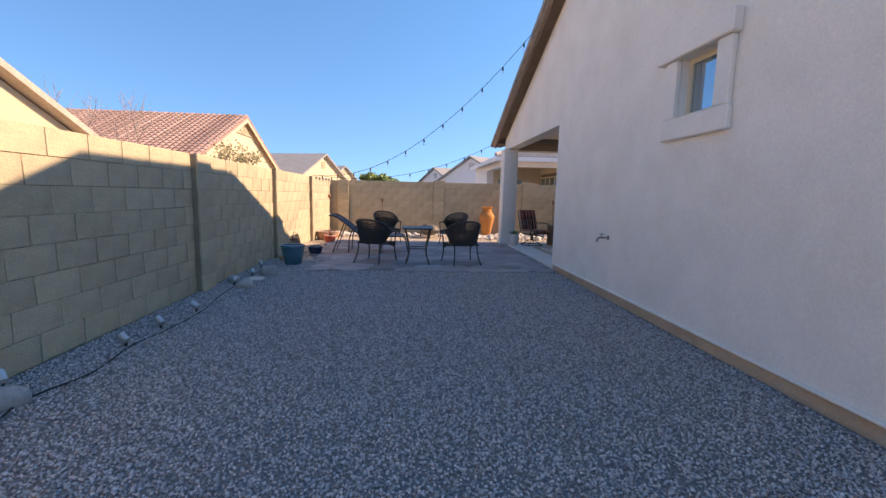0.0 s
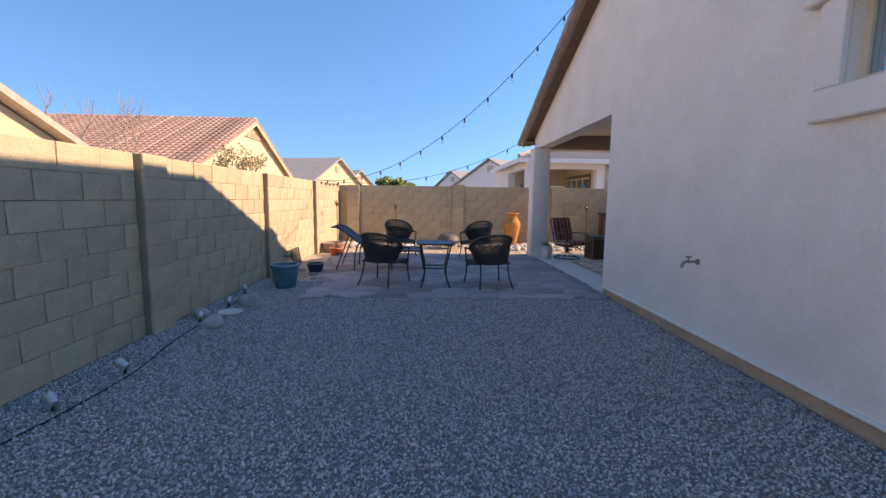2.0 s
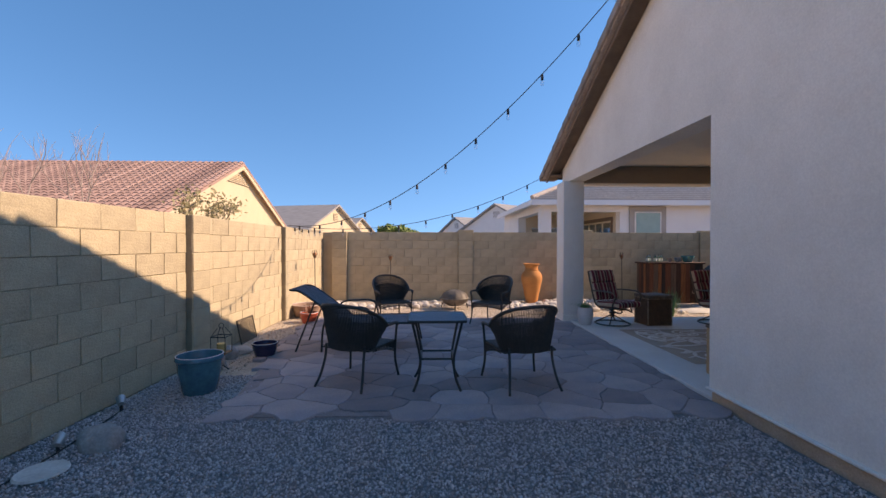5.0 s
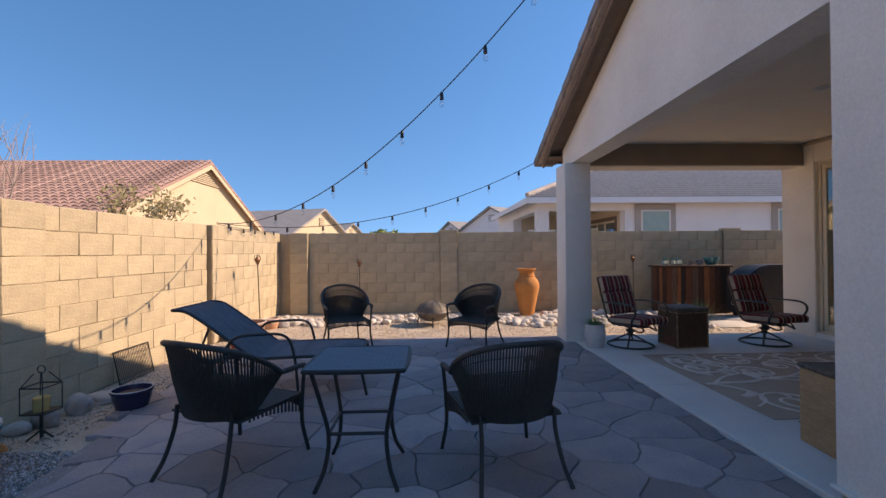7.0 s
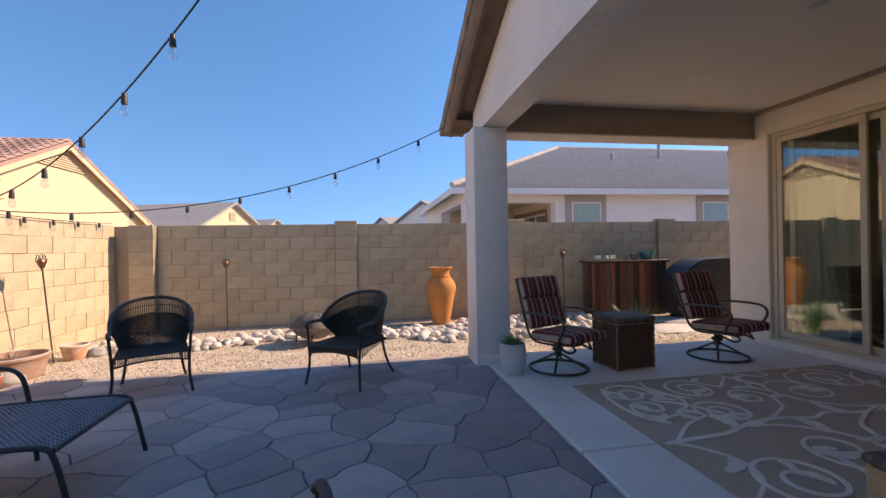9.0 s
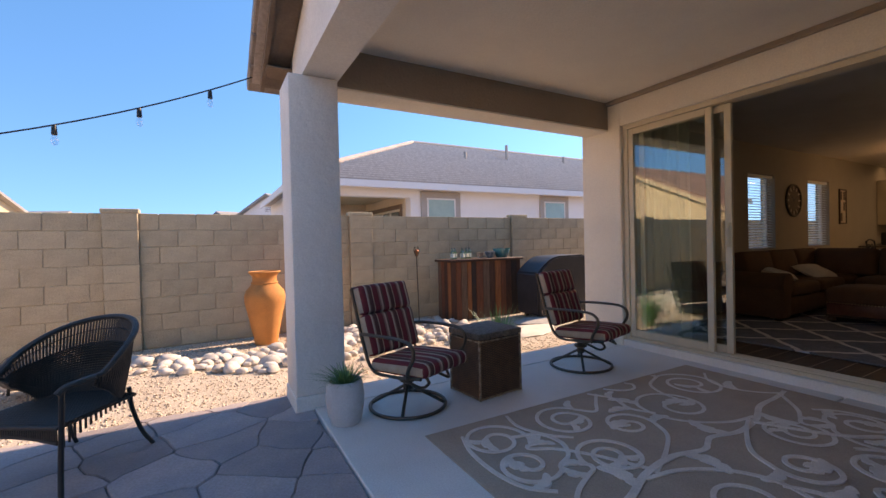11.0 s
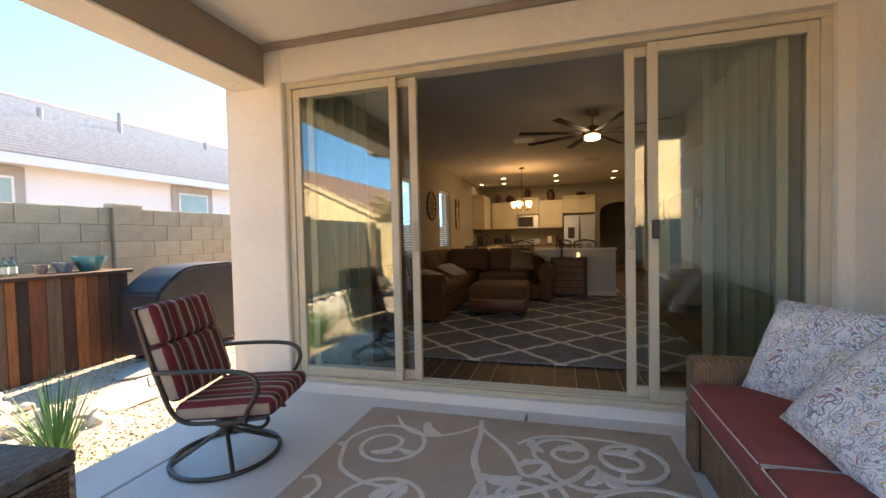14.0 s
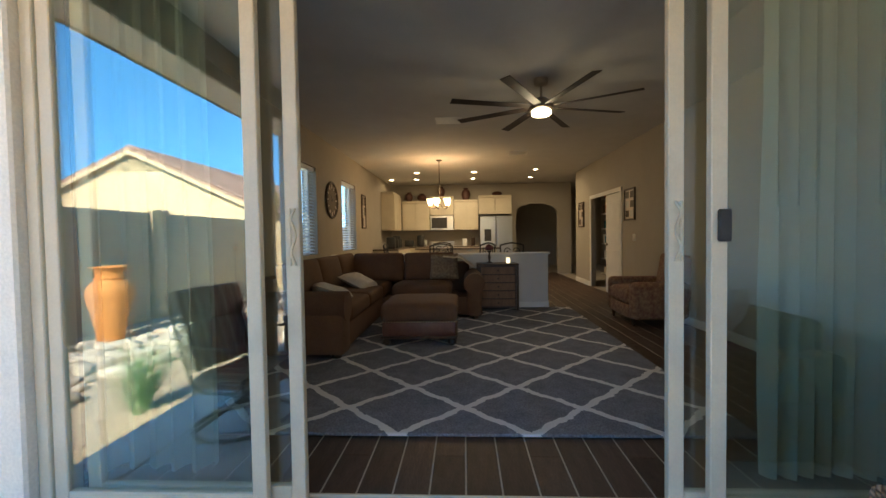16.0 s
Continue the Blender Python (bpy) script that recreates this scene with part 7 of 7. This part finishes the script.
for x, wd, hh in ((15.8, 0.22, 0.3), (16.2, 0.26, 0.24), (16.7, 0.2, 0.33), (17.1, 0.16, 0.26)):
    o = link("kitchen_item", boxes(((-wd / 2, -wd / 2, 0), (wd / 2, wd / 2, hh)), bevel=0.03, seg=2), APPL, None, "", True)
    tagged(o, "dark kitchen appliance on the worktop", "appliance")
    o.location = (x, 12.3, 1.071)
for lab, y, r, hh, z in (("dark red vase on top of the cabinets", 10.35, 0.14, 0.36, 2.471), ("bronze pot on top of the cabinets", 11.7, 0.15, 0.24, 2.451), ("small dark pot on top of the cabinets", 12.1, 0.12, 0.28, 2.451), ("long dark planter on top of the cabinets", 9.4, 0.16, 0.12, 2.591), ("brown urn on top of the cabinets", 11.1, 0.11, 0.30, 2.591)):
    o = link("vase", lathe([(0, 0), (r * 0.6, 0), (r, hh * 0.45), (r * 0.85, hh * 0.75), (r * 0.45, hh * 0.9), (r * 0.6, hh), (0, hh * 0.97)], 20), mat("vase_brown", (0.09, 0.035, 0.025), 0.4), None, "", True)
    tagged(o, lab, "vase")
    o.location = (KX - 0.2, y, z)

# ---- ceiling fan, chandelier, recessed lights, vents ----
FAN_BROWN = mat("fan_blade", (0.035, 0.022, 0.016), 0.6, 0, (0.024, 0.015, 0.011), 5)
NICKEL = mat("brushed_nickel", (0.45, 0.40, 0.34), 0.3, 0.9)
fan = thing("ceiling_fan", "eight-blade dark ceiling fan with a lit lamp", "fan", m=pose(9.52, 9.61, IN_CEIL))
part("canopy", lathe([(0, -0.001), (0.075, -0.001), (0.07, -0.06), (0.03, -0.075), (0, -0.075)], 20), NICKEL, fan)
part("downrod", tube([(0, 0, -0.07), (0, 0, -0.20)], 0.013, 8), NICKEL, fan)
part("motor", lathe([(0, -0.19), (0.05, -0.195), (0.10, -0.23), (0.125, -0.27), (0.125, -0.31), (0.10, -0.33), (0, -0.33)], 24), NICKEL, fan)
part("light_kit", lathe([(0.10, -0.331), (0.098, -0.365), (0.08, -0.375), (0, -0.378)], 24), glow("fan_lamp", (1.0, 0.86, 0.62), 2.5), fan, "lit round lamp")
for k in range(8):
    a = k * 45 + 16.5
    bm = bmesh.new()
    box(bm, (0.10, -0.035, -0.292), (0.97, 0.045, -0.284), 0.003)
    for v in bm.verts:
        if v.co.x > 0.5:
            v.co.y *= 1.25
    bm.transform(pose(0, 0, 0, 0, 0, a) @ pose(0, 0, -0.288, 9, 0, 0) @ pose(0, 0, 0.288))
    part("blade", bm, FAN_BROWN, fan)
SHADE = glow("lamp_shade", (1.0, 0.66, 0.33), 1.2)
cl = thing("chandelier", "three-light bronze chandelier with lit amber glass shades", "chandelier", m=pose(13.95, 10.93, IN_CEIL))
part("canopy", lathe([(0, -0.001), (0.07, -0.001), (0.05, -0.03), (0, -0.035)], 18), BRONZE, cl)
part("rod", tube([(0, 0, -0.03), (0, 0, -0.92)], 0.009, 8), BRONZE, cl)
for k in range(5):
    a = k * 2 * math.pi / 5 + 0.3
    c, s = math.cos(a), math.sin(a)
    part("arm", tube(arc([(0, 0, -0.90), (0.10 * c, 0.10 * s, -1.02), (0.19 * c, 0.19 * s, -1.00), (0.20 * c, 0.20 * s, -0.96)]), 0.008, 6), BRONZE, cl)
    part("shade", lathe([(0.03, -0.96), (0.055, -0.90), (0.07, -0.82), (0.066, -0.82), (0.05, -0.90), (0.02, -0.955)], 16, at=(0.20 * c, 0.20 * s, 0)), SHADE, cl)
CAN = glow("can_lamp", (1.0, 0.78, 0.52), 4.5)
for x, y in ((16.9, 12.45), (16.9, 11.75), (15.7, 11.6), (16.9, 10.15), (15.7, 10.15), (16.9, 8.55), (15.5, 8.65)):
    ob = thing("ceiling_light", "round recessed ceiling light, lit warm", "ceiling light", "recessed lights in the kitchen ceiling", pose(x, y, IN_CEIL))
    part("trim_ring", lathe([(0.06, -0.001), (0.09, -0.002), (0.09, -0.010), (0.065, -0.008)], 20), WHITE, ob)
    part("lens", lathe([(0, -0.004), (0.063, -0.003)], 18), CAN, ob)
for x, y, wd, ln in ((10.95, 10.62, 0.16, 0.36), (13.4, 9.35, 0.16, 0.36)):
    v = thing("ceiling_vent", "white slatted ceiling air vent", "vent", m=pose(x, y, IN_CEIL))
    part("frame", boxes(((-wd, -ln / 2, -0.012), (-wd + 0.02, ln / 2, -0.001)), ((wd - 0.02, -ln / 2, -0.012), (wd, ln / 2, -0.001)), ((-wd, -ln / 2, -0.012), (wd, -ln / 2 + 0.02, -0.001)), ((-wd, ln / 2 - 0.02, -0.012), (wd, ln / 2, -0.001))), WHITE, v, smooth=False)
    for k in range(7):
        part("slat", boxes(((-wd + 0.03 + k * 0.038, -ln / 2 + 0.02, -0.010), (-wd + 0.05 + k * 0.038, ln / 2 - 0.02, -0.006))), WHITE, v, smooth=False)
for nm, at, power, col in (("chandelier_lamp", (13.95, 10.93, IN_CEIL - 0.75), 3.4, (1.0, 0.74, 0.48)), ("fan_light", (9.52, 9.61, IN_CEIL - 0.42), 0.8, (1.0, 0.85, 0.65)), ("kitchen_lamp", (16.6, 10.6, IN_CEIL - 0.05), 3.1, (1.0, 0.80, 0.57)), ("hall_lamp", (16.0, 8.55, IN_CEIL - 0.05), 1.8, (1.0, 0.78, 0.52))):
    lamp = new(nm, bpy.data.lights.new(nm, "POINT" if at[2] < IN_CEIL - 0.1 else "AREA"))
    lamp.data.energy, lamp.data.color = power, col
    lamp.location = at
    if lamp.data.type == "POINT":
        lamp.data.shadow_soft_size = 0.12
    else:
        lamp.data.size = 0.5

# ---- interior windows with blinds ----
SLAT = mat("blind_slat", (0.80, 0.82, 0.84), 0.5)
for k, wdw in enumerate((W1, W2)):
    ob = thing("window_%d" % (k + 2), "white framed window with open horizontal blinds", "window")
    tagged(ob, kind="structure")
    x0, x1 = wdw
    part("window_frame", boxes(((x0, 12.82, WZ0), (x0 + 0.04, 12.88, WZ1)), ((x1 - 0.04, 12.82, WZ0), (x1, 12.88, WZ1)), ((x0 + 0.04, 12.82, WZ0), (x1 - 0.04, 12.88, WZ0 + 0.04)), ((x0 + 0.04, 12.82, WZ1 - 0.04), (x1 - 0.04, 12.88, WZ1))), WHITE, ob, smooth=False)
    g = part("pane", boxes(((x0 + 0.04, 12.845, WZ0 + 0.04), (x1 - 0.04, 12.853, WZ1 - 0.04))), PANE, ob, smooth=False)
    g.visible_shadow = False
    bl = part("blind", boxes(((x0 + 0.01, 12.73, WZ1 - 0.06), (x1 - 0.01, 12.79, WZ1 - 0.005)), bevel=0.004), SLAT, ob, smooth=False)
    sm = None
    for i in range(26):
        z = WZ0 + 0.03 + i * 0.0485
        if sm is None:
            bm = bmesh.new()
            box(bm, (x0 + 0.012, -0.025, -0.0015), (x1 - 0.012, 0.025, 0.0015))
            o = link("slat", bm, SLAT, bl)
            sm = o.data
        else:
            o = new("slat", sm)
            o.parent = bl
        o.matrix_basis = pose(0, 12.76, z, 22, 0, 0)

# ---- things on the walls ----
ck = thing("wall_clock", "large dark iron wall clock between the windows", "clock", m=pose(12.2, IY1 - 0.001, 2.02))
part("rim", tube([(0.30 * math.cos(a), -0.02, 0.30 * math.sin(a)) for a in [k * math.pi / 20 for k in range(40)]], 0.02, 8, True), BRONZE, ck)
bm = lathe([(0, 0), (0.29, 0), (0.29, 0.012), (0, 0.014)], 36)
bm.transform(pose(0, 0, 0, 90, 0, 0))
part("dial", bm, mat("clock_dial", (0.14, 0.10, 0.07), 0.7), ck)
for k in range(12):
    a = k * math.pi / 6
    part("hour_mark", boxes(((-0.012, -0.022, 0.20), (0.012, -0.016, 0.27))), PIPING, ck, smooth=False).matrix_basis = pose(0, 0, 0, 0, 30 * k, 0)
part("minute_hand", boxes(((-0.008, -0.026, -0.03), (0.008, -0.022, 0.20))), BLACK_METAL, ck, smooth=False).matrix_basis = pose(0, 0, 0, 0, 60, 0)
part("hour_hand", boxes(((-0.010, -0.031, -0.03), (0.010, -0.027, 0.13))), BLACK_METAL, ck, smooth=False).matrix_basis = pose(0, 0, 0, 0, -50, 0)


def picture(label, m, w, h):
    """A framed picture of plain blocks; its face looks along local -y."""
    ob = thing("picture_frame", label, "picture", m=m)
    part("backing", boxes(((-w / 2, 0.003, -h / 2), (w / 2, 0.014, h / 2))), PIPING, ob, smooth=False)
    part("frame", boxes(((-w / 2 - 0.03, -0.012, -h / 2 - 0.03), (-w / 2, 0.016, h / 2 + 0.03)), ((w / 2, -0.012, -h / 2 - 0.03), (w / 2 + 0.03, 0.016, h / 2 + 0.03)), ((-w / 2, -0.012, -h / 2 - 0.03), (w / 2, 0.016, -h / 2)), ((-w / 2, -0.012, h / 2), (w / 2, 0.016, h / 2 + 0.03))), DARK_WOOD, ob, smooth=False)
    for i in range(2):
        for j in range(3):
            part("photo", boxes(((-w / 2 + 0.03 + i * w / 2, -0.001, -h / 2 + 0.03 + j * h / 3), (-0.03 + i * w / 2, 0.002, -h / 2 - 0.02 + (j + 1) * h / 3))), (DARK_WOOD, INOX, BRONZE)[(i + j) % 3], ob, smooth=False)
    return ob


picture("dark framed collage picture on the side wall", pose(12.62, IY0 + 0.017, 1.88, 0, 0, 180), 0.40, 0.50)
picture("dark framed picture beside the pantry", pose(15.65, IY0 + 0.017, 1.85, 0, 0, 180), 0.40, 0.55)
picture("narrow dark framed picture by the window", pose(14.5, IY1 - 0.017, 1.95), 0.30, 0.70)
sw_ = thing("light_switch", "white wall light switch plate", "switch", m=pose(12.45, IY0 + 0.001, 1.3))
part("plate", boxes(((-0.06, 0, -0.06), (0.06, 0.006, 0.06)), bevel=0.002), WHITE, sw_)
part("rocker", boxes(((-0.02, 0.0065, -0.03), (0.02, 0.01, 0.03)), bevel=0.002), WHITE, sw_)

# pantry with one door folded shut
pd = thing("door_2", "white panelled pantry door, half open", "door")
tagged(pd, kind="structure")
part("leaf", boxes(((13.08, IY0 - 0.06, FLOOR_Z + 0.01), (13.95, IY0 - 0.02, 2.16)), bevel=0.003), WHITE, pd, smooth=False)
for z0, z1 in ((0.35, 1.05), (1.2, 2.0)):
    part("door_panel", boxes(((13.18, IY0 - 0.0195, z0), (13.85, IY0 - 0.013, z1)), bevel=0.004), WHITE, pd, smooth=False)
for a, b in (((13.0, IY0 + 0.001, FLOOR_Z), (13.08, IY0 + 0.018, 2.24)), ((14.87, IY0 + 0.001, FLOOR_Z), (14.95, IY0 + 0.018, 2.24)), ((13.0, IY0 + 0.001, 2.16), (14.95, IY0 + 0.019, 2.24))):
    part("casing", boxes((a, b), bevel=0.003), WHITE, pd, smooth=False)
part("handle", lathe([(0, 0), (0.02, 0), (0.028, 0.03), (0, 0.045)], 12), NICKEL, pd).matrix_basis = pose(13.86, IY0 - 0.019, 1.15, -90, 0, 0)
ps = thing("pantry_shelf", "dark pantry shelving filled with jars and boxes", "shelf")
part("back", boxes(((13.96, 6.9, FLOOR_Z), (14.95, 6.93, 2.3))), INWALL, ps, smooth=False)
rk = random.Random(4)
for k in range(6):
    z = 0.45 + k * 0.34
    part("shelf", boxes(((13.96, 6.931, z), (14.95, 7.25, z + 0.025))), WHITE, ps, smooth=False)
    x = 14.0
    while x < 14.85:
        wd, hh = rk.uniform(0.07, 0.14), rk.uniform(0.12, 0.27)
        o = link("pantry_item", boxes(((-wd / 2, -0.06, 0), (wd / 2, 0.06, hh)), bevel=0.008), rk.choice((APPL, DARK_WOOD, WHITE, TERRACOTTA, TEAL)), None)
        tagged(o, "jar or box standing on the pantry shelf", "container", "goods on the pantry shelves")
        o.location = (x + wd / 2, 7.16, z + 0.0255)
        x += wd + 0.03

# armchair by the side wall
ac = thing("armchair", "brown patterned armchair by the side wall", "armchair", m=pose(10.98, 7.94, FLOOR_Z))
PRINT = mat("brown_red_print", (0.16, 0.055, 0.035), 0.9, 0, (0.32, 0.20, 0.11), 24, 0.1, 120)
part("seat", cushion(0.66, 0.66, 0.20, 0.03, 5, (0, 0.04, 0.27)), PRINT, ac)
part("base", boxes(((-0.36, -0.36, 0.1), (0.36, 0.36, 0.28)), bevel=0.03, seg=2), PRINT, ac)
bk = part("backrest", cushion(0.68, 0.62, 0.20, 0.04, 5), PRINT, ac)
bk.matrix_basis = pose(0, -0.30, 0.62, 100, 0, 0)
for s in (-1, 1):
    part("arm", boxes(((s * 0.40 - 0.08, -0.36, 0.1), (s * 0.40 + 0.08, 0.36, 0.58)), bevel=0.06, seg=3), PRINT, ac)
    for sy in (-1, 1):
        part("foot", lathe([(0, 0), (0.02, 0), (0.03, 0.1), (0, 0.1)], 10, at=(s * 0.36, sy * 0.3, 0)), DARK_WOOD, ac)

# ---- pieces of walls and ground ----
lay(fence_left, -2.5, 15.93, left_at, LEFT_STOPS)
for u in LEFT_STOPS:
    pilaster(fence_left, left_at, u, 0.085, 0.0)
lay(fence_far, -1.93, 11.0, far_at, FAR_STOPS)
for u in FAR_STOPS:
    pilaster(fence_far, far_at, u, 0.06, 0.06)
pilaster(fence_far, far_at, -2.33, 0.14, 0.0)

# flagstones
rs = random.Random(5)
seeds = []
tries = 0
while len(seeds) < 190 and tries < 20000:
    tries += 1
    p = (rs.uniform(-2.1, 3.2), rs.uniform(7.7, 13.1))
    if all((p[0] - q[0]) ** 2 * 0.6 + (p[1] - q[1]) ** 2 * 1.5 > 0.325 ** 2 for q in seeds):
        seeds.append(p)


def clip(poly, px, py, nx_, ny_):
    out = []
    for i in range(len(poly)):
        a, b = poly[i], poly[(i + 1) % len(poly)]
        da, db = (a[0] - px) * nx_ + (a[1] - py) * ny_, (b[0] - px) * nx_ + (b[1] - py) * ny_
        if da <= 0:
            out.append(a)
        if da * db < 0:
            f = da / (da - db)
            out.append((a[0] + f * (b[0] - a[0]), a[1] + f * (b[1] - a[1])))
    return out


patio = structure("patio_flagstone", prism([(-1.45, 8.0), (XH + 0.015, 8.0), (XH + 0.015, 12.86), (-1.95, 12.86), (-1.85, 10.5)], -0.06, 0.012, "z"), JOINT, "grey-brown stamped flagstone patio")
for s in seeds:
    poly = [(-2.4, 7.5), (3.4, 7.5), (3.4, 13.2), (-2.4, 13.2)]
    for q in seeds:
        if q is s:
            continue
        dx, dy = q[0] - s[0], q[1] - s[1]
        d = math.hypot(dx, dy)
        if d < 1.6:
            poly = clip(poly, (s[0] + q[0]) / 2 - dx / d * 0.003, (s[1] + q[1]) / 2 - dy / d * 0.003, dx / d, dy / d)
            if len(poly) < 3:
                break
    if len(poly) < 3:
        continue
    poly = clip(poly, XH + 0.015, 0, 1, 0)
    poly = clip(poly, 0, 12.9, 0, 1) if len(poly) > 2 else poly
    left = -1.42 - 0.5 * (s[1] - 8.0) / 2.5 if s[1] < 10.5 else -1.95
    poly = clip(poly, left + rs.uniform(-0.15, 0.15), 0, -1, 0) if len(poly) > 2 else poly
    if len(poly) < 3:
        continue
    cy = min(p[1] for p in poly)
    if cy < 7.8 and max(p[1] for p in poly) < 8.15:
        continue
    # scalloped front edge
    poly = clip(poly, 0, 7.86 + rs.uniform(-0.04, 0.03), 0, -1)
    if len(poly) < 3:
        continue
    # rough outline
    ring = []
    for i in range(len(poly)):
        a, b = Vector((*poly[i], 0)), Vector((*poly[(i + 1) % len(poly)], 0))
        n = max(1, int((b - a).length / 0.07))
        for j in range(n):
            p = a.lerp(b, j / n)
            p = p + Vector((0.075 * noise.noise(Vector((p.x * 3.1, p.y * 3.1, 3.1))) + 0.02 * noise.noise(Vector((p.x * 11, p.y * 11, 1.7))), 0.075 * noise.noise(Vector((p.x * 3.1, p.y * 3.1, 9.4))) + 0.02 * noise.noise(Vector((p.x * 11, p.y * 11, 6.2))), 0))
            p.x = min(p.x, XH + 0.013)
            if p.y < 7.98:
                p.y = 7.93 - 0.085 * abs(math.sin(math.pi * p.x / 0.43)) ** 0.7
            ring.append(p)
    cen = sum(ring, Vector()) / len(ring)
    bm = bmesh.new()
    zt = 0.03 + rs.uniform(-0.002, 0.002)
    top = [bm.verts.new(((p - cen) * 0.975 + Vector((0, 0, zt)))) for p in ring]
    rim = [bm.verts.new(((p - cen) + Vector((0, 0, zt - 0.009)))) for p in ring]
    low = [bm.verts.new(((p - cen) + Vector((0, 0, -0.02)))) for p in ring]
    bm.faces.new(top)
    k = len(ring)
    for i in range(k):
        bm.faces.new((rim[i], rim[(i + 1) % k], top[(i + 1) % k], top[i]))
        bm.faces.new((low[i], low[(i + 1) % k], rim[(i + 1) % k], rim[i]))
    bmesh.ops.recalc_face_normals(bm, faces=bm.faces)
    o = link("flagstone", bm, STONE, patio)
    o.location = cen


def scatter(name, label, material, regions, per_m2, size, seed, flat=0.7):
    """Many small broken stones lying on the ground, as one mesh."""
    g = np.random.default_rng(seed)
    base = np.array([(1, 0, 0), (-1, 0, 0), (0, 1, 0), (0, -1, 0), (0, 0, 1), (0, 0, -1)], float)
    tri = np.array([(0, 2, 4), (2, 1, 4), (1, 3, 4), (3, 0, 4), (2, 0, 5), (1, 2, 5), (3, 1, 5), (0, 3, 5)])
    P = []
    for x0, y0, x1, y1, z in regions:
        n = int((x1 - x0) * (y1 - y0) * per_m2)
        P.append(np.column_stack([g.uniform(x0, x1, n), g.uniform(y0, y1, n), np.full(n, z)]))
    P = np.vstack(P)
    n = len(P)
    S = g.uniform(size[0], size[1], (n, 1, 1)) * g.uniform(0.6, 1.2, (n, 6, 1))
    V = base[None] * S
    V[:, :, 2] *= flat
    A = g.uniform(-0.6, 0.6, (n, 2))
    th = g.uniform(0, 2 * np.pi, n)
    for ax, an in ((0, A[:, 0]), (1, A[:, 1])):
        c, s = np.cos(an)[:, None], np.sin(an)[:, None]
        u, w = V[:, :, 1 - ax].copy(), V[:, :, 2].copy()
        V[:, :, 1 - ax], V[:, :, 2] = c * u - s * w, s * u + c * w
    c, s = np.cos(th)[:, None], np.sin(th)[:, None]
    u, w = V[:, :, 0].copy(), V[:, :, 1].copy()
    V[:, :, 0], V[:, :, 1] = c * u - s * w, s * u + c * w
    V += P[:, None, :]
    V[:, :, 2] += g.uniform(-0.004, 0.008, (n, 1))
    F = (tri[None] + (np.arange(n) * 6)[:, None, None]).reshape(-1, 3)
    me = bpy.data.meshes.new(name)
    me.vertices.add(n * 6)
    me.vertices.foreach_set("co", V.reshape(-1))
    me.loops.add(F.size)
    me.loops.foreach_set("vertex_index", F.reshape(-1).astype(np.int32))
    me.polygons.add(len(F))
    me.polygons.foreach_set("loop_start", np.arange(0, F.size, 3, dtype=np.int32))
    me.update(calc_edges=True)
    me.materials.append(material)
    return tagged(new(name, me), label, "gravel", "", "stuff")


GRAVEL = island_tone(mat("gravel_stone", (0.52, 0.475, 0.465), 0.9, 0, (0.42, 0.385, 0.375), 30, 0.1, 200), 0.5)
scatter("gravel", "loose grey crushed gravel covering the side yard", GRAVEL, [(XL + 0.02, 0.6, XH - 0.03, 7.93, 0.004), (XL + 0.02, 7.95, -1.5, 9.2, 0.0)], 4300, (0.0055, 0.0145), 3, 0.85)
PEBBLE = island_tone(mat("dirt_pebble", (0.60, 0.50, 0.40), 0.95, 0, (0.48, 0.39, 0.31), 30, 0.1, 200), 0.45)
scatter("dirt_pebbles", "fine tan pebbles and mulch on the bare soil", PEBBLE, [(XL + 0.02, 12.9, 3.0, YF - 0.02, -0.010), (3.0, 12.78, 6.6, YF - 0.02, -0.010), (XL + 0.02, 9.2, -1.9, 12.9, -0.010), (6.6, 13.0, 10.0, YF - 0.02, -0.010)], 700, (0.006, 0.016), 8)

# wood-look floor tiles indoors
PLANK = mat("plank_tile", (0.085, 0.05, 0.036), 0.5, 0, (0.05, 0.03, 0.022), 4, 0.25, 40, 0.15, 40, piece=0.25, stretch=(0.6, 5, 1), spec=0.3)
GROUT = mat("grout", (0.46, 0.41, 0.36), 0.9)
floor_in = bpy.data.objects["floor_interior"]
floor_in.data.materials.clear()
floor_in.data.materials.append(GROUT)
bm = bmesh.new()
box(bm, (0, 0, 0), (0.892, 0.164, 0.004), 0.002)
plank_me = bpy.data.meshes.new("plank")
bm.to_mesh(plank_me)
bm.free()
plank_me.materials.append(PLANK)
row, y = 0, 7.50
while y < 12.5:
    x = XD + 0.221 - (0.0, 0.3, 0.6)[row % 3] * 0.9
    while x < (12.0 if y > 8.75 else 17.9):
        lo = max(x, XD + 0.222)
        w = x + 0.9 - lo
        if w > 0.1 and not (y > 8.95 and lo > 8.3):
            o = new("plank", plank_me)
            o.parent = floor_in
            o.matrix_basis = pose(lo, y, FLOOR_Z - 0.0005) @ Matrix.Diagonal((w / 0.9, 1, 1, 1))
        x += 0.9
    y += 0.173
    row += 1
